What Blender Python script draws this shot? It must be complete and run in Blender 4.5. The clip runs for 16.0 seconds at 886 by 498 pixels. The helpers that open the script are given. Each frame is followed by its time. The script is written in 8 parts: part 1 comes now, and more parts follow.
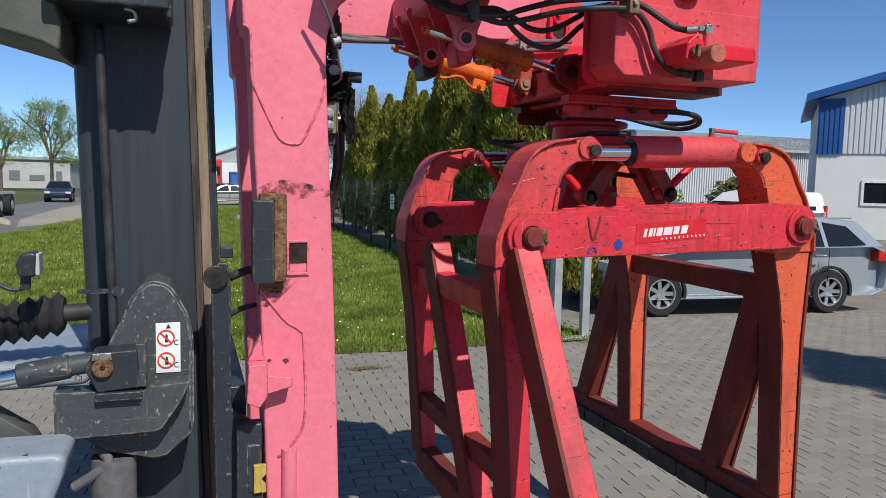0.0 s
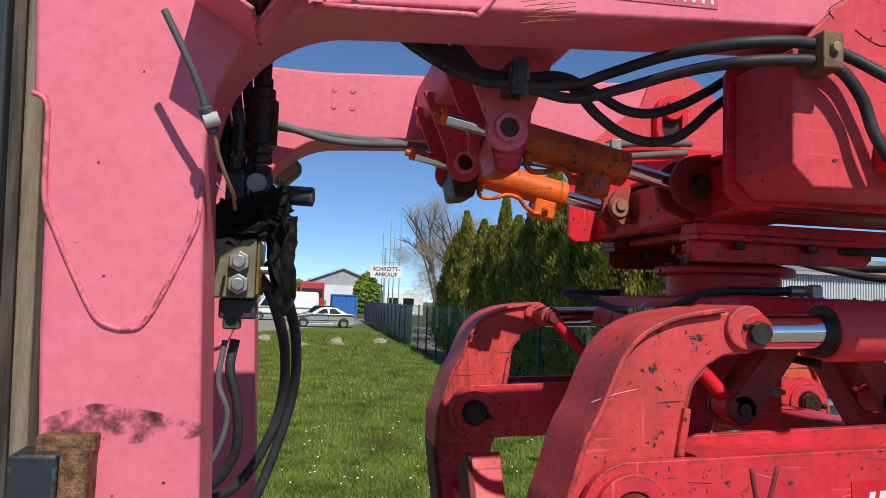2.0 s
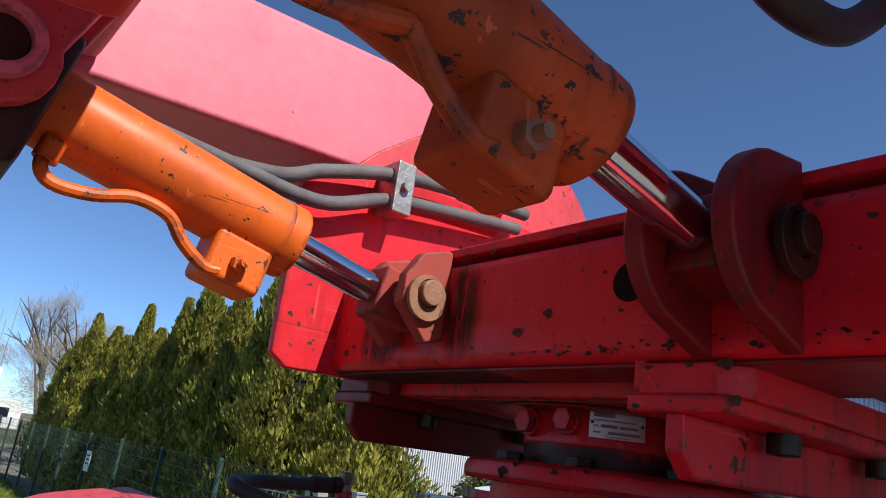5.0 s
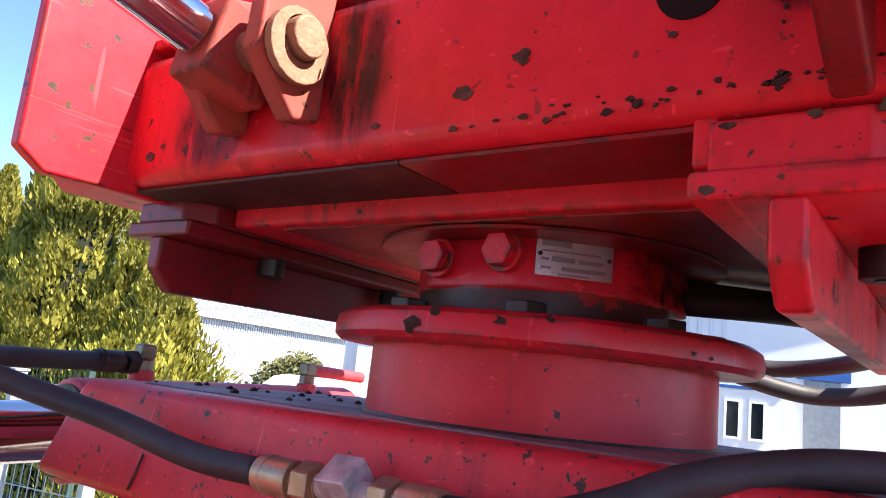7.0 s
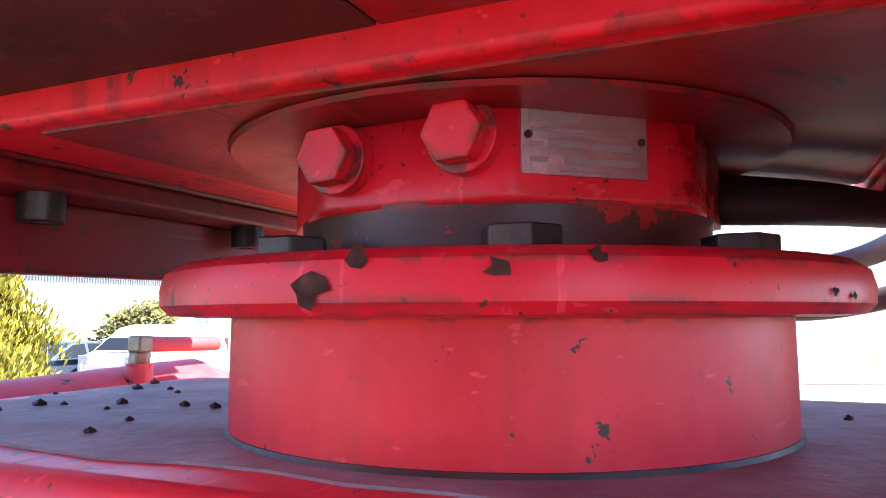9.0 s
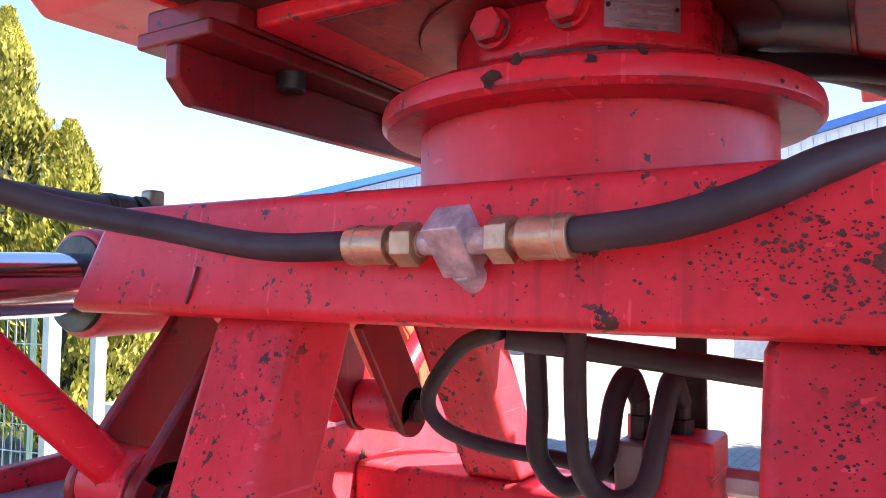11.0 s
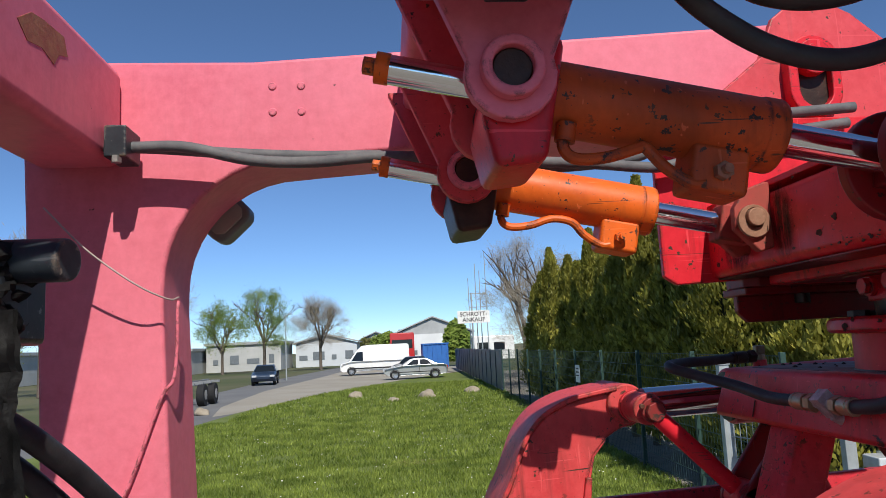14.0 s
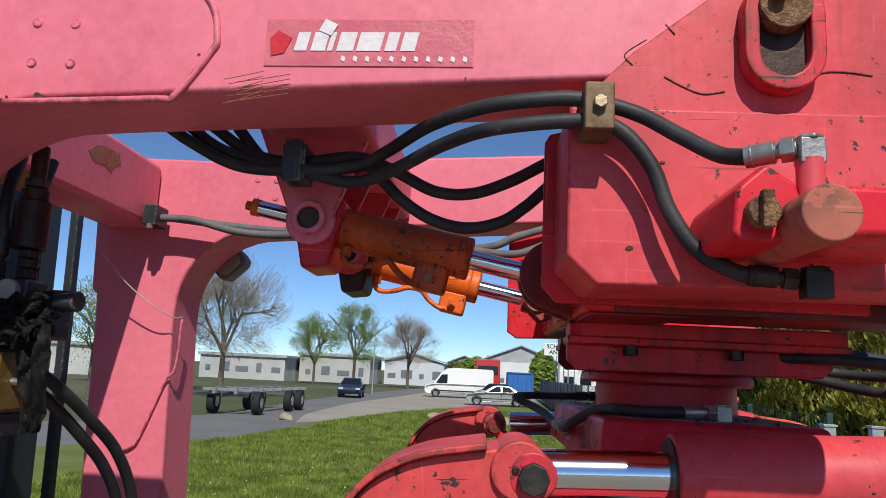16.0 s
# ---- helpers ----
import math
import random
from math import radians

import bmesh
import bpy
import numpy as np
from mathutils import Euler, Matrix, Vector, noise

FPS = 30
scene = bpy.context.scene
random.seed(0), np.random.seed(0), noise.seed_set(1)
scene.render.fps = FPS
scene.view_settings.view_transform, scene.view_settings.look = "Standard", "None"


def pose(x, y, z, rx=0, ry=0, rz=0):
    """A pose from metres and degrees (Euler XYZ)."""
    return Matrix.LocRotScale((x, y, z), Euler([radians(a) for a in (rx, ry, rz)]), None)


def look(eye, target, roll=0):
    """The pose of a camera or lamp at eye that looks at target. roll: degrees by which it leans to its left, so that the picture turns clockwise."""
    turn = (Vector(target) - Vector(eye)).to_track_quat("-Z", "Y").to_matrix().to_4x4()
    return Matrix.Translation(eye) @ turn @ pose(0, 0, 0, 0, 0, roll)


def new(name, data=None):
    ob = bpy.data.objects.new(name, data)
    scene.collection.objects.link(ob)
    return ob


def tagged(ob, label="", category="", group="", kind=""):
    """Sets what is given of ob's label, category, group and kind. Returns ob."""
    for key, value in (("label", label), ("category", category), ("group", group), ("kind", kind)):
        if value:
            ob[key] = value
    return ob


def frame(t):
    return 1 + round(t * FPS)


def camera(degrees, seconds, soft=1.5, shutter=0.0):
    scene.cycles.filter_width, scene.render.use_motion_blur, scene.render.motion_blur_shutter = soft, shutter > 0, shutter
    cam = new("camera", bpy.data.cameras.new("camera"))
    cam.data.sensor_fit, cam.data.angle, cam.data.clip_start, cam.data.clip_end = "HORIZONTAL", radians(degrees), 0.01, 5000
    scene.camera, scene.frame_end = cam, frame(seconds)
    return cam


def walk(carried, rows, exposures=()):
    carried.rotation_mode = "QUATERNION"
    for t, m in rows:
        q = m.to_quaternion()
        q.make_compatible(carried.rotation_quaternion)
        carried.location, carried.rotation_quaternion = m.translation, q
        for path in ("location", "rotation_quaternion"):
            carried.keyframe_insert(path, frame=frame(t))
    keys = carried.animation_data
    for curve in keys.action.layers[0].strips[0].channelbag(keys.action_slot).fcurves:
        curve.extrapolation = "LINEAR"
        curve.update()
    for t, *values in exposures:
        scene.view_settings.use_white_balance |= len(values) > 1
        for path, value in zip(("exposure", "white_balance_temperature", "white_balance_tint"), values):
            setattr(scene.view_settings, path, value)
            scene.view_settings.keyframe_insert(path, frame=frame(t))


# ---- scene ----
cam = camera(62.5, 16.0, 0.8)
PATH = [
    (0, (0.079, -0.079, 1.88), (0.739, 1.8, 1.699), 1.3),
    (0.5, (0.235, 0.174, 1.901), (0.797, 2.09, 1.777), 1.4),
    (1, (0.417, 0.402, 1.928), (0.904, 2.341, 1.895), 1.4),
    (1.5, (0.529, 0.629, 1.973), (0.949, 2.584, 2.036), 1.4),
    (2, (0.58, 0.931, 2.027), (0.968, 2.888, 2.173), 2.0),
    (2.5, (0.678, 1.134, 2.048), (1.085, 3.081, 2.26), 2.6),
    (3, (0.825, 1.321, 2.095), (1.323, 3.239, 2.368), 3.9),
    (3.5, (0.898, 1.544, 2.104), (1.533, 3.41, 2.443), 5.1),
    (3.7, (0.917, 1.641, 2.115), (1.618, 3.477, 2.492), 5.6),
    (5.8, (0.97, 2.193, 2.118), (2.347, 3.522, 2.697), 7.9),
    (6, (0.992, 2.22, 2.106), (2.417, 3.512, 2.655), 7.8),
    (6.5, (1.051, 2.263, 2.098), (2.581, 3.468, 2.552), 7.0),
    (7, (1.095, 2.312, 2.09), (2.681, 3.476, 2.45), 6.3),
    (7.5, (1.18, 2.386, 2.101), (2.818, 3.491, 2.41), 4.7),
    (8, (1.265, 2.443, 2.116), (3.0, 3.403, 2.38), 2.1),
    (8.2, (1.294, 2.453, 2.122), (3.066, 3.346, 2.374), 1.2),
    (10.3, (1.157, 2.471, 2.054), (2.982, 3.274, 2.205), -0.8),
    (10.5, (1.135, 2.462, 2.036), (2.937, 3.314, 2.195), -0.6),
    (11, (1.074, 2.4, 1.998), (2.789, 3.424, 2.106), 0.6),
    (11.5, (1.009, 2.347, 1.961), (2.559, 3.609, 2.011), 0.8),
    (12, (0.942, 2.249, 1.958), (2.245, 3.766, 1.986), -0.4),
    (12.5, (0.891, 2.171, 1.98), (1.862, 3.917, 2.055), -2.7),
    (13, (0.811, 2.054, 2.08), (1.457, 3.94, 2.235), -5.0),
    (13.5, (0.787, 1.864, 2.117), (1.158, 3.816, 2.343), -4.3),
    (14, (0.844, 1.644, 2.124), (1.0, 3.62, 2.388), -2.7),
    (14.5, (0.86, 1.442, 2.125), (0.875, 3.421, 2.411), -0.9),
    (15, (0.87, 1.268, 2.104), (0.812, 3.244, 2.407), 0.6),
    (15.5, (1.016, 1.152, 2.129), (0.931, 3.125, 2.447), 1.8),
    (16, (1.253, 1.07, 2.119), (1.141, 3.038, 2.452), 2.8),
]
EXPOSURES = [(0.0, 0.1, 6500, 7), (1.5, 0.0, 6500, 7), (3.7, 0.2, 6500, 7), (5.8, 0.8, 6500, 9), (6.5, 1.5, 6650, 12), (7.2, 2.3, 6950, 14), (8.2, 3.05, 7200, 16), (10.3, 2.9, 7100, 16), (11.0, 2.7, 6900, 15), (11.6, 2.2, 6700, 15), (12.3, 1.0, 6500, 12), (13.0, 0.35, 6500, 8), (14.0, 0.15, 6500, 7), (16.0, 0.0, 6500, 7)]
walk(cam, [(t, look(eye, target, roll)) for t, eye, target, roll in PATH], EXPOSURES)

# ---- world and sun ----
SUN_FROM = Vector((0.20, -1.0, 1.06)).normalized()
world = bpy.data.worlds.new("sky")
scene.world = world
world.use_nodes = True
wn = world.node_tree.nodes
wn.clear()
w_out = wn.new("ShaderNodeOutputWorld")
w_bg = wn.new("ShaderNodeBackground")
w_sky = wn.new("ShaderNodeTexSky")
w_sky.sky_type = 'NISHITA'
w_sky.sun_disc = False
w_sky.sun_elevation = math.asin(SUN_FROM.z)
w_sky.sun_rotation = math.atan2(SUN_FROM.x, SUN_FROM.y)
w_sky.air_density, w_sky.dust_density, w_sky.ozone_density = 1.5, 0.0, 6.2
w_sky.altitude = 7000.0
w_bg.inputs["Strength"].default_value = 0.12
world.node_tree.links.new(w_sky.outputs[0], w_bg.inputs[0])
world.node_tree.links.new(w_bg.outputs[0], w_out.inputs[0])
sun = new("sun", bpy.data.lights.new("sun", 'SUN'))
sun.data.energy, sun.data.angle, sun.data.color = 4.6, radians(0.53), (1.0, 0.94, 0.85)
sun.matrix_world = look(SUN_FROM * 50, (0, 0, 0))

# ---- materials ----
def material(name, rough=0.5, metal=0.0):
    m = bpy.data.materials.new(name)
    m.use_nodes = True
    t = m.node_tree
    b = t.nodes["Principled BSDF"]
    b.inputs["Roughness"].default_value = rough
    b.inputs["Metallic"].default_value = metal
    b.inputs["Specular IOR Level"].default_value = 0.35
    return m, t, b


def coords(t, scale=(1, 1, 1)):
    """World-sized coordinates: every mesh is built in metres, with its own origin."""
    tc = t.nodes.new("ShaderNodeTexCoord")
    mp = t.nodes.new("ShaderNodeMapping")
    mp.inputs["Scale"].default_value = scale
    t.links.new(tc.outputs["Object"], mp.inputs[0])
    return mp.outputs[0]


def noise_fac(t, vec, scale, detail=4.0, rough=0.6, lo=0.35, hi=0.65):
    n = t.nodes.new("ShaderNodeTexNoise")
    n.inputs["Scale"].default_value, n.inputs["Detail"].default_value, n.inputs["Roughness"].default_value = scale, detail, rough
    t.links.new(vec, n.inputs["Vector"])
    r = t.nodes.new("ShaderNodeMapRange")
    r.inputs["From Min"].default_value, r.inputs["From Max"].default_value = lo, hi
    t.links.new(n.outputs["Fac"], r.inputs["Value"])
    return r.outputs[0]


def mix(t, fac, a, b, blend='MIX'):
    x = t.nodes.new("ShaderNodeMix")
    x.data_type, x.blend_type = 'RGBA', blend
    for socket, v in ((x.inputs[0], fac), (x.inputs[6], a), (x.inputs[7], b)):
        if isinstance(v, bpy.types.NodeSocket):
            t.links.new(v, socket)
        elif isinstance(v, (int, float)):
            socket.default_value = v
        else:
            socket.default_value = (*v, 1)
    return x.outputs[2]


def math_node(t, op, a, b):
    x = t.nodes.new("ShaderNodeMath")
    x.operation = op
    for socket, v in zip(x.inputs, (a, b)):
        if isinstance(v, bpy.types.NodeSocket):
            t.links.new(v, socket)
        else:
            socket.default_value = v
    return x.outputs[0]


def bump(t, b, height, strength=0.2, dist=0.002):
    n = t.nodes.new("ShaderNodeBump")
    n.inputs["Strength"].default_value, n.inputs["Distance"].default_value = strength, dist
    t.links.new(height, n.inputs["Height"])
    t.links.new(n.outputs[0], b.inputs["Normal"])


def edge_wear(t, vec, radius=0.006, grain=45.0):
    """Worn edges: where the rounded normal leaves the flat one, broken up by noise."""
    be = t.nodes.new("ShaderNodeBevel")
    be.samples = 4
    be.inputs["Radius"].default_value = radius
    ge = t.nodes.new("ShaderNodeNewGeometry")
    dot = t.nodes.new("ShaderNodeVectorMath")
    dot.operation = 'DOT_PRODUCT'
    t.links.new(be.outputs[0], dot.inputs[0])
    t.links.new(ge.outputs["Normal"], dot.inputs[1])
    off = math_node(t, 'SUBTRACT', 1.0, dot.outputs["Value"])
    n = noise_fac(t, vec, grain, 3, 0.6, 0.48, 0.56)
    r = t.nodes.new("ShaderNodeMapRange")
    r.inputs["From Min"].default_value, r.inputs["From Max"].default_value = 0.01, 0.05
    t.links.new(off, r.inputs["Value"])
    return math_node(t, 'MULTIPLY', r.outputs[0], n)


def scratches(t, stretch, turn, lo, hi):
    """Thin broken lines: noise drawn out along one direction."""
    tc = t.nodes.new("ShaderNodeTexCoord")
    mp = t.nodes.new("ShaderNodeMapping")
    mp.inputs["Rotation"].default_value = turn
    mp.inputs["Scale"].default_value = stretch
    t.links.new(tc.outputs["Object"], mp.inputs[0])
    return noise_fac(t, mp.outputs[0], 1.0, 2, 0.5, lo, hi)


def paint(name, base, faded, rough=0.45, chips=0.3, dirt=0.35, under=(0.03, 0.024, 0.024), rust=(0.10, 0.04, 0.02), wear=True, chip_scale=62.0, dirt_col=(0.05, 0.03, 0.028), edge=0.006, scuffs=0.55):
    """Old enamel on steel: faded patches, grime, chips down to primer and rust, scuffed edges."""
    m, t, b = material(name, rough)
    v = coords(t)
    c = mix(t, noise_fac(t, v, 3.0, 5, 0.6, 0.3, 0.7), base, faded)
    c = mix(t, noise_fac(t, v, 45.0, 4, 0.7, 0.25, 0.95), c, tuple(min(1, x * 1.18 + 0.01) for x in faded))
    grime = math_node(t, 'MULTIPLY', noise_fac(t, coords(t, (1, 1, 0.35)), 7.0, 6, 0.65, 0.5, 0.8), dirt)
    c = mix(t, grime, c, dirt_col)
    runs = math_node(t, 'MULTIPLY', noise_fac(t, coords(t, (60, 60, 3)), 1.0, 4, 0.6, 0.52, 0.72), noise_fac(t, v, 4.0, 2, 0.5, 0.5, 0.62))
    c = mix(t, math_node(t, 'MULTIPLY', runs, dirt * 0.8), c, dirt_col)
    pale = math_node(t, 'MAXIMUM', scratches(t, (5, 90, 160), (0.1, 0.35, 0.2), 0.69, 0.72), scratches(t, (110, 140, 6), (0.5, 0.2, 0.1), 0.70, 0.73))
    c = mix(t, math_node(t, 'MULTIPLY', pale, scuffs), c, tuple(min(1, x * 1.3 + 0.06) for x in faded))
    ch = noise_fac(t, v, chip_scale, 5, 0.62, 0.665 - 0.07 * chips, 0.675 - 0.07 * chips)
    big = noise_fac(t, v, 5.0, 2, 0.5, 0.44, 0.50)
    ch = math_node(t, 'MULTIPLY', ch, big)
    spots = noise_fac(t, v, 210.0, 2, 0.5, 0.715, 0.725)
    ch = math_node(t, 'MAXIMUM', ch, math_node(t, 'MULTIPLY', spots, min(1.0, chips * 2)))
    dark = math_node(t, 'MULTIPLY', scratches(t, (4, 120, 130), (0.3, -0.5, 0.9), 0.71, 0.73), min(1.0, chips * 1.6))
    ch = math_node(t, 'MAXIMUM', ch, dark)
    if wear:
        ch = math_node(t, 'MAXIMUM', ch, math_node(t, 'MULTIPLY', edge_wear(t, v, edge, 60.0 if edge < 0.008 else 34.0), 0.9))
    worn = mix(t, noise_fac(t, v, 25.0, 3, 0.6, 0.4, 0.6), under, rust)
    c = mix(t, ch, c, worn)
    t.links.new(c, b.inputs["Base Color"])
    r = t.nodes.new("ShaderNodeMapRange")
    r.inputs["To Min"].default_value, r.inputs["To Max"].default_value = rough - 0.1, rough + 0.2
    t.links.new(noise_fac(t, v, 9.0, 4, 0.6, 0.2, 0.8), r.inputs["Value"])
    t.links.new(r.outputs[0], b.inputs["Roughness"])
    h = math_node(t, 'SUBTRACT', noise_fac(t, v, 80.0, 3, 0.5, 0.0, 1.0), math_node(t, 'MULTIPLY', ch, 0.8))
    bump(t, b, h, 0.12, 0.0015)
    return m


def two_tone(name, a, c, scale, rough=0.6, metal=0.0, lo=0.35, hi=0.65, grain=0.25, grain_scale=120.0, strength=0.25, dist=0.002, stretch=(1, 1, 1)):
    m, t, b = material(name, rough, metal)
    v = coords(t, stretch)
    col = mix(t, noise_fac(t, v, scale, 5, 0.6, lo, hi), a, c)
    g = noise_fac(t, v, grain_scale, 3, 0.6, 0.2, 0.8)
    col = mix(t, math_node(t, 'MULTIPLY', g, grain), col, tuple(x * 0.45 for x in a))
    t.links.new(col, b.inputs["Base Color"])
    bump(t, b, g, strength, dist)
    return m


PINK = paint("faded pink enamel", (0.62, 0.115, 0.165), (0.69, 0.17, 0.228), 0.42, chips=-0.8, dirt=0.14, dirt_col=(0.16, 0.06, 0.06), scuffs=0.0)
RED = paint("red enamel", (0.56, 0.006, 0.016), (0.62, 0.014, 0.030), 0.36, chips=0.40, dirt=0.75, dirt_col=(0.035, 0.012, 0.012))
# paler copy of the red enamel: bleaching and sunlight both in the colour
RED_SUNLIT = paint("bleached red enamel, sunlit copy", (0.54, 0.026, 0.038), (0.60, 0.070, 0.085), 0.42, chips=0.30, dirt=0.4, scuffs=0.25)
HOOK_RED = paint("scraped red hook paint", (0.47, 0.020, 0.028), (0.57, 0.065, 0.065), 0.46, chips=0.6, dirt=0.85, dirt_col=(0.09, 0.028, 0.022), edge=0.012, scuffs=0.4)
RED_WORN = paint("worn red clamp paint", (0.53, 0.012, 0.026), (0.57, 0.038, 0.055), 0.42, chips=0.62, chip_scale=75.0, dirt=0.7, dirt_col=(0.05, 0.015, 0.012), edge=0.011)
# rusty red; also the shaded sides of the orange gripper's legs
RUST_SHADE_RED = paint("rusty dull red paint, also leg shade", (0.24, 0.012, 0.012), (0.13, 0.025, 0.016), 0.65, chips=1.0, dirt=0.85, dirt_col=(0.03, 0.014, 0.01), edge=0.011)
ORANGE = paint("orange enamel", (0.66, 0.085, 0.004), (0.70, 0.13, 0.008), 0.42, chips=0.4, dirt=0.3)
ORANGE_DULL = paint("dirty dark orange enamel", (0.42, 0.06, 0.006), (0.50, 0.08, 0.01), 0.5, chips=0.8, dirt=0.8, dirt_col=(0.09, 0.02, 0.006))
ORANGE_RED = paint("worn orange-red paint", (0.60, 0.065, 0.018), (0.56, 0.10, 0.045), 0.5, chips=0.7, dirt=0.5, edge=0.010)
BLACK_PAINT = paint("scuffed black enamel", (0.012, 0.015, 0.019), (0.024, 0.030, 0.038), 0.36, chips=0.05, dirt=0.15, under=(0.22, 0.22, 0.21), rust=(0.2, 0.13, 0.08), dirt_col=(0.07, 0.066, 0.06))
# beam underside: grease plus the shade under it, both in the colour
GRIMY_SHADE = paint("red paint blackened by grease and shade", (0.10, 0.012, 0.012), (0.035, 0.014, 0.012), 0.5, chips=0.8, dirt=0.9, dirt_col=(0.018, 0.012, 0.010))
DUST = two_tone("grey grit and dust on red paint", (0.20, 0.10, 0.11), (0.30, 0.27, 0.27), 16, 0.6, grain=0.4, grain_scale=90, strength=0.4)
RUBBER = two_tone("black hose rubber", (0.018, 0.018, 0.020), (0.050, 0.048, 0.051), 14, 0.55, grain=0.2, strength=0.15)
HOSE_GREY = two_tone("dusty grey hose sleeve", (0.10, 0.10, 0.11), (0.16, 0.155, 0.16), 20, 0.7)
# grease on pins and joints; also the painted shade inside small holes
GREASE_SHADE = two_tone("greasy dark steel, also hole shade", (0.02, 0.012, 0.01), (0.07, 0.035, 0.025), 22, 0.45, 0.3)
DARK_STEEL = two_tone("dark oiled steel", (0.03, 0.03, 0.03), (0.08, 0.07, 0.06), 30, 0.45, 0.6)
RUST = two_tone("rusty steel", (0.12, 0.055, 0.030), (0.36, 0.20, 0.10), 75, 0.85, 0.0, lo=0.38, hi=0.64, grain=0.7, grain_scale=220, strength=0.9, dist=0.003)
BARE = two_tone("bare rusted steel chip", (0.045, 0.022, 0.018), (0.13, 0.07, 0.05), 90, 0.8, grain=0.4)
MAST_PAINT = two_tone("slate-black mast enamel", (0.026, 0.033, 0.042), (0.040, 0.048, 0.058), 3.0, 0.42, lo=0.3, hi=0.7, grain=0.12, grain_scale=40, strength=0.05, stretch=(14, 14, 0.6))
GREY_PANEL = two_tone("weathered grey-black panel", (0.05, 0.055, 0.058), (0.10, 0.105, 0.105), 9, 0.6, grain=0.2)
PIN_RUST = two_tone("rusty pin steel", (0.28, 0.13, 0.08), (0.42, 0.24, 0.16), 40, 0.7, 0.3, grain=0.4, strength=0.4)
BRASS = two_tone("zinc-plated brass-yellow fitting", (0.40, 0.28, 0.16), (0.54, 0.42, 0.28), 50, 0.40, 0.7, grain=0.35)
ZINC = two_tone("dull zinc fitting", (0.34, 0.33, 0.30), (0.50, 0.49, 0.46), 60, 0.4, 0.8, grain=0.35)
CHROME, _t, _b = material("chromed rod", 0.12, 1.0)
_b.inputs["Base Color"].default_value = (0.78, 0.78, 0.80, 1)
_v = coords(_t, (1, 1, 1))
bump(_t, _b, noise_fac(_t, _v, 120, 2, 0.5, 0.2, 0.8), 0.03, 0.001)
GLASS, _t, _b = material("dark car glass", 0.04)
_b.inputs["Base Color"].default_value = (0.012, 0.016, 0.02, 1)
_b.inputs["IOR"].default_value = 1.5


def plain(name, col, rough=0.5, metal=0.0, var=0.12, scale=8.0):
    return two_tone(name, tuple(x * (1 - var) for x in col), tuple(min(1, x * (1 + var)) for x in col), scale, rough, metal, grain=0.12, strength=0.06)

# ---- building helpers ----
def box(bm, x0, x1, y0, y1, z0, z1, m=None):
    r = bmesh.ops.create_cube(bm, size=1.0)
    bmesh.ops.scale(bm, vec=(x1 - x0, y1 - y0, z1 - z0), verts=r["verts"])
    bmesh.ops.translate(bm, vec=((x0 + x1) / 2, (y0 + y1) / 2, (z0 + z1) / 2), verts=r["verts"])
    if m is not None:
        bmesh.ops.transform(bm, matrix=m, verts=r["verts"])
    return r["verts"]


def prism(bm, pts, axis, a, b):
    """A plate: the outline pts, swept from a to b along an axis. For y the points are (x, z), for x (y, z), for z (x, y)."""
    def put(p, d):
        return {"x": (d, p[0], p[1]), "y": (p[0], d, p[1]), "z": (p[0], p[1], d)}[axis]
    lo = [bm.verts.new(put(p, a)) for p in pts]
    hi = [bm.verts.new(put(p, b)) for p in pts]
    n = len(pts)
    faces = [bm.faces.new(lo), bm.faces.new(hi)]
    faces += [bm.faces.new((lo[i], lo[(i + 1) % n], hi[(i + 1) % n], hi[i])) for i in range(n)]
    bmesh.ops.recalc_face_normals(bm, faces=faces)
    return lo + hi


def frame_prism(bm, outer, inner, axis, a, b):
    """A plate with one hole; outer and inner have the same number of points, in step."""
    def put(p, d):
        return {"x": (d, p[0], p[1]), "y": (p[0], d, p[1]), "z": (p[0], p[1], d)}[axis]
    n = len(outer)
    rings = [[bm.verts.new(put(p, d)) for p in loop] for loop, d in ((outer, a), (inner, a), (outer, b), (inner, b))]
    faces = []
    for i in range(n):
        j = (i + 1) % n
        for p, q in ((0, 1), (1, 3), (3, 2), (2, 0)):
            faces.append(bm.faces.new((rings[p][i], rings[p][j], rings[q][j], rings[q][i])))
    bmesh.ops.recalc_face_normals(bm, faces=faces)


def cyl(bm, p0, p1, r, r2=None, n=24, caps=True):
    p0, p1 = Vector(p0), Vector(p1)
    d = p1 - p0
    q = Vector((0, 0, 1)).rotation_difference(d)
    m = Matrix.Translation((p0 + p1) / 2) @ q.to_matrix().to_4x4()
    res = bmesh.ops.create_cone(bm, cap_ends=caps, segments=n, radius1=r, radius2=r if r2 is None else r2, depth=d.length, matrix=m)
    return res["verts"]


def hexagon(bm, p0, p1, r):
    return cyl(bm, p0, p1, r, n=6)


def smooth_path(pts, steps=8):
    p = [Vector(q) for q in pts]
    if len(p) < 3:
        return p
    e = [2 * p[0] - p[1]] + p + [2 * p[-1] - p[-2]]
    out = []
    for i in range(1, len(e) - 2):
        a, b, c, d = e[i - 1:i + 3]
        for k in range(steps):
            t = k / steps
            out.append(0.5 * (2 * b + (c - a) * t + (2 * a - 5 * b + 4 * c - d) * t * t + (3 * b - a - 3 * c + d) * t ** 3))
    return out + [p[-1]]


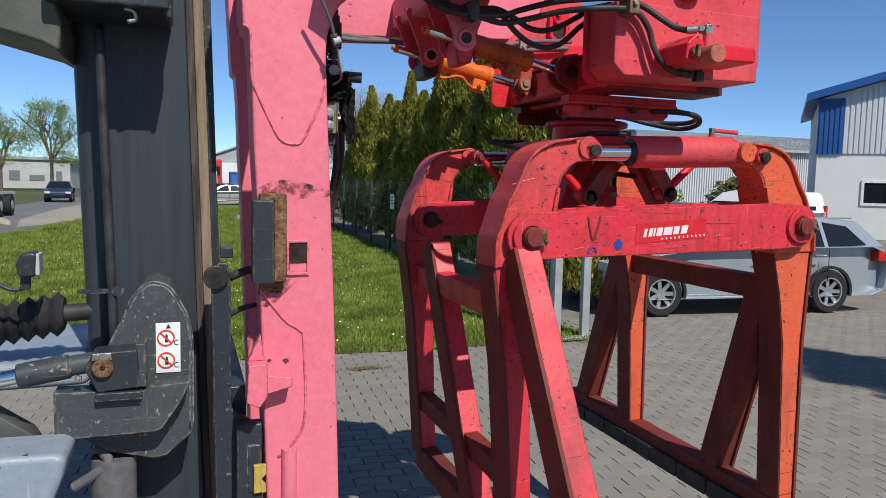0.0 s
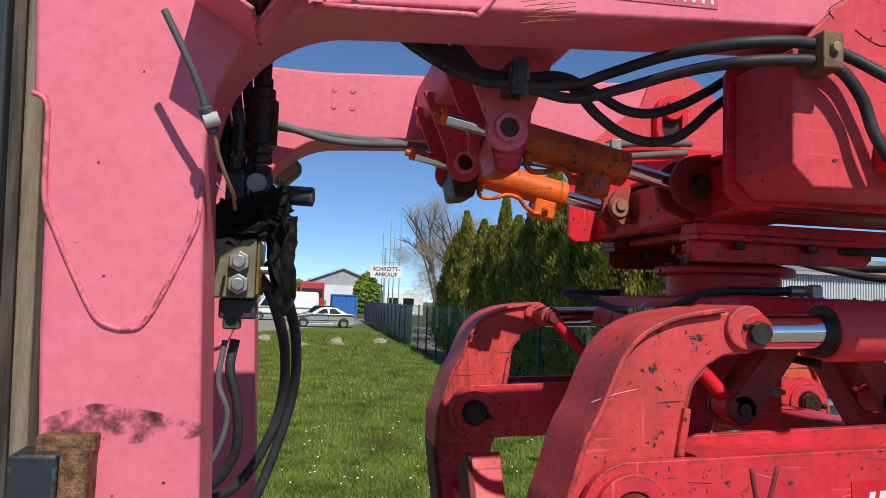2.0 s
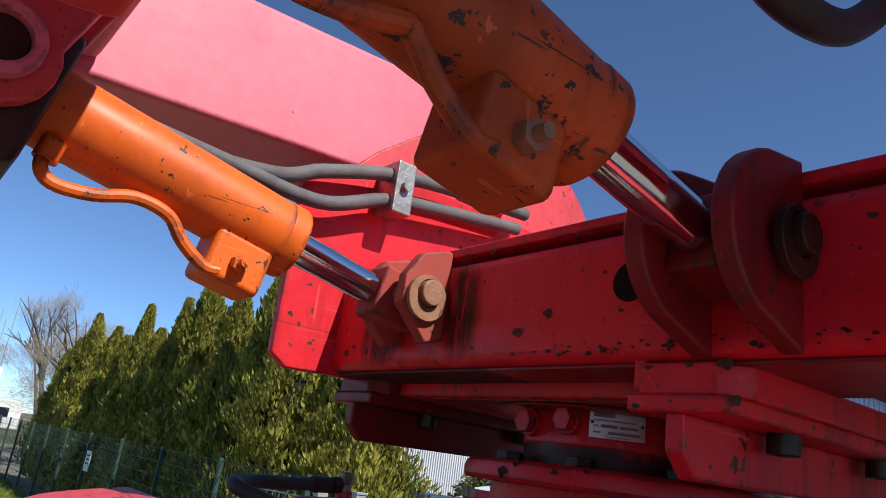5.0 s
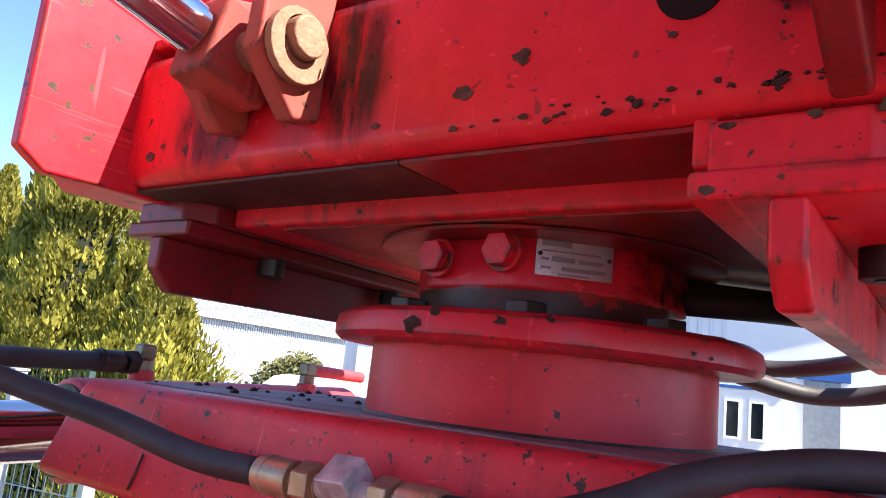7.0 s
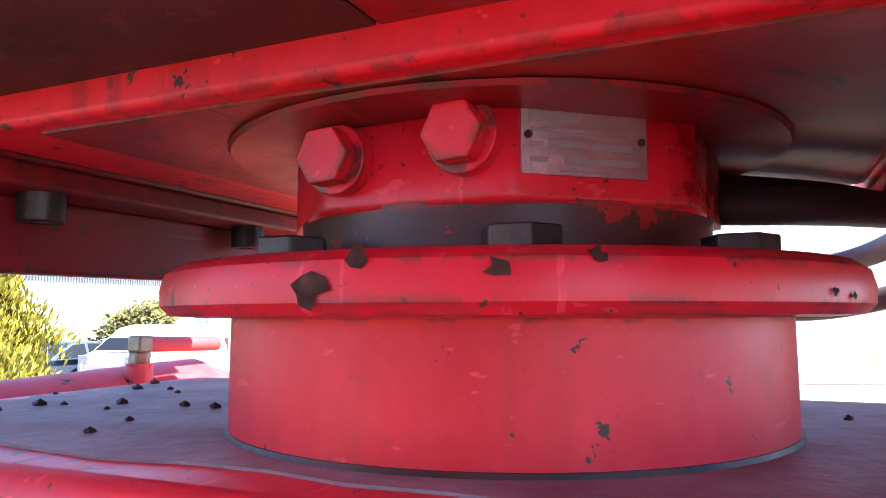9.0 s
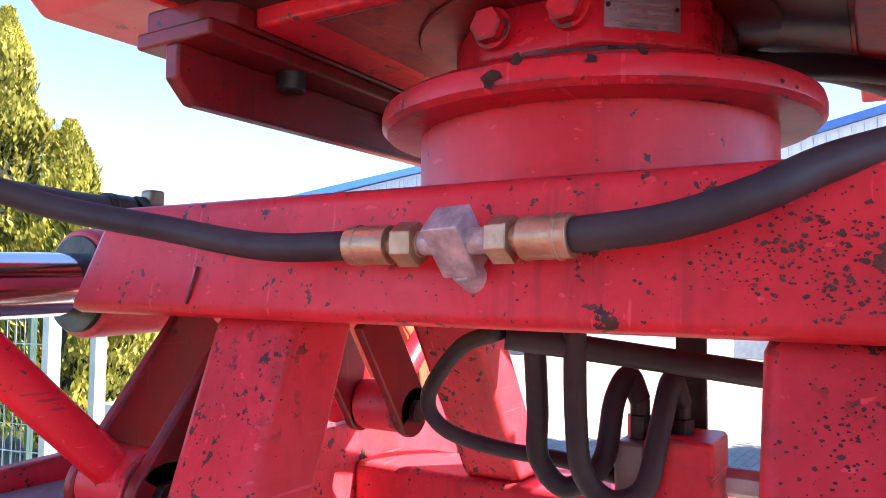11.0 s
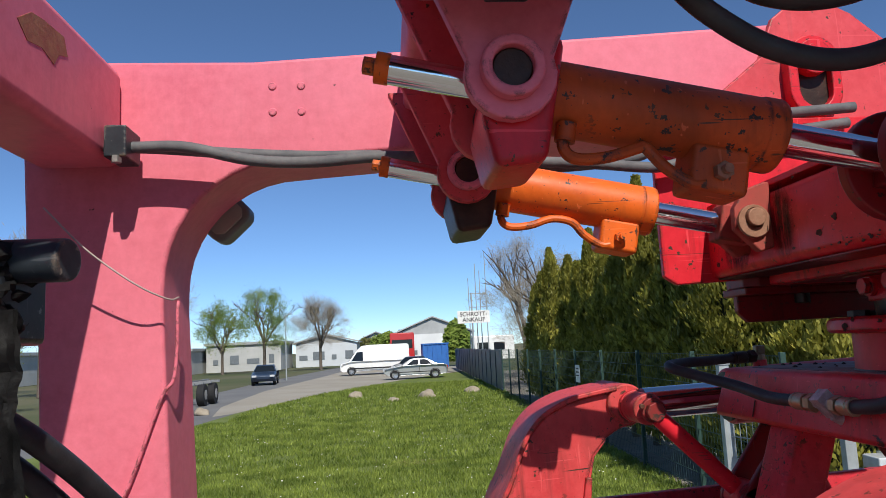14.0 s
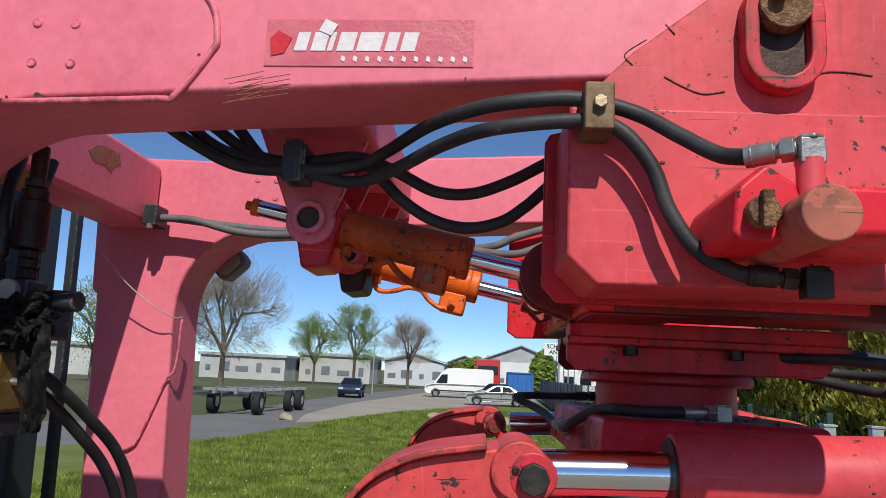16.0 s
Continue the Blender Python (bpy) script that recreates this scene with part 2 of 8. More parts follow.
def tube(bm, pts, r, n=12, steps=8):
    path = smooth_path(pts, steps)
    rings, up = [], None
    for i, p in enumerate(path):
        d = (path[min(i + 1, len(path) - 1)] - path[max(i - 1, 0)]).normalized()
        if up is None:
            up = d.orthogonal().normalized()
        up = (up - d * up.dot(d)).normalized()
        side = d.cross(up)
        rr = r(i / (len(path) - 1)) if callable(r) else r
        rings.append([bm.verts.new(p + rr * (math.cos(a) * up + math.sin(a) * side)) for a in (2 * math.pi * k / n for k in range(n))])
    for a, b in zip(rings, rings[1:]):
        for k in range(n):
            bm.faces.new((a[k], a[(k + 1) % n], b[(k + 1) % n], b[k]))
    bm.faces.new(rings[0][::-1])
    bm.faces.new(rings[-1])


def lathe(bm, profile, centre, n=48):
    """Turns (radius, z) round the upright axis through centre."""
    rings = []
    for r, z in profile:
        rings.append([bm.verts.new((centre[0] + r * math.cos(2 * math.pi * k / n), centre[1] + r * math.sin(2 * math.pi * k / n), z)) for k in range(n)])
    faces = []
    for a, b in zip(rings, rings[1:]):
        faces += [bm.faces.new((a[k], a[(k + 1) % n], b[(k + 1) % n], b[k])) for k in range(n)]
    faces += [bm.faces.new(rings[0]), bm.faces.new(rings[-1])]
    bmesh.ops.recalc_face_normals(bm, faces=faces)


def beam(bm, p0, p1, w, h, side=(0, 1, 0)):
    """A straight bar of w (along side) by h from p0 to p1."""
    p0, p1 = Vector(p0), Vector(p1)
    d = (p1 - p0).normalized()
    s = Vector(side)
    s = (s - d * s.dot(d)).normalized()
    u = d.cross(s)
    v = [[bm.verts.new(p + s * a * w / 2 + u * b * h / 2) for a, b in ((-1, -1), (1, -1), (1, 1), (-1, 1))] for p in (p0, p1)]
    f = [bm.faces.new(v[0][::-1]), bm.faces.new(v[1])]
    f += [bm.faces.new((v[0][i], v[0][(i + 1) % 4], v[1][(i + 1) % 4], v[1][i])) for i in range(4)]
    bmesh.ops.recalc_face_normals(bm, faces=f)


def mesh_of(bm, mat, bevel=0.0, angle=35):
    for e in bm.edges:
        e.smooth = len(e.link_faces) == 2 and e.calc_face_angle(0) < radians(angle)
    for f in bm.faces:
        f.smooth = True
    me = bpy.data.meshes.new("mesh")
    bm.to_mesh(me)
    bm.free()
    for m in (mat if isinstance(mat, (list, tuple)) else [mat]):
        me.materials.append(m)
    return me


def rounded(ob, bevel, seg=2):
    if bevel:
        md = ob.modifiers.new("edge", 'BEVEL')
        md.width, md.segments, md.limit_method, md.angle_limit = bevel, seg, 'ANGLE', radians(35)
        md.use_clamp_overlap = True
        md.harden_normals = True
    return ob


def thing(name, label, category, at=(0, 0, 0), group="", kind=""):
    """An empty at the base of a thing that has parts."""
    ob = new(name)
    ob.location = at
    ob.empty_display_size = 0.1
    return tagged(ob, label, category, group, kind)


def part(name, bm, mat, parent, label="", bevel=0.0, kind=""):
    """One mesh, built in world metres, as a part of parent."""
    ob = new(name, mesh_of(bm, mat))
    if parent is not None:
        ob.parent = parent
        p = parent
        off = Vector((0, 0, 0))
        while p is not None:
            off += p.location
            p = p.parent
        ob.data.transform(Matrix.Translation(-off))
    return rounded(tagged(ob, label, "", "", kind), bevel)


def single(name, bm, mat, label, category, bevel=0.0, group="", kind=""):
    """A thing of one mesh, its origin at the middle of its base."""
    me = mesh_of(bm, mat)
    co = np.empty(len(me.vertices) * 3, np.float32)
    me.vertices.foreach_get("co", co)
    co = co.reshape(-1, 3)
    c = Vector(((co[:, 0].min() + co[:, 0].max()) / 2, (co[:, 1].min() + co[:, 1].max()) / 2, co[:, 2].min()))
    me.transform(Matrix.Translation(-c))
    ob = new(name, me)
    ob.location = c
    return rounded(tagged(ob, label, category, group, kind), bevel)


def arc(cx, cz, r, a0, a1, n=8):
    return [(cx + r * math.cos(radians(a0 + (a1 - a0) * k / n)), cz + r * math.sin(radians(a0 + (a1 - a0) * k / n))) for k in range(n + 1)]


NB = bmesh.new

# ---- attachment: boom frame ----
CX, CY = 1.629, 2.594
boom = thing("boom_frame", "faded pink and red steel boom frame carrying the clamp", "lifting frame", (0.34, 2.5, 0.55))


def arm_outline(dx):
    p = [(0.300, 0.55), (0.258, 1.83), (0.250, 1.97), (0.244, 2.168), (0.236, 2.28), (0.222, 2.287), (0.205, 2.62), (0.225, 2.645)]
    p += [(0.60, 2.640), (1.64, 2.702)]
    p += [(1.64, 2.522), (0.70, 2.462)]
    p += arc(0.662, 2.244, 0.215, 90, 180, 10)[1:]
    p += [(0.4465, 2.209), (0.456, 1.978), (0.474, 1.558), (0.488, 1.167), (0.506, 0.55)]
    return [(x + dx, z) for x, z in p]


def end_plate_outline():
    return [(1.375, 2.475), (1.434, 2.537), (1.545, 2.625), (1.575, 2.70), (1.62, 2.735), (1.68, 2.735), (1.73, 2.71), (1.86, 2.60), (1.918, 2.52), (1.922, 2.30), (1.897, 2.246), (1.40, 2.232), (1.375, 2.26)]


for side, y0, y1 in (("near", 1.98, 2.14), ("far", 2.90, 3.07)):
    bm = NB()
    prism(bm, arm_outline(0.0 if side == "near" else 0.022), "y", y0, y1)
    arm = part("arm", bm, PINK, boom, "faded pink inverted-L boom arm", 0.02)
    # end plate with its slot
    bm = NB()
    ye0, ye1 = (1.966, 1.979) if side == "near" else (2.886, 2.899)
    prism(bm, end_plate_outline(), "y", ye0, ye1)
    part("end_plate", bm, RED_SUNLIT, boom, "bleached, sunlit-toned red end plate with a slotted boss", 0.003)
    SX, SZ = (1.617, 2.531) if side == "near" else (1.632, 2.552)
    # slotted boss: a raised oval ring round a dark slot
    bm = NB()
    ys = (1.938, 1.966) if side == "near" else (2.86, 2.886)
    ring = [arc(SX, SZ + 0.055, r, 0, 180, 10) + arc(SX, SZ, r, 180, 360, 10) for r in (0.050, 0.031)]
    frame_prism(bm, ring[0], ring[1], "y", *ys)
    part("slot_ring", bm, RED_WORN if side == "near" else RED, boom, "raised oval slot ring", 0.003)
    # slot bottom in a dark material, set back in the ring
    bm = NB()
    prism(bm, arc(SX, SZ + 0.055, 0.031, 0, 180, 10) + arc(SX, SZ, 0.031, 180, 360, 10), "y", ys[0] + 0.016, ys[1] + 0.002)
    part("slot_bottom", bm, GREASE_SHADE, boom, "dark slot fill")
    bm = NB()
    prism(bm, arc(SX, SZ + 0.062, 0.033, 0, 360, 20)[:-1], "y", ys[0] - 0.006, ys[1] - 0.008)
    cyl(bm, (SX - 0.012, ys[0] - 0.02, SZ + 0.07), (SX - 0.012, ys[0] - 0.004, SZ + 0.07), 0.011, n=6)
    part("slot_pin", bm, RUST if side == "near" else RED, boom, "pin with keeper bolt", 0.002)

# hole, rust pad and folded edge on the near post
bm = NB()
box(bm, 0.243, 0.300, 1.925, 1.99, 1.597, 1.822)
part("bump_pad", bm, BLACK_PAINT, boom, "black rubber-faced bump pad with rusty edge", 0.004)
bm = NB()
box(bm, 0.300, 0.334, 1.93, 1.99, 1.60, 1.826)
box(bm, 0.264, 0.336, 1.952, 1.985, 1.818, 1.840)
box(bm, 0.264, 0.328, 1.958, 1.985, 1.572, 1.602)
part("pad_holder", bm, RUST, boom, "rusty pad holder", 0.004)
bm = NB()
frame_prism(bm, [(0.339, 1.612), (0.402, 1.612), (0.402, 1.711), (0.339, 1.711)], [(0.346, 1.620), (0.395, 1.620), (0.395, 1.703), (0.346, 1.703)], "y", 1.972, 1.983)
box(bm, 0.346, 0.395, 1.976, 1.985, 1.620, 1.646)
part("pocket_rim", bm, PINK, boom, "welded pocket rim", 0.002)
# flat dark box paints the pocket's inner shade; the post is solid
bm = NB()
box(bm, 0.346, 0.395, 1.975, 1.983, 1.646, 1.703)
part("pocket", bm, GREASE_SHADE, boom, "dark fill for the pocket's inner shade")
# doubler plate edge, a weld-rounded bead that runs down the near post and along the arm
bm = NB()
tube(bm, [(0.268, 1.979, 1.572), (0.281, 1.979, 1.556), (0.335, 1.979, 1.485), (0.380, 1.979, 1.452), (0.388, 1.979, 1.42), (0.393, 1.979, 1.205), (0.362, 1.979, 1.13), (0.318, 1.979, 1.09)], 0.004, 8, 4)
part("weld_bead", bm, PINK, boom)
bm = NB()
tube(bm, [(0.585, 1.979, 2.450), (0.80, 1.979, 2.461), (0.832, 1.979, 2.466), (0.876, 1.979, 2.53), (0.882, 1.979, 2.55), (0.87, 1.979, 2.60), (0.82, 1.979, 2.655)], 0.005, 8, 4)
part("weld_bead", bm, PINK, boom)
bm = NB()
tube(bm, [(0.92, 2.899, 2.52), (0.965, 2.899, 2.56), (0.968, 2.899, 2.60), (0.93, 2.899, 2.66)], 0.004, 8, 4)
part("weld_bead", bm, PINK, boom)
bm = NB()
tube(bm, [(0.222, 1.979, 2.288), (0.238, 1.979, 2.279), (0.243, 1.979, 2.25), (0.246, 1.979, 2.15), (0.262, 1.979, 2.105), (0.286, 1.979, 2.053), (0.317, 1.979, 1.994), (0.340, 1.979, 1.979), (0.363, 1.979, 1.977), (0.380, 1.979, 1.985), (0.400, 1.979, 2.021), (0.424, 1.979, 2.078), (0.442, 1.979, 2.126), (0.444, 1.983, 2.175)], 0.0038, 8, 4)
part("weld_bead", bm, PINK, boom)
for yy, xs, zs in ((1.979, (0.628, 0.682), (2.508, 2.566)), (2.899, (0.655, 0.705), (2.545, 2.592))):
    for x in xs:
        for z in zs:
            bm = NB()
            cyl(bm, (x, yy + 0.004, z), (x, yy - 0.0012, z), 0.010, 0.006, 14)
            part("plug_weld", bm, PINK, boom)
# cross tube between the arms
bm = NB()
box(bm, 0.262, 0.40, 2.14, 2.90, 2.45, 2.62)
part("cross_tube", bm, PINK, boom, "pink square cross tube", 0.016)
# hanging bracket of the orange cylinders: a tube across and four tapered plates
bm = NB()
box(bm, 0.88, 1.06, 2.14, 2.90, 2.50, 2.62)
part("bracket_tube", bm, PINK, boom, "pink cross tube over the cylinders", 0.012)


def lug_outline():
    return [(0.855, 2.53), (1.06, 2.53)] + arc(0.960, 2.360, 0.042, 20, -200, 12)


for y0, y1 in ((2.254, 2.270), (2.40, 2.417), (2.622, 2.638), (2.77, 2.787)):
    bm = NB()
    prism(bm, lug_outline(), "y", y0, y1)
    part("hanger_plate", bm, PINK if y0 < 2.3 else RED_SUNLIT, boom, "tapered hanger plate", 0.003)
for y0, y1, yp in ((2.238, 2.254, 2.22), (2.606, 2.622, 2.61)):
    bm = NB()
    frame_prism(bm, arc(0.960, 2.362, 0.0285, 0, 360, 28)[:-1], arc(0.960, 2.362, 0.0185, 0, 360, 28)[:-1], "y", y0, y1)
    part("pin_boss", bm, PINK, boom, "welded boss ring", 0.003)
    bm = NB()
    cyl(bm, (0.960, y0 + 0.008, 2.362), (0.960, y1 + 0.15, 2.362), 0.018, n=24)
    part("pin", bm, GREASE_SHADE, boom, "dark greasy pin", 0.002)
# shoulder boxes under the arm ends
for ya, yb, xl in ((1.962, 2.124, 0.0), (2.872, 3.034, 0.045)):
    bm = NB()
    prism(bm, [(1.354 + xl, 2.462), (1.354 + xl, 2.268), (1.392 + xl, 2.233), (1.915, 2.243), (1.915, 2.462)], "y", ya, yb)
    part("shoulder_box", bm, RED_SUNLIT, boom, "bleached, sunlit-toned red shoulder box with a cut corner", 0.005)
    bm = NB()
    if xl:
        prism(bm, [(1.322, 2.468), (1.315, 2.455), (1.317, 2.224), (1.339, 2.209), (1.80, 2.226), (1.80, 2.50), (1.43, 2.50)], "y", ya - 0.015, ya - 0.001)
    else:
        prism(bm, [(1.345, 2.478), (1.338, 2.465), (1.338, 2.250), (1.360, 2.226), (1.80, 2.226), (1.80, 2.50), (1.43, 2.50)], "y", yb + 0.001, yb + 0.014)
    part("shoulder_flange", bm, RED, boom, "red flange plate", 0.003)
# trunnion pin of the head: a thick rusty pin that stands out in front, with its lug and bolt
bm = NB()
cyl(bm, (1.571, 1.740, 2.281), (1.577, 1.962, 2.285), 0.0278, n=40)
part("trunnion_pin", bm, paint("flaking orange-brown pin paint", (0.46, 0.17, 0.10), (0.40, 0.10, 0.07), 0.7, chips=2.5, dirt=0.6, under=(0.13, 0.065, 0.045), rust=(0.20, 0.11, 0.075), chip_scale=38.0, edge=0.004), boom, "thick pin with a flaking rusty end", 0.003)
bm = NB()
prism(bm, [(1.50, 2.27), (1.505, 2.318), (1.535, 2.345), (1.565, 2.325), (1.575, 2.29), (1.562, 2.264), (1.51, 2.262)], "y", 1.80, 1.962)
part("trunnion_lug", bm, RED, boom, "red trunnion lug", 0.006)
bm = NB()
cyl(bm, (1.527, 1.782, 2.291), (1.527, 1.80, 2.291), 0.016, n=20)
box(bm, 1.521, 1.533, 1.772, 1.784, 2.272, 2.310)
part("lug_bolt", bm, RUST, boom, "rusty bolt with keeper", 0.002)
bm = NB()
prism(bm, [(1.575, 2.266), (1.60, 2.266), (1.74, 2.268), (1.74, 2.315), (1.60, 2.318)], "y", 1.775, 1.94)
part("swivel_block", bm, RED, boom, "red swivel block", 0.008)
bm = NB()
cyl(bm, (1.583, 1.81, 2.30), (1.583, 1.81, 2.352), 0.014, n=20)
part("oil_stub", bm, RED_SUNLIT, boom, "red oil stub")

# ---- tilt head: cross beam, cylinder lugs, gib rails ----
head = thing("tilt_carriage", "red steel tilt carriage with cross beam and gib rails", "carriage", (1.5, 2.5, 2.13))
RUSTED_LUG = paint("rust-brown lug paint", (0.25, 0.085, 0.06), (0.36, 0.035, 0.03), 0.65, chips=0.9, dirt=0.6, dirt_col=(0.10, 0.04, 0.025))
# oily red that also carries shade, on the far rail and undersides
OILY_SHADE_RED = paint("oily and shaded dark red paint", (0.34, 0.006, 0.012), (0.13, 0.008, 0.010), 0.36, chips=0.7, dirt=0.95, dirt_col=(0.025, 0.010, 0.009))
bm = NB()
box(bm, 1.40, 1.56, 2.14, 2.875, 2.217, 2.327)
part("cross_beam", bm, RED, head, "red box cross beam", 0.014)
bm = NB()
box(bm, 1.404, 1.60, 2.14, 2.875, 2.334, 2.344)
part("cover_plate", bm, RED, head, "cover plate with an open gap below", 0.002)
# near-black disc paints the bore's inner shade; the beam is solid
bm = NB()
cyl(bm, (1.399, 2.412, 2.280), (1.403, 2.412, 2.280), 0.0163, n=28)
part("bore", bm, plain("bore shade", (0.004, 0.003, 0.003), 0.9), head, "near-black disc for a round bore's shade")
for yc in (2.315, 2.69):
    for dy in (-0.040, 0.024):
        bm = NB()
        outline = [(1.402, 2.339), (1.394, 2.339), (1.364, 2.329), (1.346, 2.302), (1.345, 2.271), (1.379, 2.237), (1.402, 2.243)]
        if yc < 2.5:
            outline = [(1.402, 2.350)] + arc(1.372, 2.287, 0.058, 95, 245, 14) + [(1.402, 2.216)]
        if yc > 2.5 and dy < 0:
            dy = -0.046
        prism(bm, outline, "y", yc + dy, yc + dy + 0.016)
        part("lug", bm, RUSTED_LUG if yc > 2.5 else OILY_SHADE_RED, head, "cylinder lug plate", 0.003)
    bm = NB()
    cyl(bm, (1.372, yc - 0.060, 2.286), (1.372, yc + 0.05, 2.286), 0.0135, n=20)
    part("lug_pin", bm, PIN_RUST if yc > 2.5 else GREASE_SHADE, head, "worn pin end", 0.002)
    bm = NB()
    frame_prism(bm, arc(1.371, 2.281, 0.024, 0, 360, 20)[:-1], arc(1.372, 2.286, 0.0145, 0, 360, 20)[:-1], "y", yc - 0.053, yc - 0.0465)
    part("keeper_plate", bm, PIN_RUST if yc > 2.5 else GREASE_SHADE, head, "bent keeper plate", 0.001)
bm = NB()
box(bm, 1.478, 1.80, 2.395, 2.815, 2.199, 2.221)
part("base_plate", bm, RED, head, "thick red base plate", 0.004)
# ring takes the darker red to match the shaded underside
bm = NB()
lathe(bm, [(0.138, 2.1945), (0.1395, 2.1965), (0.10, 2.1967)], (CX, CY))
part("bearing_ring", bm, OILY_SHADE_RED, head, "raised round bearing ring")
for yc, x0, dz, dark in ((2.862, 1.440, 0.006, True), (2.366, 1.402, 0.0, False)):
    # far rail gets the darker red: its shade is put into the colour
    rail_mat = OILY_SHADE_RED if dark else RED
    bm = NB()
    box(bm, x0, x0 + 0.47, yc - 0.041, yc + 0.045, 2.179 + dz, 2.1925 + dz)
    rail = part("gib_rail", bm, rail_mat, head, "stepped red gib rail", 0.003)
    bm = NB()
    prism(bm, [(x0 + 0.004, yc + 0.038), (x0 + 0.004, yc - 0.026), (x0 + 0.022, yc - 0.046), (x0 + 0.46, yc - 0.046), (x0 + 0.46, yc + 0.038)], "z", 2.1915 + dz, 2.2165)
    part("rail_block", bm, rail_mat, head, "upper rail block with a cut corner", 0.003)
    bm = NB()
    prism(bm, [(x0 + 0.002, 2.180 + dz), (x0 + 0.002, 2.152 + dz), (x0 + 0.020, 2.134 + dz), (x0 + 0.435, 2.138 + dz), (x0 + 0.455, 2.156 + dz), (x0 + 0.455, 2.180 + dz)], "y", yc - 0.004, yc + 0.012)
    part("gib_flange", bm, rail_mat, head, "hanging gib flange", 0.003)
    for x in (x0 + 0.108, x0 + 0.285):
        bm = NB()
        cyl(bm, (x, yc - 0.022, 2.163 + dz), (x, yc - 0.022, 2.180 + dz), 0.0125, n=20)
        bolt = part("bolt_head", bm, DARK_STEEL, head, "socket bolt head", 0.0012)
        # dark hexagon stands for the shade inside the socket
        bm = NB()
        cyl(bm, (x, yc - 0.022, 2.1622 + dz), (x, yc - 0.022, 2.1632 + dz), 0.0055, n=6)
        part("socket", bm, GREASE_SHADE, bolt)

bm = NB()
box(bm, 1.562, 1.925, 2.145, 2.305, 2.2175, 2.318)
box(bm, 1.445, 1.925, 2.1405, 2.158, 2.2175, 2.30)
part("side_block", bm, OILY_SHADE_RED, head, "dark red side block", 0.004)

# ---- orange tilt cylinders ----
for yc, wear in ((2.320, 1), (2.705, 0)):
    c = thing("tilt_cylinder", "chipped orange hydraulic cylinder with chromed rods" if wear else "bright orange hydraulic cylinder with chromed rods", "hydraulic cylinder", (0.9, yc, 2.25), "tilt cylinders")
    a, b = Vector((0.846, yc, 2.392)), Vector((1.366, yc, 2.286))
    d = (b - a).normalized()
    up = Vector((0, 1, 0)).cross(d).normalized()
    if up.z < 0:
        up = -up
    s_end, s_port = (0.393, 0.333) if wear else (0.408, 0.358)
    bm = NB()
    cyl(bm, a + d * 0.15, a + d * (s_end - 0.003), 0.036, n=40)
    cyl(bm, a + d * (s_end - 0.022), a + d * s_end, 0.0372, n=40)
    part("barrel", bm, ORANGE_DULL if wear else ORANGE, c, "orange barrel", 0.004)
    bm = NB()
    cyl(bm, a + d * 0.005, a + d * 0.16, 0.0145, n=28)
    part("tail_rod", bm, CHROME, c, "chromed tail rod", 0.001)
    bm = NB()
    cyl(bm, a - d * 0.006, a + d * 0.008, 0.0155, 0.0155, 24)
    cyl(bm, a - d * 0.018, a - d * 0.004, 0.009, n=6)
    part("rod_cap", bm, ORANGE, c, "orange rod cap", 0.001)
    bm = NB()
    cyl(bm, a + d * (s_end - 0.008), a + d * 0.506, 0.0172, n=28)
    part("rod", bm, CHROME, c, "chromed piston rod", 0.001)
    bm = NB()
    beam(bm, b - d * 0.022, b + d * 0.03, 0.040, 0.056)
    part("rod_eye", bm, OILY_SHADE_RED if wear else RUSTED_LUG, c, "greasy rod eye" if wear else "rust-brown block-shaped rod eye", 0.004)
    bm = NB()
    pts = [a + d * 0.10 - up * 0.045, a + d * 0.10 + up * 0.05, a + d * 0.165 + up * 0.042, a + d * 0.165 - up * 0.075, a + d * 0.12 - up * 0.09]
    prism(bm, [(p.x, p.z) for p in pts], "y", yc - (0.049 if wear else 0.0655), yc + 0.064)
    part("trunnion_block", bm, RED if wear else GREASE_SHADE, c, "trunnion block", 0.008)
    bm = NB()
    q = a + d * s_port
    beam(bm, q - up * 0.025, q - up * 0.072, 0.05, 0.058)
    part("port_block", bm, ORANGE_DULL if wear else ORANGE, c, "orange port block", 0.006)
    bm = NB()
    pc = q - up * 0.052
    cyl(bm, pc + Vector((0, -0.024, 0)), pc + Vector((0, -0.034, 0)), 0.009, n=6)
    cyl(bm, pc + Vector((0, -0.030, 0)), pc + Vector((0, -0.042, 0)), 0.0045, n=10)
    part("port_screw", bm, PIN_RUST if wear else ORANGE, c, "port screw")
    bm = NB()
    yo = yc - 0.02
    def onpipe(s, u):
        p = a + d * s + up * u
        return (p.x, yo, p.z)
    tube(bm, [onpipe(0.182, -0.03), onpipe(0.181, -0.052), onpipe(0.195, -0.062), onpipe(0.225, -0.055), onpipe(0.255, -0.040), onpipe(s_port - 0.073, -0.040), onpipe(s_port - 0.053, -0.055), onpipe(s_port - 0.028, -0.066), onpipe(s_port - 0.013, -0.064)], 0.0058, 10, 5)
    cyl(bm, onpipe(0.182, -0.03), onpipe(0.182, -0.048), 0.010, n=12)
    part("oil_pipe", bm, ORANGE_DULL if wear else ORANGE, c, "thin bent oil pipe")

# underside sheets of the head, with grease and shade put into their colour
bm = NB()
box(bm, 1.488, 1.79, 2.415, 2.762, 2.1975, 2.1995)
part("plate_underside", bm, paint("brown-red underside, grease and shade", (0.36, 0.016, 0.016), (0.16, 0.018, 0.014), 0.42, chips=0.6, dirt=0.9, dirt_col=(0.03, 0.016, 0.012)), head, "plate underside darkened by grease and shade", 0.0005)
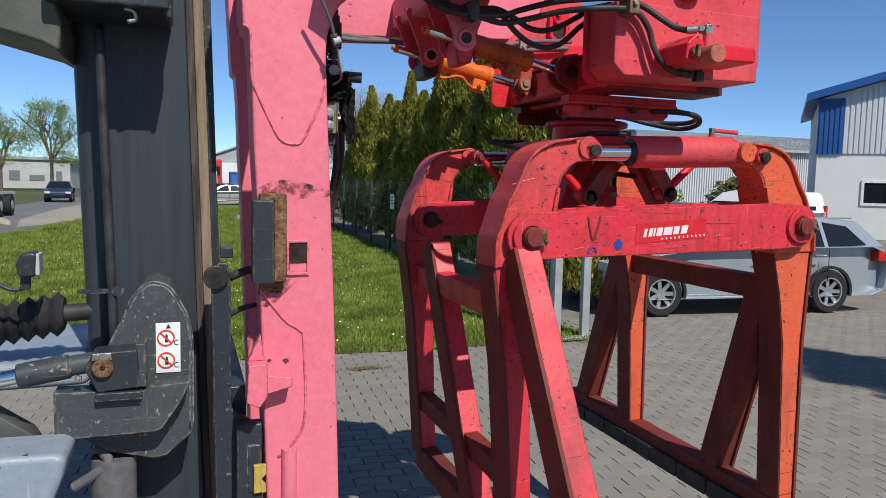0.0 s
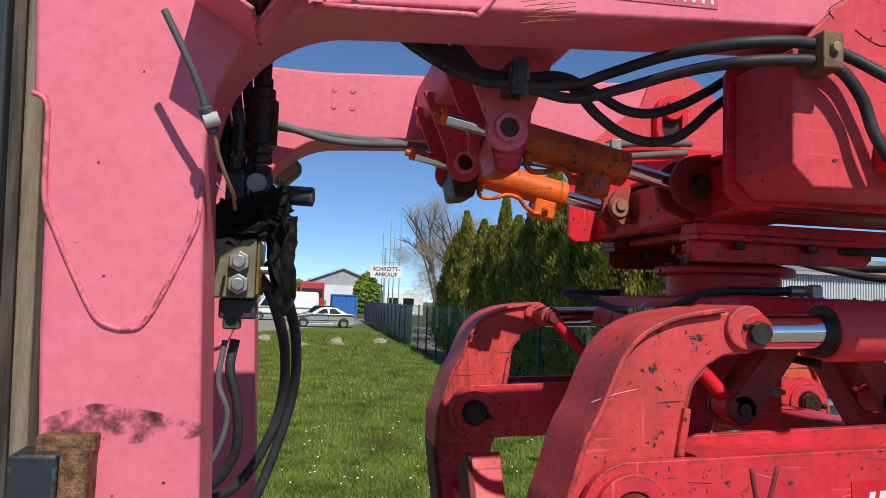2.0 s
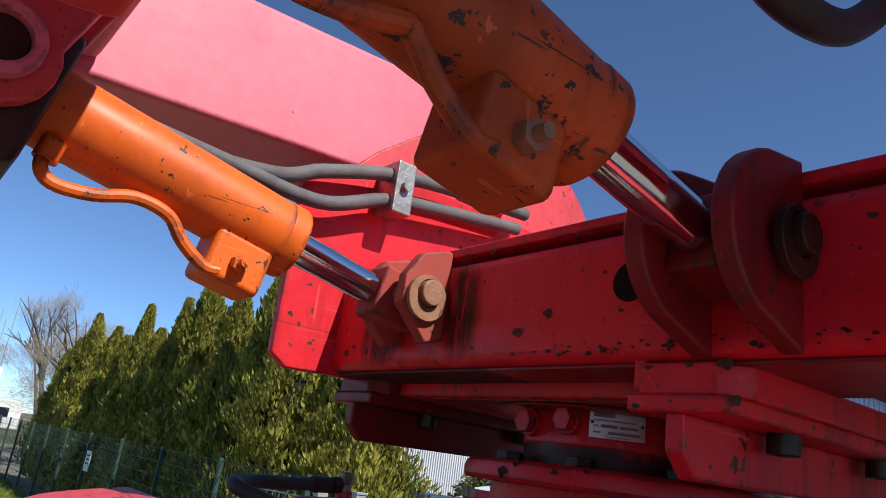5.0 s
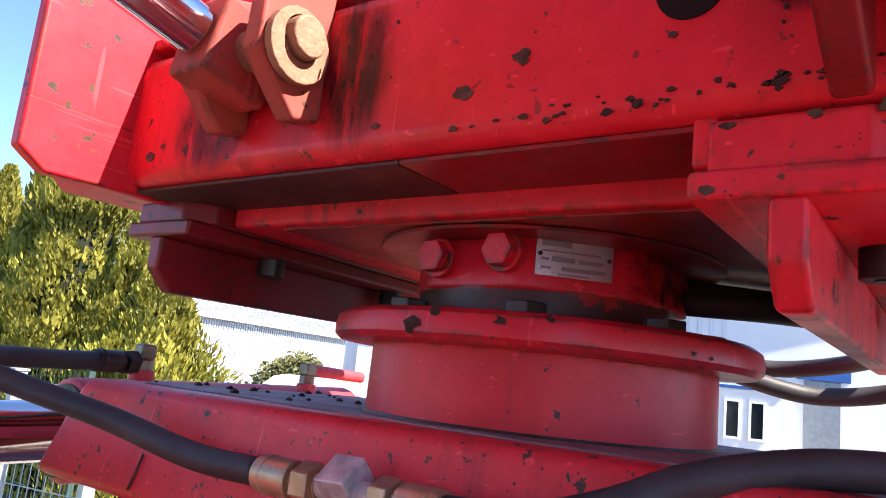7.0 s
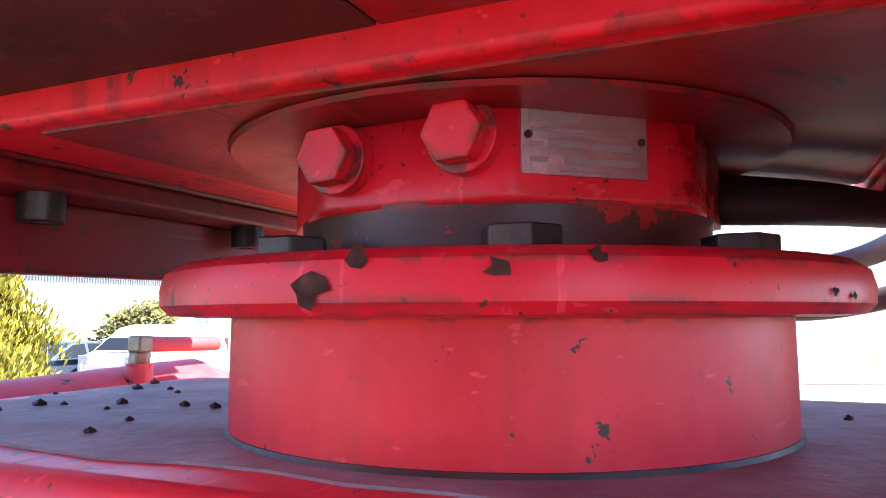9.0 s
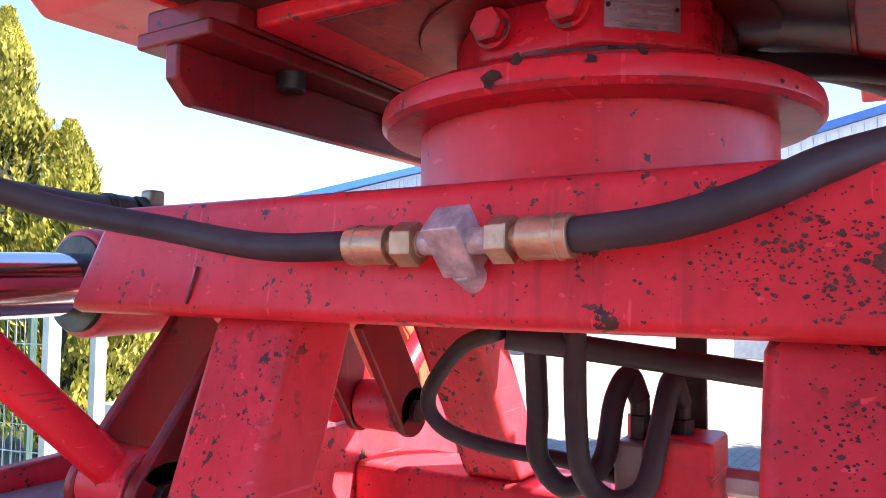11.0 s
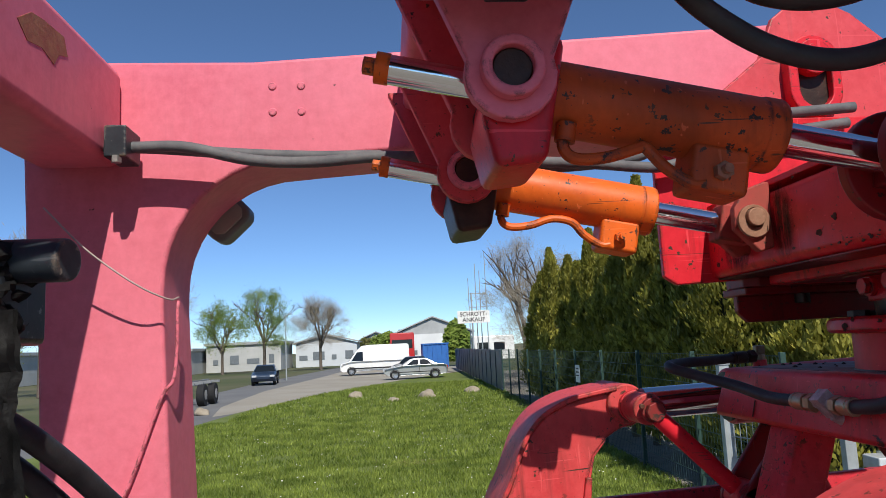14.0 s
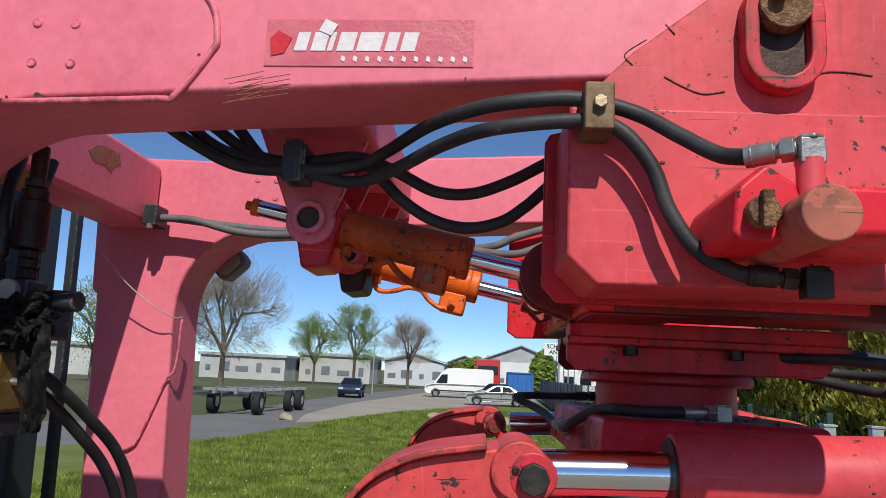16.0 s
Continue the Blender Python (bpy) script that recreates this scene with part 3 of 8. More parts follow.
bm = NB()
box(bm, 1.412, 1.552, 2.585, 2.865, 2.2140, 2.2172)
part("beam_underside", bm, GRIMY_SHADE, head, "underside sheet blackened by grease and shade", 0.001)
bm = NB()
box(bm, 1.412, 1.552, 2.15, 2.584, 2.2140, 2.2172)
part("beam_underside", bm, OILY_SHADE_RED, head, "red underside sheet, oil and shade in its colour", 0.001)
bm = NB()
box(bm, 1.41, 1.85, 2.40, 2.412, 2.196, 2.2215)
part("plate_edge", bm, RED, head, "welded plate edge", 0.003)

# ---- rotator ----
CHIPPED = paint("black collar with red remnants", (0.022, 0.020, 0.022), (0.06, 0.016, 0.016), 0.4, chips=1.3, dirt=0.3, under=(0.40, 0.010, 0.014), rust=(0.30, 0.012, 0.014), chip_scale=28.0, scuffs=0.1)
FLANGE_RED = paint("chipped red flange paint", (0.48, 0.006, 0.016), (0.54, 0.014, 0.03), 0.36, chips=0.75, dirt=0.5, under=(0.035, 0.035, 0.042), chip_scale=30.0)
rot = thing("rotator", "red hydraulic rotator motor on a round flange", "hydraulic motor", (CX, CY, 2.113))
bm = NB()


def motor_r(t, cap):
    d = (t - radians(222) + radians(22.5)) % radians(45) - radians(22.5)
    return min(cap, 0.1025 / math.cos(d))


rings = [[bm.verts.new((CX + motor_r(t, rr) * math.cos(t), CY + motor_r(t, rr) * math.sin(t), z)) for t in (2 * math.pi * k / 96 for k in range(96))] for z, rr in ((2.1595, 0.1110), (2.1625, 0.1138), (2.199, 0.1138))]
for a_, b_ in zip(rings, rings[1:]):
    for k in range(96):
        bm.faces.new((a_[k], a_[(k + 1) % 96], b_[(k + 1) % 96], b_[k]))
bm.faces.new(rings[0][::-1])
bm.faces.new(rings[-1])
part("motor_block", bm, RED, rot, "red faceted motor block")
bm = NB()
lathe(bm, [(0.1022, 2.138), (0.1032, 2.161)], (CX, CY))
part("motor_collar", bm, CHIPPED, rot, "chipped dark collar")
bm = NB()
lathe(bm, [(0.150, 2.1155), (0.163, 2.1165), (0.1668, 2.1205), (0.1672, 2.1275), (0.1655, 2.134), (0.160, 2.1378), (0.09, 2.1382)], (CX, CY), 72)
part("flange", bm, FLANGE_RED, rot, "round red flange with chipped paint")
for k in range(8):
    ang = radians(202.3 + 45 * k)
    x, y = CX + 0.126 * math.cos(ang), CY + 0.126 * math.sin(ang)
    bm = NB()
    hexagon(bm, (x, y, 2.138), (x, y, 2.1475), 0.0150)
    part("flange_bolt", bm, DARK_STEEL, rot, "worn dark flange bolt", 0.001)


SLUDGE, _t, _b = material("black grease film", 0.3)
_v = coords(_t)
_b.inputs["Base Color"].default_value = (0.014, 0.009, 0.008, 1)
_t.links.new(noise_fac(_t, _v, 30, 6, 0.75, 0.46, 0.66), _b.inputs["Alpha"])
bm = NB()
arcs = [[bm.verts.new((CX + (motor_r(t, 0.1145) + 0.0006) * math.cos(t), CY + (motor_r(t, 0.1145) + 0.0006) * math.sin(t), z)) for t in (radians(238 + 3 * k) for k in range(28))] for z in (2.164, 2.198)]
for k in range(27):
    bm.faces.new((arcs[0][k], arcs[0][k + 1], arcs[1][k + 1], arcs[1][k]))
part("grease_film", bm, SLUDGE, rot, "black grease on the motor's side")


def round_at(ang, r, z):
    return Vector((CX + r * math.cos(ang), CY + r * math.sin(ang), z))


for off in (0.030, -0.028):
    ang = radians(177)
    side = Vector((math.cos(ang + math.pi / 2), math.sin(ang + math.pi / 2), 0))
    p0 = round_at(ang, 0.101, 2.1825 - 0.06 * off) - side * off
    n0 = Vector((math.cos(ang), math.sin(ang), 0))
    bm = NB()
    cyl(bm, p0, p0 + n0 * 0.0085, 0.0150, n=24)
    hexagon(bm, p0 + n0 * 0.007, p0 + n0 * 0.0175, 0.0128)
    part("plug_bolt", bm, RED, rot, "painted hexagon plug", 0.001)
# type plate: bars stand for the unreadable stamping
u = Vector((-math.sin(radians(222)), math.cos(radians(222)), 0))
pa = round_at(radians(222), 0.1027, 2.1955) - u * 0.0354
nrm = Vector((u.y, -u.x, 0))
if nrm.dot(Vector((CX, CY, 0)) - pa) > 0:
    nrm = -nrm


PLATE_OFF = 0.1027 - abs(nrm.dot(Vector((CX, CY, 0)) - Vector((pa.x, pa.y, 0))))


def on_plate(s, z, lift):
    p = pa + u * s * 0.916 + nrm * (PLATE_OFF + lift)
    return Vector((p.x, p.y, 2.1697 + (z - 2.1655) * 0.93))


def plate_quad(bm, s0, s1, z0, z1, lift0, lift1):
    v = [bm.verts.new(on_plate(s, z, l)) for l in (lift0, lift1) for s, z in ((s0, z0), (s1, z0), (s1, z1), (s0, z1))]
    f = [bm.faces.new(v[4:]), bm.faces.new(v[:4][::-1])] + [bm.faces.new((v[i], v[(i + 1) % 4], v[4 + (i + 1) % 4], v[4 + i])) for i in range(4)]
    bmesh.ops.recalc_face_normals(bm, faces=f)


ALU = two_tone("brushed aluminium plate", (0.50, 0.44, 0.44), (0.62, 0.58, 0.58), 60, 0.35, 0.8, grain=0.3)
bm = NB()
plate_quad(bm, 0.0, 0.0595, 2.1655, 2.1955, 0.0, 0.0012)
plate = part("type_plate", bm, ALU, rot, "scratched aluminium type plate")
INK = plain("grey stamping ink", (0.27, 0.23, 0.23), 0.6)
for s0, s1, z0, z1 in ((0.004, 0.027, 2.1875, 2.1925), (0.004, 0.05, 2.1833, 2.1848), (0.012, 0.030, 2.1765, 2.1800), (0.033, 0.052, 2.1765, 2.1795), (0.004, 0.010, 2.1770, 2.1790), (0.004, 0.012, 2.1705, 2.1725), (0.020, 0.054, 2.1700, 2.1730), (0.018, 0.042, 2.1668, 2.1678)):
    bm = NB()
    plate_quad(bm, s0, s1, z0, z1, 0.0012, 0.0015)
    part("stamped_bar", bm, INK, plate)
for s in (0.003, 0.0565):
    bm = NB()
    cyl(bm, on_plate(s, 2.1815, 0.001), on_plate(s, 2.1815, 0.0022), 0.0016, n=10)
    part("rivet", bm, GREASE_SHADE, plate)

# ---- block clamp: top box, pillars, lower frame ----
PILLAR_RED = paint("speckled red pillar paint", (0.52, 0.010, 0.026), (0.57, 0.040, 0.058), 0.42, chips=1.05, chip_scale=95.0, dirt=0.7, dirt_col=(0.05, 0.015, 0.012), edge=0.011)
clamp = thing("block_clamp", "worn red steel block clamp frame hanging from the rotator", "load clamp", (CX, CY, 1.65))
bm = NB()
lathe(bm, [(0.1365, 2.062), (0.1360, 2.1165)], (CX, CY), 64)
part("neck", bm, paint("clean red neck paint", (0.56, 0.009, 0.016), (0.61, 0.022, 0.034), 0.38, chips=0.08, dirt=0.25), clamp, "round red neck")
bm = NB()
lathe(bm, [(0.1382, 2.0628), (0.1374, 2.0652), (0.13, 2.0655)], (CX, CY), 64)
part("neck_weld", bm, GREASE_SHADE, clamp, "dark weld line")
TOP_RED = paint("scratched red top paint", (0.55, 0.010, 0.020), (0.60, 0.028, 0.040), 0.4, chips=0.55, dirt=0.55, dirt_col=(0.06, 0.02, 0.016))
bm = NB()
X0, X1 = 1.436, 1.806
v = []
for z, gx, gy0, gy1 in ((1.975, 0.0, 2.204, 2.984), (2.062, 0.012, 2.242, 2.946)):
    v.append([bm.verts.new(p) for p in ((X0 + gx, gy0, z), (X1 - gx, gy0, z), (X1 - gx, gy1, z), (X0 + gx, gy1, z))])
f = [bm.faces.new(v[0][::-1]), bm.faces.new(v[1])] + [bm.faces.new((v[0][i], v[0][(i + 1) % 4], v[1][(i + 1) % 4], v[1][i])) for i in range(4)]
bmesh.ops.recalc_face_normals(bm, faces=f)
part("top_box", bm, TOP_RED, clamp, "scratched red top box", 0.010)
bm = NB()
rnd = random.Random(12)
edge = []
for k in range(60):
    a = 2 * math.pi * k / 60
    wob = 1 - 0.05 * rnd.random()
    ca, sa = math.cos(a), math.sin(a)
    q = 1 / max(abs(ca), abs(sa))
    edge.append((CX + 0.155 * ca * q * wob, CY + 0.333 * sa * q * wob))
prism(bm, edge, "z", 2.0615, 2.0632)
part("dust_film", bm, DUST, clamp, "grey grit lying on the top box")
for k in range(46):
    x, y = rnd.uniform(1.49, 1.75), rnd.choice((rnd.uniform(2.25, 2.44), rnd.uniform(2.73, 2.94)))
    r = rnd.uniform(0.0015, 0.0045)
    bm = NB()
    bmesh.ops.create_icosphere(bm, subdivisions=1, radius=1.0)
    for w_ in bm.verts:
        w_.co = Vector((x + w_.co.x * r * rnd.uniform(0.8, 1.3), y + w_.co.y * r, 2.0632 + max(-0.1, w_.co.z) * r * 0.9))
    part("grit", bm, GREASE_SHADE, clamp)
for sx in (-1, 1):
    for y0, y1 in ((2.756, 2.834), (2.372, 2.450)):
        bm = NB()
        xt, xb = CX + sx * 0.165, CX + (-0.242 if sx < 0 else 0.300)
        w = 0.076
        vs = []
        for x, z in ((xb, 1.755 if sx < 0 else 1.773), (xt, 1.978)):
            xa, xz = (x, x - sx * w)
            vs.append([bm.verts.new((q, yy, z)) for q, yy in ((xa, y0), (xz, y0), (xz, y1), (xa, y1))])
        f = [bm.faces.new(vs[0]), bm.faces.new(vs[1])] + [bm.faces.new((vs[0][i], vs[0][(i + 1) % 4], vs[1][(i + 1) % 4], vs[1][i])) for i in range(4)]
        bmesh.ops.recalc_face_normals(bm, faces=f)
        part("pillar", bm, PILLAR_RED, clamp, "chipped red slanted pillar", 0.010)
for sx in (-1, 1):
    xa, xb = (1.362, 1.488) if sx < 0 else (1.842, 1.955)
    bm = NB()
    box(bm, xa, xb, 2.186, 2.99, 1.655 if sx < 0 else 1.69, 1.757 if sx < 0 else 1.775)
    part("cross_member", bm, RED_WORN, clamp, "red cross member", 0.008)
XR, XF, ZP = 1.096, 2.175, 1.716
PIN_DARK = paint("red paint worn to dark steel", (0.30, 0.012, 0.014), (0.12, 0.02, 0.016), 0.5, chips=1.6, dirt=0.9, dirt_col=(0.04, 0.025, 0.018))


def beam_outline():
    p = arc(XR, ZP, 0.078, 100, 260, 8) + [(1.20, 1.647), (2.06, 1.668)] + arc(XF, ZP + 0.036, 0.078, -80, 80, 8) + [(2.06, 1.834), (1.20, 1.797)]
    return p


for ya, yb, lab in ((1.99, 2.008, 1), (2.168, 2.186, 0), (2.99, 3.008, 0), (3.168, 3.186, 0)):
    bm = NB()
    prism(bm, beam_outline(), "y", ya, yb)
    part("side_plate", bm, RED_WORN, clamp, "scratched red side plate", 0.003)
for ya, yb in ((2.008, 2.168), (3.008, 3.168)):
    bm = NB()
    box(bm, 1.25, 1.99, ya, yb, 1.672, 1.785)
    part("beam_core", bm, RED_WORN, clamp, "red beam core")
for ya, yb, zs in ((1.955, 2.215, 0), (2.96, 3.215, 0)):
    for x, z in ((XR, ZP), (XF, ZP + 0.036)):
        bm = NB()
        cyl(bm, (x, ya + 0.004, z), (x, yb - 0.004, z), 0.033, n=28)
        cyl(bm, (x, ya - 0.003, z), (x, ya + 0.006, z), 0.029, n=28)
        if ya > 2.5:
            for ox in (-0.010, 0.010):
                cyl(bm, (x + ox, ya - 0.006, z + ox * 0.6), (x + ox, ya - 0.002, z + ox * 0.6), 0.006, n=10)
        part("pivot_pin", bm, GREASE_SHADE if ya > 2.5 else PIN_DARK, clamp, "worn pivot pin", 0.003)
        for y_a, y_b in ((ya + 0.022, ya + 0.036), (yb - 0.036, yb - 0.022)):
            bm = NB()
            frame_prism(bm, arc(x, z, 0.062, 0, 360, 32)[:-1], arc(x, z, 0.035, 0, 360, 32)[:-1], "y", y_a, y_b)
            part("pin_ring", bm, RED_WORN, clamp, "welded pin ring", 0.003)
        bm = NB()
        if ya < 2.5:
            box(bm, x + 0.014, x + 0.042, ya - 0.002, ya + 0.022, z - 0.026, z + 0.026)
        cyl(bm, (x + 0.038, ya - 0.008, z - 0.008), (x + 0.038, ya + 0.024, z - 0.008), 0.009, n=6)
        cyl(bm, (x + 0.038, ya - 0.012, z - 0.008), (x + 0.038, ya - 0.006, z - 0.008), 0.005, n=10)
        part("keeper", bm, DARK_STEEL if ya > 2.5 else RUST, clamp, "bolted keeper", 0.002)

# ---- gripper frames: hooked plates, legs and bottom bars; the front one stands turned half round ----
def hook_outline(hx):
    p = [(0.990, 1.62), (0.995, 1.70), (1.012, 1.747), (1.042, 1.825), (1.068, 1.868), (1.100, 1.934), (1.124, 1.966), (1.150, 1.986), (1.185, 2.001), (1.22, 2.009), (1.30, 2.017)]
    p += arc(hx, 1.982, 0.036, 80, -100, 8)
    p += [(1.285, 1.945), (1.256, 1.930), (1.226, 1.900), (1.213, 1.860), (1.204, 1.79), (1.186, 1.70), (1.160, 1.62)]
    return p


HOOK_RIM = [(0.990, 1.62), (0.995, 1.70), (1.012, 1.747), (1.042, 1.825), (1.068, 1.868), (1.100, 1.934), (1.124, 1.966), (1.150, 1.986), (1.185, 2.001), (1.22, 2.009), (1.285, 2.016)]


def ribbon(path, thick):
    """The outline of a strip of that thickness outside a path in (x, z)."""
    pts = [Vector((p[0], p[1])) for p in path]
    out = []
    for k, p in enumerate(pts):
        d = (pts[min(k + 1, len(pts) - 1)] - pts[max(k - 1, 0)]).normalized()
        out.append(p + Vector((-d.y, d.x)) * thick)
    return [tuple(p) for p in pts] + [tuple(p) for p in out[::-1]]


def gripper_frame(body, legs_mat, bar_mat, label, braces, middle, bar):
    root = thing("gripper_frame", label, "clamp arm", (1.086, CY, 0.55), "gripper frames")
    fine = [(p.x, p.y) for p in smooth_path([Vector((x, z, 0)) for x, z in HOOK_RIM], 4)]
    for y0, y1 in ((2.0085, 2.1675), (3.0085, 3.1675)):
        bm = NB()
        hx = 1.325 if y0 < 2.5 else 1.30
        prism(bm, hook_outline(hx), "y", y0 + 0.013, y1 - 0.013)
        part("hook", bm, body, root, "curved hook plate", 0.005)
        bm = NB()
        prism(bm, ribbon(fine, 0.009), "y", y0, y1)
        part("hook_rim", bm, body, root, "worn flange rim with scraped edges", 0.003)
        bm = NB()
        prism(bm, [(1.256, 1.926), (1.230, 1.899), (1.217, 1.859), (1.208, 1.80), (1.198, 1.80), (1.207, 1.862), (1.222, 1.905), (1.250, 1.934)], "y", y0 + 0.016, y1 - 0.016)
        part("throat_rim", bm, body, root, "inner throat strip", 0.002)
        bm = NB()
        prism(bm, [(1.188, 1.79), (1.203, 1.787), (1.218, 1.864), (1.206, 1.866)], "y", y0 + 0.003, y1 - 0.003)
        part("stop_rib", bm, body, root, "", 0.003)
        bm = NB()
        cyl(bm, (hx, y0 + 0.003, 1.990), (hx, y1 - 0.003, 1.990), 0.037, n=28)
        if y0 > 2.5:
            cyl(bm, (hx + 0.012, 2.928, 1.985), (hx + 0.012, y0 + 0.02, 1.985), 0.028, n=24)
        part("pin_boss", bm, body, root, "round pin boss", 0.004)
        # upright leg
        bm = NB()
        prism(bm, [(0.990, 1.63), (1.160, 1.63), (1.125, 1.45), (1.105, 1.28), (1.095, 0.62), (1.030, 0.62), (1.018, 1.28)], "y", y0 + 0.022, y1 - 0.022)
        # orange frame: leg core in the darker red, for its shaded sides
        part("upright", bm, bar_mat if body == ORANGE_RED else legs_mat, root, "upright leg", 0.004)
        # thin orange plates put the sunlit leg sides into colour
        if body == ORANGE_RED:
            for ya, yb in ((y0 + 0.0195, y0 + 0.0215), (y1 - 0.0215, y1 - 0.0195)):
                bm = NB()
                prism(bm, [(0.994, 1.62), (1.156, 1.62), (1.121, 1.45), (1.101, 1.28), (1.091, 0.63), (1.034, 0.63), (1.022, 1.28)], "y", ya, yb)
                part("sunlit_leg_face", bm, ORANGE_RED, root, "orange leg face, sunlit side put into colour", 0.0006)
        bm = NB()
        prism(bm, ribbon([(1.030, 0.62), (1.018, 1.28), (0.990, 1.625)], 0.012), "y", y0 + 0.014, y1 - 0.014)
        part("leg_flange", bm, bar_mat, root, "scraped leg flange strip", 0.002)
    for (yt, zt), (yb, zb) in braces:
        bm = NB()
        beam(bm, (1.080, yt, zt), (1.060, yb, zb), 0.080, 0.105, (1, 0, 0))
        # orange frame: braces and bars in the darker red, rust and shade together
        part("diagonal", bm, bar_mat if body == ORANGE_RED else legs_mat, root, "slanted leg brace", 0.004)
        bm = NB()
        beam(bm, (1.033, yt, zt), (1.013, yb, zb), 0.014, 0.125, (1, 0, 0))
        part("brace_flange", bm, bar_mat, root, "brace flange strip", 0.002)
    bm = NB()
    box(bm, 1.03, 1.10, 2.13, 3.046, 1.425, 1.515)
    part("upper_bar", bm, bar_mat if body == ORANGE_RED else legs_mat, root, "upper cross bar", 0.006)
    if middle:
        bm = NB()
        box(bm, 1.03, 1.09, 2.12, 3.046, 0.84, 0.925)
        part("middle_bar", bm, bar_mat, root, "rusty middle cross bar", 0.006)
    bm = NB()
    box(bm, 1.02, 1.10, bar[0], bar[1], 0.55, 0.66)
    part("bottom_bar", bm, bar_mat, root, "bottom grip bar", 0.005)
    n = int((bar[1] - bar[0]) / 0.205)
    for k in range(n):
        bm = NB()
        y = bar[0] + 0.02 + k * 0.205
        box(bm, 1.10, 1.122, y, y + 0.195, 0.525, 0.60)
        part("rubber_pad", bm, RUBBER, root, "black rubber grip pad", 0.004)
    return root


rear_arm = gripper_frame(HOOK_RED, RED_WORN, RUST_SHADE_RED, "scratched red hooked gripper frame with braced legs", (((2.02, 1.66), (1.47, 0.66)), ((2.86, 1.62), (2.40, 0.66))), True, (1.40, 3.10))
front_arm = gripper_frame(ORANGE_RED, ORANGE_RED, RUST_SHADE_RED, "worn orange-red hooked gripper frame with braced legs", (((2.04, 1.50), (1.66, 0.66)), ((3.03, 1.50), (2.74, 0.66))), False, (1.52, 3.20))
rear_arm.rotation_euler = (0, radians(-3.3), 0)
rear_arm.location = (1.1532, CY, 0.5514)
front_arm.rotation_euler = (0, radians(2.0), math.pi)
front_arm.location = (2 * CX - 1.086 + 0.051, CY, 0.58)

# ---- clamp cylinders ----
OLD_BRASS = two_tone("dull brassy steel", (0.20, 0.17, 0.12), (0.34, 0.29, 0.21), 60, 0.45, 0.6)
for yc, near in ((2.095, True), (3.085, False)):
    c = thing("clamp_cylinder", "red hydraulic clamp cylinder with a chromed rod", "hydraulic cylinder", (1.7, yc, 1.93), "clamp cylinders")
    z = 1.997
    bm = NB()
    cyl(bm, (1.34, yc, z - 0.004), (1.555, yc, z + 0.003), 0.031, n=40)
    part("rod", bm, CHROME, c, "shiny chromed rod")
    bm = NB()
    cyl(bm, (1.513, yc, z + 0.002), (1.935, yc, z + 0.016), 0.055, n=48)
    part("barrel", bm, RED_SUNLIT, c, "red barrel", 0.006)
    bm = NB()
    cyl(bm, (1.509, yc, z + 0.002), (1.516, yc, z + 0.002), 0.048, n=40)
    part("gland", bm, DARK_STEEL, c, "dark gland ring", 0.001)
    bm = NB()
    cyl(bm, (1.925, yc, z + 0.016), (1.985, yc, z + 0.018), 0.050, 0.036, 32)
    box(bm, 1.965, 2.055, yc - 0.03, yc + 0.03, z - 0.024, z + 0.04)
    part("barrel_eye", bm, RED_SUNLIT, c, "barrel eye", 0.006)
    for x in (1.325 if near else 1.297, 2.015):
        y_in = yc - 0.072 if near else 2.918
        bm = NB()
        cyl(bm, (x, yc - 0.085, z), (x, yc + 0.085, z), 0.030, n=28)
        part("pin_sleeve", bm, RED_WORN, c, "pin sleeve", 0.003)
        for sy in (-1, 1):
            bm = NB()
            ye = y_in if sy < 0 else yc + 0.08
            cyl(bm, (x, ye, z), (x, ye + sy * 0.012, z), 0.0295 if near else 0.0215, n=20)
            cyl(bm, (x, ye + sy * 0.010, z - 0.002), (x, ye + sy * 0.026, z - 0.002), 0.020 if near else 0.017, n=8)
            cyl(bm, (x - 0.022, ye + sy * 0.010, z + 0.008), (x - 0.022, ye + sy * 0.018, z + 0.008), 0.005, n=8)
            part("pin", bm, DARK_STEEL if near else PIN_DARK, c, "dark pin with nut", 0.003)
    for x in ((1.86,) if near else (1.57, 1.82)):
        yp = yc + (0.01 if near else -0.035)
        bm = NB()
        cyl(bm, (x, yp, z + 0.035), (x, yp, z + 0.072), 0.013, n=16)
        part("port", bm, RED_SUNLIT, c, "oil port")
        bm = NB()
        hexagon(bm, (x, yp, z + 0.070), (x, yp, z + 0.084), 0.0115)
        box(bm, x - 0.009, x + 0.009, yp - 0.009, yp + 0.009, z + 0.083, z + 0.100)
        part("port_fitting", bm, OLD_BRASS, c, "zinc elbow fitting", 0.003)
        bm = NB()
        if x > 1.6:
            cyl(bm, (x + 0.008, yp, z + 0.091), (x + 0.11, yp, z + 0.088), 0.008, n=12)
            part("oil_pipe", bm, RED_SUNLIT, c, "short red oil pipe")
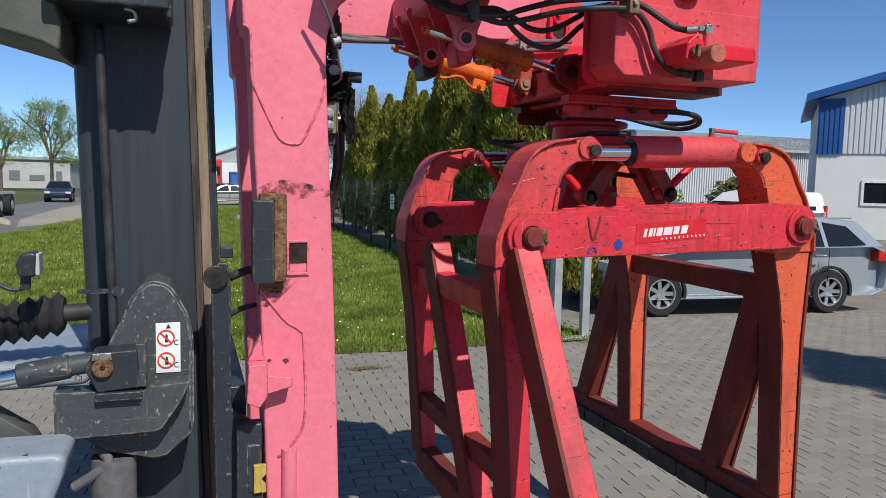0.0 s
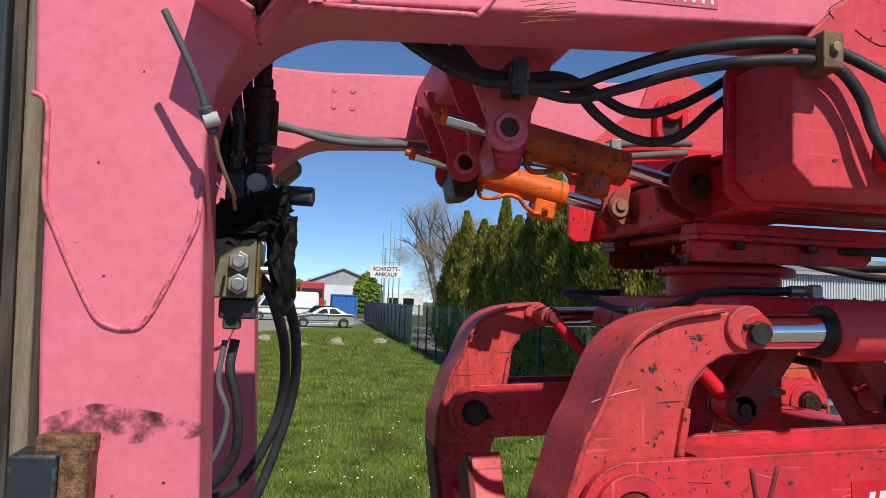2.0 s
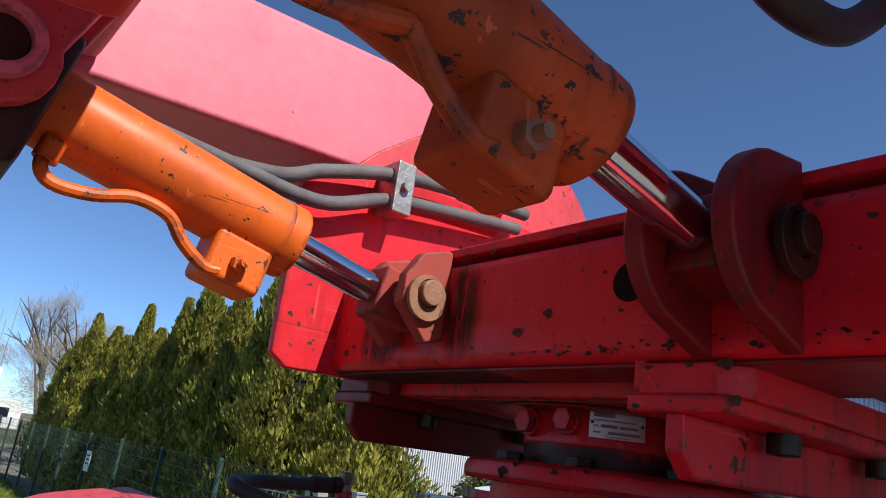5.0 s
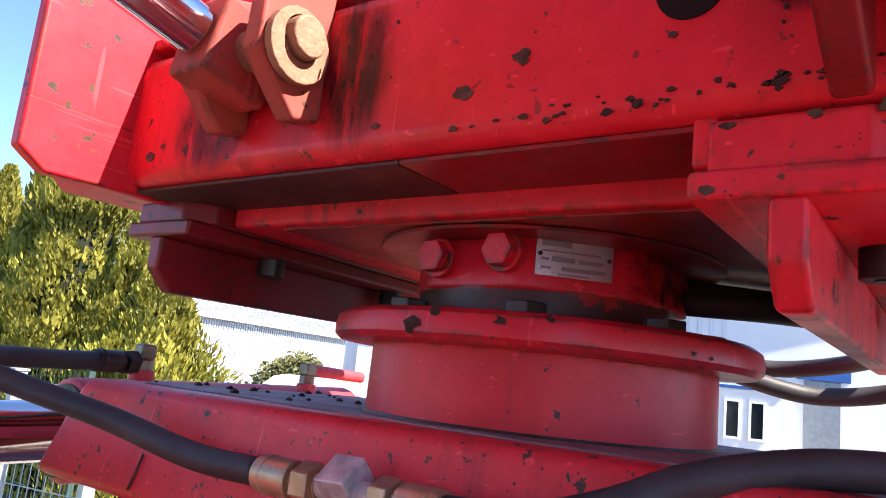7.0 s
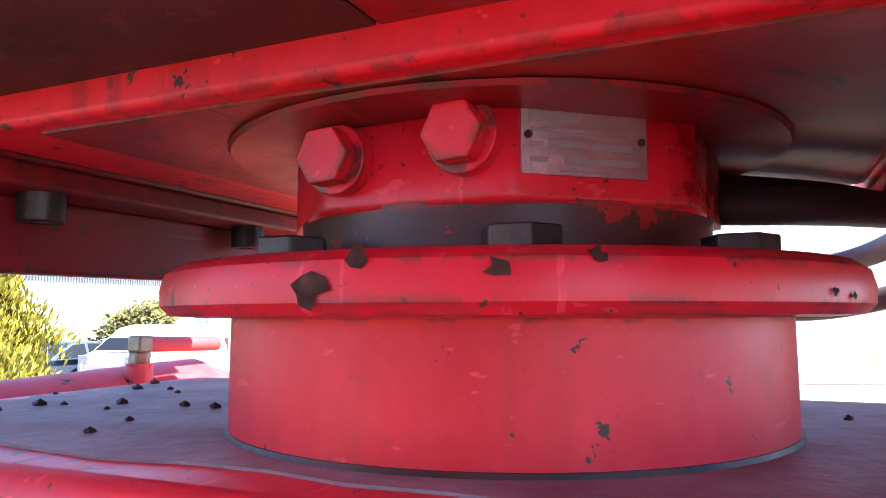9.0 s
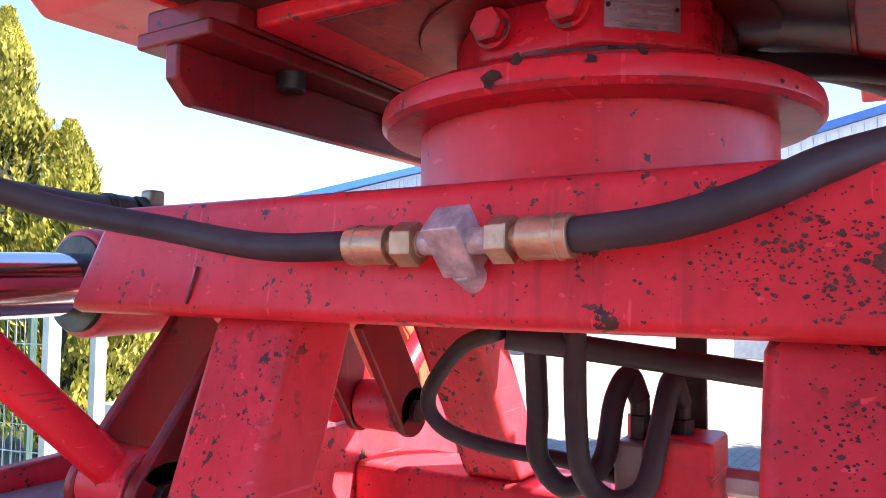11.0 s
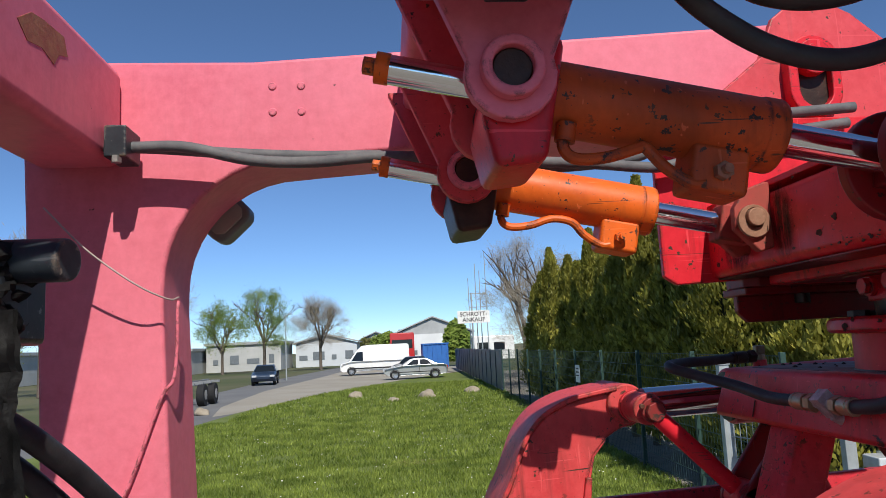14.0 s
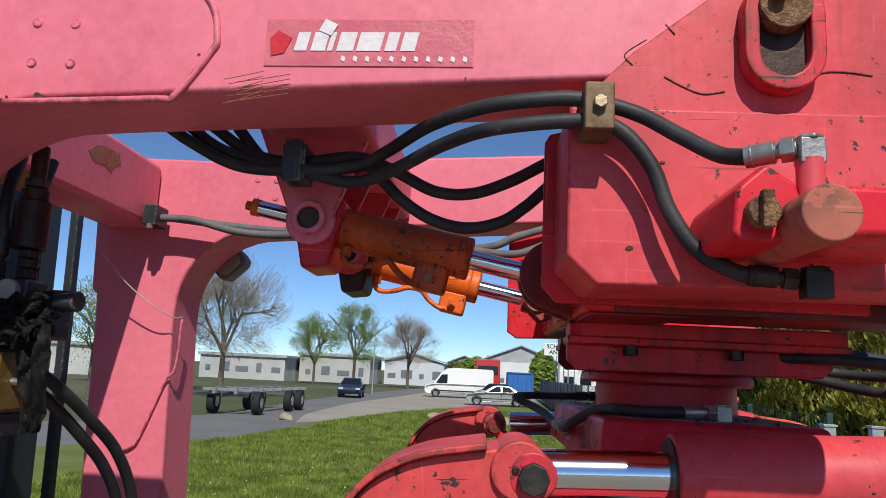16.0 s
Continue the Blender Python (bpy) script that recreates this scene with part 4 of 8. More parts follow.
# synchronising links
for k, (p, q) in enumerate((((1.305, 2.912, 1.985), (1.447, 2.905, 1.842)), ((1.305, 2.279, 1.985), (1.447, 2.272, 1.842)), ((1.95, 2.905, 2.005), (1.79, 2.905, 1.860)), ((1.95, 2.272, 2.005), (1.79, 2.272, 1.860)))):
    l = thing("link_rod", "red linkage rod under the clamp cylinder", "linkage", (q[0], q[1], q[2] - 0.03), "link rods")
    bm = NB()
    cyl(bm, p, q, 0.0155, n=20)
    part("rod", bm, RED, l, "", 0.001)
    bm = NB()
    cyl(bm, (q[0], q[1] - 0.028, q[2]), (q[0], q[1] + 0.028, q[2]), 0.030, n=20)
    part("eye", bm, RED_WORN, l, "", 0.003)
for sx in (-1, 1):
    for y in (2.272, 2.905):
        xt, xb, zb = CX + sx * 0.080, (1.447 if sx < 0 else 1.79), (1.838 if sx < 0 else 1.856)
        lever = thing("rocker_lever", "dark red rocker lever below the top box", "lever", (xb, y, zb), "rocker levers")
        for dy in (-0.042, 0.030):
            bm = NB()
            beam(bm, (xt, y + dy + 0.006, 1.972), (xb, y + dy + 0.006, zb), 0.012, 0.058)
            cyl(bm, (xb, y + dy, zb), (xb, y + dy + 0.012, zb), 0.030, n=20)
            part("lever_plate", bm, OILY_SHADE_RED, lever, "", 0.003)
        bm = NB()
        cyl(bm, (xb, y - 0.050, zb), (xb, y + 0.050, zb), 0.013, n=20)
        part("lever_pin", bm, GREASE_SHADE, lever, "dark pin", 0.002)

# ---- marks on the paint: chips, cracks, scrapes and scorched patches, each a thin raised or bared flake ----
def chip(x, z, r, y, parent, seed, mat=None, axis="y"):
    rnd = random.Random(seed)
    n = 16
    pts = []
    q = r
    for k in range(n):
        a = 2 * math.pi * k / n
        q = 0.45 * q + 0.55 * r * rnd.uniform(0.35, 1.25)
        pts.append((x + q * math.cos(a) * 1.25, z + q * math.sin(a) * 0.8))
    bm = NB()
    prism(bm, pts, axis, y - 0.0006, y + 0.0004)
    part("paint_chip", bm, mat or BARE, parent)


def crack(path, r, parent, mat=None):
    bm = NB()
    tube(bm, path, r, 5, 4)
    part("paint_crack", bm, mat or BARE, parent)


for k, (x, z, r) in enumerate(((0.318, 1.383, 0.009), (0.272, 1.386, 0.006), (0.295, 1.318, 0.008), (0.262, 1.352, 0.004), (0.398, 1.789, 0.003), (0.306, 2.062, 0.003), (0.42, 1.70, 0.003), (0.335, 1.773, 0.002), (0.44, 1.46, 0.003), (0.452, 1.36, 0.004), (0.455, 1.25, 0.003), (0.447, 1.18, 0.004), (0.40, 1.58, 0.002), (0.31, 2.20, 0.002), (0.36, 2.33, 0.002), (0.645, 2.449, 0.006), (0.69, 2.447, 0.005), (0.60, 2.447, 0.003), (0.72, 2.445, 0.004), (0.859, 2.514, 0.003), (0.50, 2.60, 0.002), (1.10, 2.47, 0.002), (1.22, 2.49, 0.002))):
    chip(x + (0.02 if z < 2.1 else 0.0), z - (0.015 if z < 2.1 else -0.012 if z > 2.4 else 0.0), r if r > 0.0045 else r * 0.6, 1.979, boom, 100 + k)
for x, z, r, y in ((1.43, 2.28, 0.004, 1.961), (1.47, 2.39, 0.003, 1.961), (1.60, 2.36, 0.003, 1.961), (1.80, 2.30, 0.005, 1.961)):
    chip(x, z, r, y, boom, int(x * 1000))
crack([(1.474, 1.9655, 2.505), (1.498, 1.9655, 2.492), (1.523, 1.9655, 2.483), (1.55, 1.9655, 2.487)], 0.0011, boom)
crack([(1.645, 1.9655, 2.505), (1.674, 1.9655, 2.516), (1.702, 1.9655, 2.517), (1.733, 1.9655, 2.513)], 0.0013, boom)
crack([(1.434, 1.9655, 2.520), (1.424, 1.9655, 2.531), (1.430, 1.9655, 2.540), (1.452, 1.9655, 2.555)], 0.0010, boom)
crack([(1.476, 1.9655, 2.577), (1.488, 1.9655, 2.563)], 0.0010, boom)
SCRAPE = two_tone("scraped ochre primer", (0.34, 0.11, 0.07), (0.42, 0.20, 0.10), 60, 0.7)
for k in range(11):
    z = 2.458 + 0.0034 * k
    a = 0.897 + 0.006 * ((k * 7) % 5)
    b = 0.95 + 0.012 * ((k * 3) % 6)
    crack([(a, 1.9797, z), ((a + b) / 2, 1.9797, z + 0.006), (b, 1.9797, z + 0.013)], 0.0004, boom, SCRAPE)
PALE_SCRATCH = two_tone("pale scratch", (0.55, 0.20, 0.20), (0.65, 0.32, 0.30), 60, 0.6)
crack([(1.117, 2.0212, 1.883), (1.156, 2.0212, 1.893), (1.198, 2.0212, 1.900)], 0.0011, rear_arm, PALE_SCRATCH)
crack([(1.4395, 2.826, 2.012), (1.4365, 2.834, 1.985)], 0.0011, clamp)
for k in range(16):
    x = 1.19 + 0.055 * k
    rnd = random.Random(k)
    z = 1.66 + 0.12 * rnd.random()
    crack([(x, 1.9898, z), (x + rnd.uniform(0.01, 0.05), 1.9898, z + rnd.uniform(-0.012, 0.012))], 0.0007, clamp, PALE_SCRATCH if k % 3 else BARE)
    chip(1.18 + 0.93 * rnd.random(), 1.66 + 0.12 * rnd.random(), rnd.uniform(0.002, 0.006), 1.9899, clamp, 300 + k)
for k in range(14):
    rnd = random.Random(40 + k)
    chip(2.16 + 0.68 * rnd.random(), 2.232 + 0.11 * rnd.random(), rnd.choice((0.002, 0.003, 0.006)), 1.3999, head, 400 + k, None, "x")
for k, (ang, z, r) in enumerate(((178, 2.1244, 0.006), (199, 2.1305, 0.0045), (209, 2.1345, 0.003), (241, 2.124, 0.0022), (246, 2.123, 0.002), (184, 2.135, 0.004))):
    a = radians(ang)
    p = Vector((CX + (0.1674 - 0.3 * max(0.0, z - 2.1315)) * math.cos(a), CY + (0.1674 - 0.3 * max(0.0, z - 2.1315)) * math.sin(a), z))
    u, w = Vector((-math.sin(a), math.cos(a), 0)), Vector((0, 0, 1))
    rnd = random.Random(ang)
    bm = NB()
    vs = [bm.verts.new(p + (u * math.cos(q) * 1.2 + w * math.sin(q) * 0.9) * r * rnd.uniform(0.35, 1.25) + Vector((math.cos(a), math.sin(a), 0)) * 0.0003) for q in (2 * math.pi * j / 9 for j in range(9))]
    f = bm.faces.new(vs)
    bmesh.ops.solidify(bm, geom=[f], thickness=0.0008)
    part("paint_chip", bm, BARE, rot)
# peeled paint on the cross tube, ochre primer under it
bm = NB()
prism(bm, [(2.535, 2.551), (2.57, 2.575), (2.603, 2.58), (2.665, 2.583), (2.678, 2.559), (2.65, 2.55), (2.637, 2.531), (2.60, 2.54), (2.562, 2.533)], "x", 0.3995, 0.4008)
part("peeled_patch", bm, SCRAPE, boom, "peeled paint patch down to primer")
bm = NB()
prism(bm, [(0.30, 2.30), (0.395, 2.33), (0.39, 2.42), (0.36, 2.47), (0.30, 2.49), (0.28, 2.40)], "z", 2.4488, 2.4502)
part("peeled_patch", bm, two_tone("ochre primer", (0.36, 0.22, 0.04), (0.46, 0.30, 0.08), 40, 0.7), boom, "ochre primer patch")
# scorched and rust-stained paint round the bump pad
SOOT, _t, _b = material("scorched paint film", 0.7)
_v = coords(_t)
_t.links.new(mix(_t, noise_fac(_t, _v, 30, 4, 0.6, 0.4, 0.6), (0.02, 0.016, 0.016), (0.10, 0.05, 0.03)), _b.inputs["Base Color"])
_t.links.new(noise_fac(_t, _v, 22, 5, 0.7, 0.46, 0.85), _b.inputs["Alpha"])
for pts in ([(0.238, 1.875), (0.26, 1.888), (0.303, 1.900), (0.345, 1.897), (0.381, 1.889), (0.42, 1.882), (0.45, 1.868), (0.427, 1.853), (0.36, 1.848), (0.25, 1.850)], [(0.24, 1.600), (0.329, 1.626), (0.342, 1.613), (0.315, 1.585), (0.29, 1.560), (0.262, 1.545), (0.24, 1.555)]):
    bm = NB()
    prism(bm, [(x + 0.022, z - 0.022) for x, z in pts], "y", 1.9786, 1.9796)
    part("scorched_patch", bm, SOOT, boom, "scorched and rust-stained paint")
# work lamp in a V-shaped bracket welded to the near arm
shade_lamp = thing("arm_lamp", "pale grey work lamp in a folded pink bracket", "lamp", (0.45, 1.90, 2.41))
LAMP_GREY = two_tone("pale grey lamp housing", (0.40, 0.42, 0.41), (0.52, 0.54, 0.53), 14, 0.5)
A_, N_, C_ = Vector((0.82, 0.57)), Vector((-0.57, 0.82)), Vector((0.550, 2.446))


def lamp_outline(half, n0, n1, r):
    return [tuple(C_ + A_ * u + N_ * w) for u, w in ((-half + r, n0), (half - r, n0), (half, n0 + r), (half, n1 - 2 * r), (half - 2 * r, n1), (-half + 2 * r, n1), (-half, n1 - 2 * r), (-half, n0 + r))]


bm = NB()
prism(bm, lamp_outline(0.062, 0.012, 0.075, 0.012), "y", 1.855, 1.945)
part("housing", bm, LAMP_GREY, shade_lamp, "pale grey housing", 0.008)
bm = NB()
prism(bm, lamp_outline(0.066, -0.004, 0.013, 0.004), "y", 1.850, 1.950)
part("bezel", bm, plain("dusty grey lamp bezel", (0.10, 0.085, 0.085), 0.6), shade_lamp, "dusty grey bezel", 0.005)
bm = NB()
prism(bm, lamp_outline(0.052, -0.008, -0.003, 0.002), "y", 1.864, 1.936)
# reddish base colour holds the pink arm's reflection
part("lens", bm, plain("lamp lens with painted reflection", (0.20, 0.10, 0.10), 0.08), shade_lamp, "glossy lens", 0.002)
bm = NB()
prism(bm, [(0.510, 2.383), (0.515, 2.380), (0.573, 2.482), (0.567, 2.485)], "y", 1.895, 1.979)
part("bracket_plate", bm, PINK, shade_lamp, "pink bracket plate", 0.002)
bm = NB()
prism(bm, [(0.510, 2.380), (0.513, 2.385), (0.423, 2.442), (0.420, 2.437)], "y", 1.845, 1.979)
part("bracket_plate", bm, PINK, shade_lamp, "pink bracket plate", 0.002)
# grease spatter on the cross beam's face
for yc, zc, sy, sz, n in ((2.615, 2.272, 0.011, 0.020, 24), (2.362, 2.276, 0.012, 0.014, 60), (2.36, 2.228, 0.09, 0.003, 60)):
    rnd = random.Random(int(yc * 1000))
    bm = NB()
    for _ in range(n):
        y, z = rnd.gauss(yc, sy), max(2.2238, min(2.335, rnd.gauss(zc, sz)))
        r = rnd.choice((rnd.uniform(0.0004, 0.0010), rnd.uniform(0.0006, 0.0018)))
        pts = [(y + r * rnd.uniform(0.4, 1.2) * math.cos(k * math.pi / 4) * (1.0 if sz > 0.01 else 2.5), z + r * rnd.uniform(0.5, 1.6) * math.sin(k * math.pi / 4)) for k in range(8)]
        prism(bm, pts, "x", 1.3993, 1.4002)
    part("grease_smear", bm, GREASE_SHADE, head, "black grease spatter", 0.0, "stuff")
# greasy stains on the carriage and flaked paint on the clamp's top
STAIN, _t, _b = material("black grease stain film", 0.45)
_n = _t.nodes.new("ShaderNodeTexCoord")
_m = _t.nodes.new("ShaderNodeMapping")
_m.inputs["Location"].default_value, _m.inputs["Scale"].default_value = (0, -1, -1), (0, 2, 2)
_g = _t.nodes.new("ShaderNodeTexGradient")
_g.gradient_type = 'SPHERICAL'
_t.links.new(_n.outputs["Generated"], _m.inputs[0])
_t.links.new(_m.outputs[0], _g.inputs[0])
_t.links.new(mix(_t, noise_fac(_t, coords(_t), 60, 4, 0.6, 0.4, 0.6), (0.012, 0.006, 0.006), (0.06, 0.014, 0.012)), _b.inputs["Base Color"])
_f = math_node(_t, 'MULTIPLY', math_node(_t, 'MINIMUM', math_node(_t, 'MULTIPLY', _g.outputs["Fac"], 2.2), 1.0), noise_fac(_t, coords(_t, (1, 90, 14)), 1.0, 5, 0.7, 0.36, 0.72))
_t.links.new(_f, _b.inputs["Alpha"])
for y0, y1, z0, z1, x in ((2.586, 2.650, 2.216, 2.334, 1.3988), (2.71, 2.80, 2.2155, 2.290, 1.3988), (2.335, 2.385, 2.255, 2.305, 1.3986)):
    bm = NB()
    box(bm, x, x + 0.0004, y0, y1, z0, z1)
    part("grease_stain", bm, STAIN, head, "black grease stain")


def flakes(name, parent, clusters, at, seed, label):
    """Small bared flakes scattered round cluster centres on a face; at(y, z) gives the face's x."""
    rnd = random.Random(seed)
    bm = NB()
    for yc, zc, sy, sz, n, big in clusters:
        for _ in range(n):
            y, z = rnd.gauss(yc, sy), rnd.gauss(zc, sz)
            x = at(y, z)
            if x is None:
                continue
            r = rnd.uniform(0.0003, big * 0.75) * rnd.uniform(0.4, 1.0)
            pts = [(y + r * rnd.uniform(0.5, 1.5) * math.cos(k * math.pi / 3.5), z + r * rnd.uniform(0.4, 1.2) * math.sin(k * math.pi / 3.5)) for k in range(7)]
            prism(bm, pts, "x", x - 0.0005, x + 0.0006)
    part(name, bm, BARE, parent, label, 0.0, "stuff")


flakes("flaked_paint", clamp, ((2.455, 2.010, 0.015, 0.006, 90, 0.0016), (2.425, 2.022, 0.018, 0.010, 190, 0.0022), (2.40, 2.000, 0.03, 0.012, 240, 0.0022), (2.34, 2.02, 0.04, 0.016, 220, 0.0024), (2.27, 2.01, 0.03, 0.016, 120, 0.0022), (2.60, 2.01, 0.12, 0.02, 60, 0.0010)),
       lambda y, z: 1.436 + (z - 1.975) * 0.138 if 2.215 + (z - 1.975) * 0.44 < y < 2.95 and 1.984 < z < 2.053 else None, 5, "dense dark flakes where the paint has come off")
flakes("flaked_paint", clamp, ((2.41, 1.935, 0.012, 0.018, 130, 0.0022), (2.42, 1.88, 0.014, 0.03, 120, 0.0020), (2.40, 1.82, 0.02, 0.03, 80, 0.0020), (2.795, 1.90, 0.018, 0.05, 70, 0.0014)),
       lambda y, z: 1.464 - (1.978 - z) * 0.3453 if (2.378 < y < 2.444 or 2.762 < y < 2.828) and 1.765 < z < 1.972 else None, 6, "dark flakes on the pillar faces")
for y, z, r in ((2.332, 2.2135, 0.006), (2.395, 2.2130, 0.003), (2.322, 2.188, 0.005), (2.402, 2.183, 0.003), (2.36, 2.214, 0.003)):
    chip(y, z, r, 1.4058 if z > 2.1925 else 1.4018, head, int(y * 997), None, "x")
# grit along the far beam
bm = NB()
rnd = random.Random(77)
box(bm, 1.26, 1.98, 3.012, 3.164, 1.7855, 1.787)
part("dust_film", bm, DUST, clamp, "grey grit lying on the beam")

# ---- hoses, fittings and wires ----
def hose(path, r, label, mat=None, ends=(), group="hydraulic hoses", steps=8):
    h = thing("hydraulic_hose", label, "hose", path[0], group)
    bm = NB()
    tube(bm, path, r, 14, steps)
    part("sleeve", bm, mat or RUBBER, h, "")
    for p, q, kind in ends:
        p, q = Vector(p), Vector(q)
        d = (q - p).normalized()
        bm = NB()
        n = (q - p).length
        cyl(bm, p - d * 0.004, p + d * n * 0.55, r * 1.28, n=20)
        cyl(bm, p + d * n * 0.04, p + d * n * 0.10, r * 1.36, n=20)
        part("ferrule", bm, kind, h, "crimped ferrule", 0.001)
        bm = NB()
        cyl(bm, p + d * n * 0.5, q, r * 0.85, n=16)
        hexagon(bm, p + d * n * 0.66, p + d * n * 0.96, r * 1.45)
        part("union_nut", bm, kind, h, "hexagon union nut", 0.001)
    return h


def elbow(p, size, mat, label, parent=None):
    bm = NB()
    x, y, z = p
    box(bm, x - size, x + size, y - size * 0.8, y + size * 0.8, z - size * 0.9, z + size * 1.2)
    cyl(bm, (x, y, z + size * 1.1), (x, y, z + size * 1.5), size * 1.05, n=6)
    return single("pipe_elbow", bm, mat, label, "fitting", 0.002, "pipe fittings")


HR1 = 0.0095
hose([(0.72, 2.17, 2.50), (0.78, 2.17, 2.462), (0.86, 2.165, 2.425), (0.95, 2.165, 2.420), (1.05, 2.15, 2.425), (1.10, 2.12, 2.440), (1.17, 2.03, 2.452), (1.24, 1.955, 2.452), (1.30, 1.935, 2.456), (1.363, 1.93, 2.458), (1.43, 1.925, 2.440), (1.475, 1.90, 2.405), (1.51, 1.87, 2.374), (1.532, 1.84, 2.362)], HR1, "black hose looping over the shoulder box to its fitting", None, [((1.532, 1.838, 2.362), (1.572, 1.812, 2.365), ZINC)])
elbow((1.583, 1.81, 2.358), 0.013, ZINC, "zinc elbow on the red oil stub")
hose([(0.76, 2.19, 2.50), (0.82, 2.185, 2.458), (0.90, 2.18, 2.432), (0.97, 2.17, 2.418), (1.05, 2.15, 2.400), (1.12, 2.10, 2.410), (1.19, 2.02, 2.422), (1.26, 1.95, 2.424), (1.364, 1.93, 2.430), (1.411, 1.925, 2.418), (1.448, 1.922, 2.374), (1.468, 1.92, 2.320), (1.497, 1.915, 2.274), (1.535, 1.91, 2.250), (1.56, 1.905, 2.243)], HR1, "black hose hanging down the shoulder box to its fitting", None, [((1.556, 1.905, 2.244), (1.605, 1.897, 2.240), DARK_STEEL)])
elbow((1.622, 1.894, 2.232), 0.015, DARK_STEEL, "dark elbow under the shoulder box")
hose([(0.80, 2.20, 2.50), (0.87, 2.20, 2.455), (0.95, 2.19, 2.440), (1.04, 2.20, 2.455), (1.105, 2.20, 2.434), (1.170, 2.20, 2.403), (1.230, 2.20, 2.401), (1.290, 2.20, 2.423), (1.347, 2.20, 2.455), (1.40, 2.19, 2.483), (1.52, 2.19, 2.49), (1.66, 2.2, 2.46), (1.80, 2.25, 2.40)], HR1, "black hose sagging behind the shoulder box")
hose([(0.84, 2.21, 2.50), (0.90, 2.20, 2.44), (0.98, 2.20, 2.430), (1.05, 2.20, 2.444), (1.082, 2.20, 2.422), (1.119, 2.20, 2.387), (1.168, 2.20, 2.357), (1.224, 2.20, 2.345), (1.278, 2.20, 2.357), (1.318, 2.20, 2.385), (1.360, 2.20, 2.424), (1.41, 2.195, 2.452), (1.52, 2.20, 2.462), (1.66, 2.21, 2.43), (1.80, 2.27, 2.37)], HR1, "black hose sagging low behind the shoulder box")
clip1 = thing("hose_clamp", "rust-brown hose clamp bolted on the shoulder box", "clamp", (1.385, 1.94, 2.42))
bm = NB()
box(bm, 1.366, 1.402, 1.905, 1.965, 2.412, 2.472)
part("clamp_block", bm, two_tone("rust-brown clamp plate", (0.13, 0.075, 0.04), (0.24, 0.16, 0.09), 40, 0.6, 0.2, grain=0.4), clip1, "rust-brown clamp plate", 0.003)
bm = NB()
hexagon(bm, (1.384, 1.905, 2.444), (1.384, 1.896, 2.444), 0.0085)
part("clamp_bolt", bm, BRASS, clip1, "bolt", 0.001)
clip2 = thing("hose_clamp", "black double hose clamp on the hanger plate", "clamp", (0.95, 2.19, 2.40))
bm = NB()
box(bm, 0.932, 0.970, 2.155, 2.215, 2.405, 2.462)
box(bm, 0.936, 0.966, 2.150, 2.160, 2.40, 2.468)
part("clamp_block", bm, BLACK_PAINT, clip2, "black clamp block", 0.003)
bm = NB()
hexagon(bm, (0.951, 2.17, 2.405), (0.951, 2.17, 2.396), 0.008)
part("clamp_bolt", bm, DARK_STEEL, clip2, "bolt")
# grey sleeved hoses along the far arm
hose([(0.30, 2.80, 2.47), (0.428, 2.83, 2.468), (0.521, 2.83, 2.466), (0.63, 2.83, 2.441), (0.731, 2.83, 2.435), (0.856, 2.83, 2.441), (1.05, 2.835, 2.43), (1.20, 2.835, 2.420), (1.327, 2.83, 2.411), (1.424, 2.83, 2.446), (1.52, 2.83, 2.462), (1.66, 2.83, 2.48)], 0.0095, "dusty grey sleeved hose along the far boom arm", HOSE_GREY)
hose([(0.30, 2.85, 2.475), (0.45, 2.85, 2.472), (0.603, 2.85, 2.458), (0.731, 2.85, 2.450), (0.87, 2.85, 2.446), (1.08, 2.85, 2.42), (1.258, 2.84, 2.427), (1.33, 2.835, 2.454), (1.415, 2.83, 2.480), (1.52, 2.83, 2.497), (1.675, 2.83, 2.508)], 0.0095, "dusty grey sleeved hose beside its twin on the far boom arm", HOSE_GREY)
clip3 = thing("hose_clamp", "zinc hose clamp on the far boom arm", "clamp", (1.435, 2.86, 2.44))
bm = NB()
box(bm, 1.422, 1.452, 2.812, 2.885, 2.428, 2.500)
part("clamp_block", bm, ZINC, clip3, "zinc clamp plate", 0.002)
bm = NB()
hexagon(bm, (1.437, 2.812, 2.465), (1.437, 2.804, 2.465), 0.007)
part("clamp_bolt", bm, ZINC, clip3, "bolt")
clip4 = thing("hose_clamp", "dark hose clamp under the cross tube", "clamp", (0.43, 2.81, 2.44))
bm = NB()
box(bm, 0.405, 0.440, 2.80, 2.87, 2.445, 2.497)
part("clamp_block", bm, BLACK_PAINT, clip4, "dark clamp block", 0.003)
bm = NB()
hexagon(bm, (0.424, 2.805, 2.447), (0.424, 2.805, 2.436), 0.008)
part("clamp_bolt", bm, ZINC, clip4, "bolt")
# hoses over the clamp's top box
F0, F1 = Vector((1.422, 2.668, 2.023)), Vector((1.419, 2.534, 2.025))
hose([F0 + Vector((0, 0.002, 0)), (1.420, 2.743, 2.024), (1.408, 2.827, 2.038), (1.380, 2.90, 2.052), (1.350, 2.930, 2.064), (1.352, 2.960, 2.070), (1.395, 2.995, 2.072), (1.46, 3.02, 2.073), (1.515, 3.04, 2.075)], 0.0092, "black hose looping from the coupling to the top box", None, [(F0, (1.423, 2.622, 2.023), BRASS), ((1.510, 3.039, 2.075), (1.56, 3.049, 2.076), DARK_STEEL)])
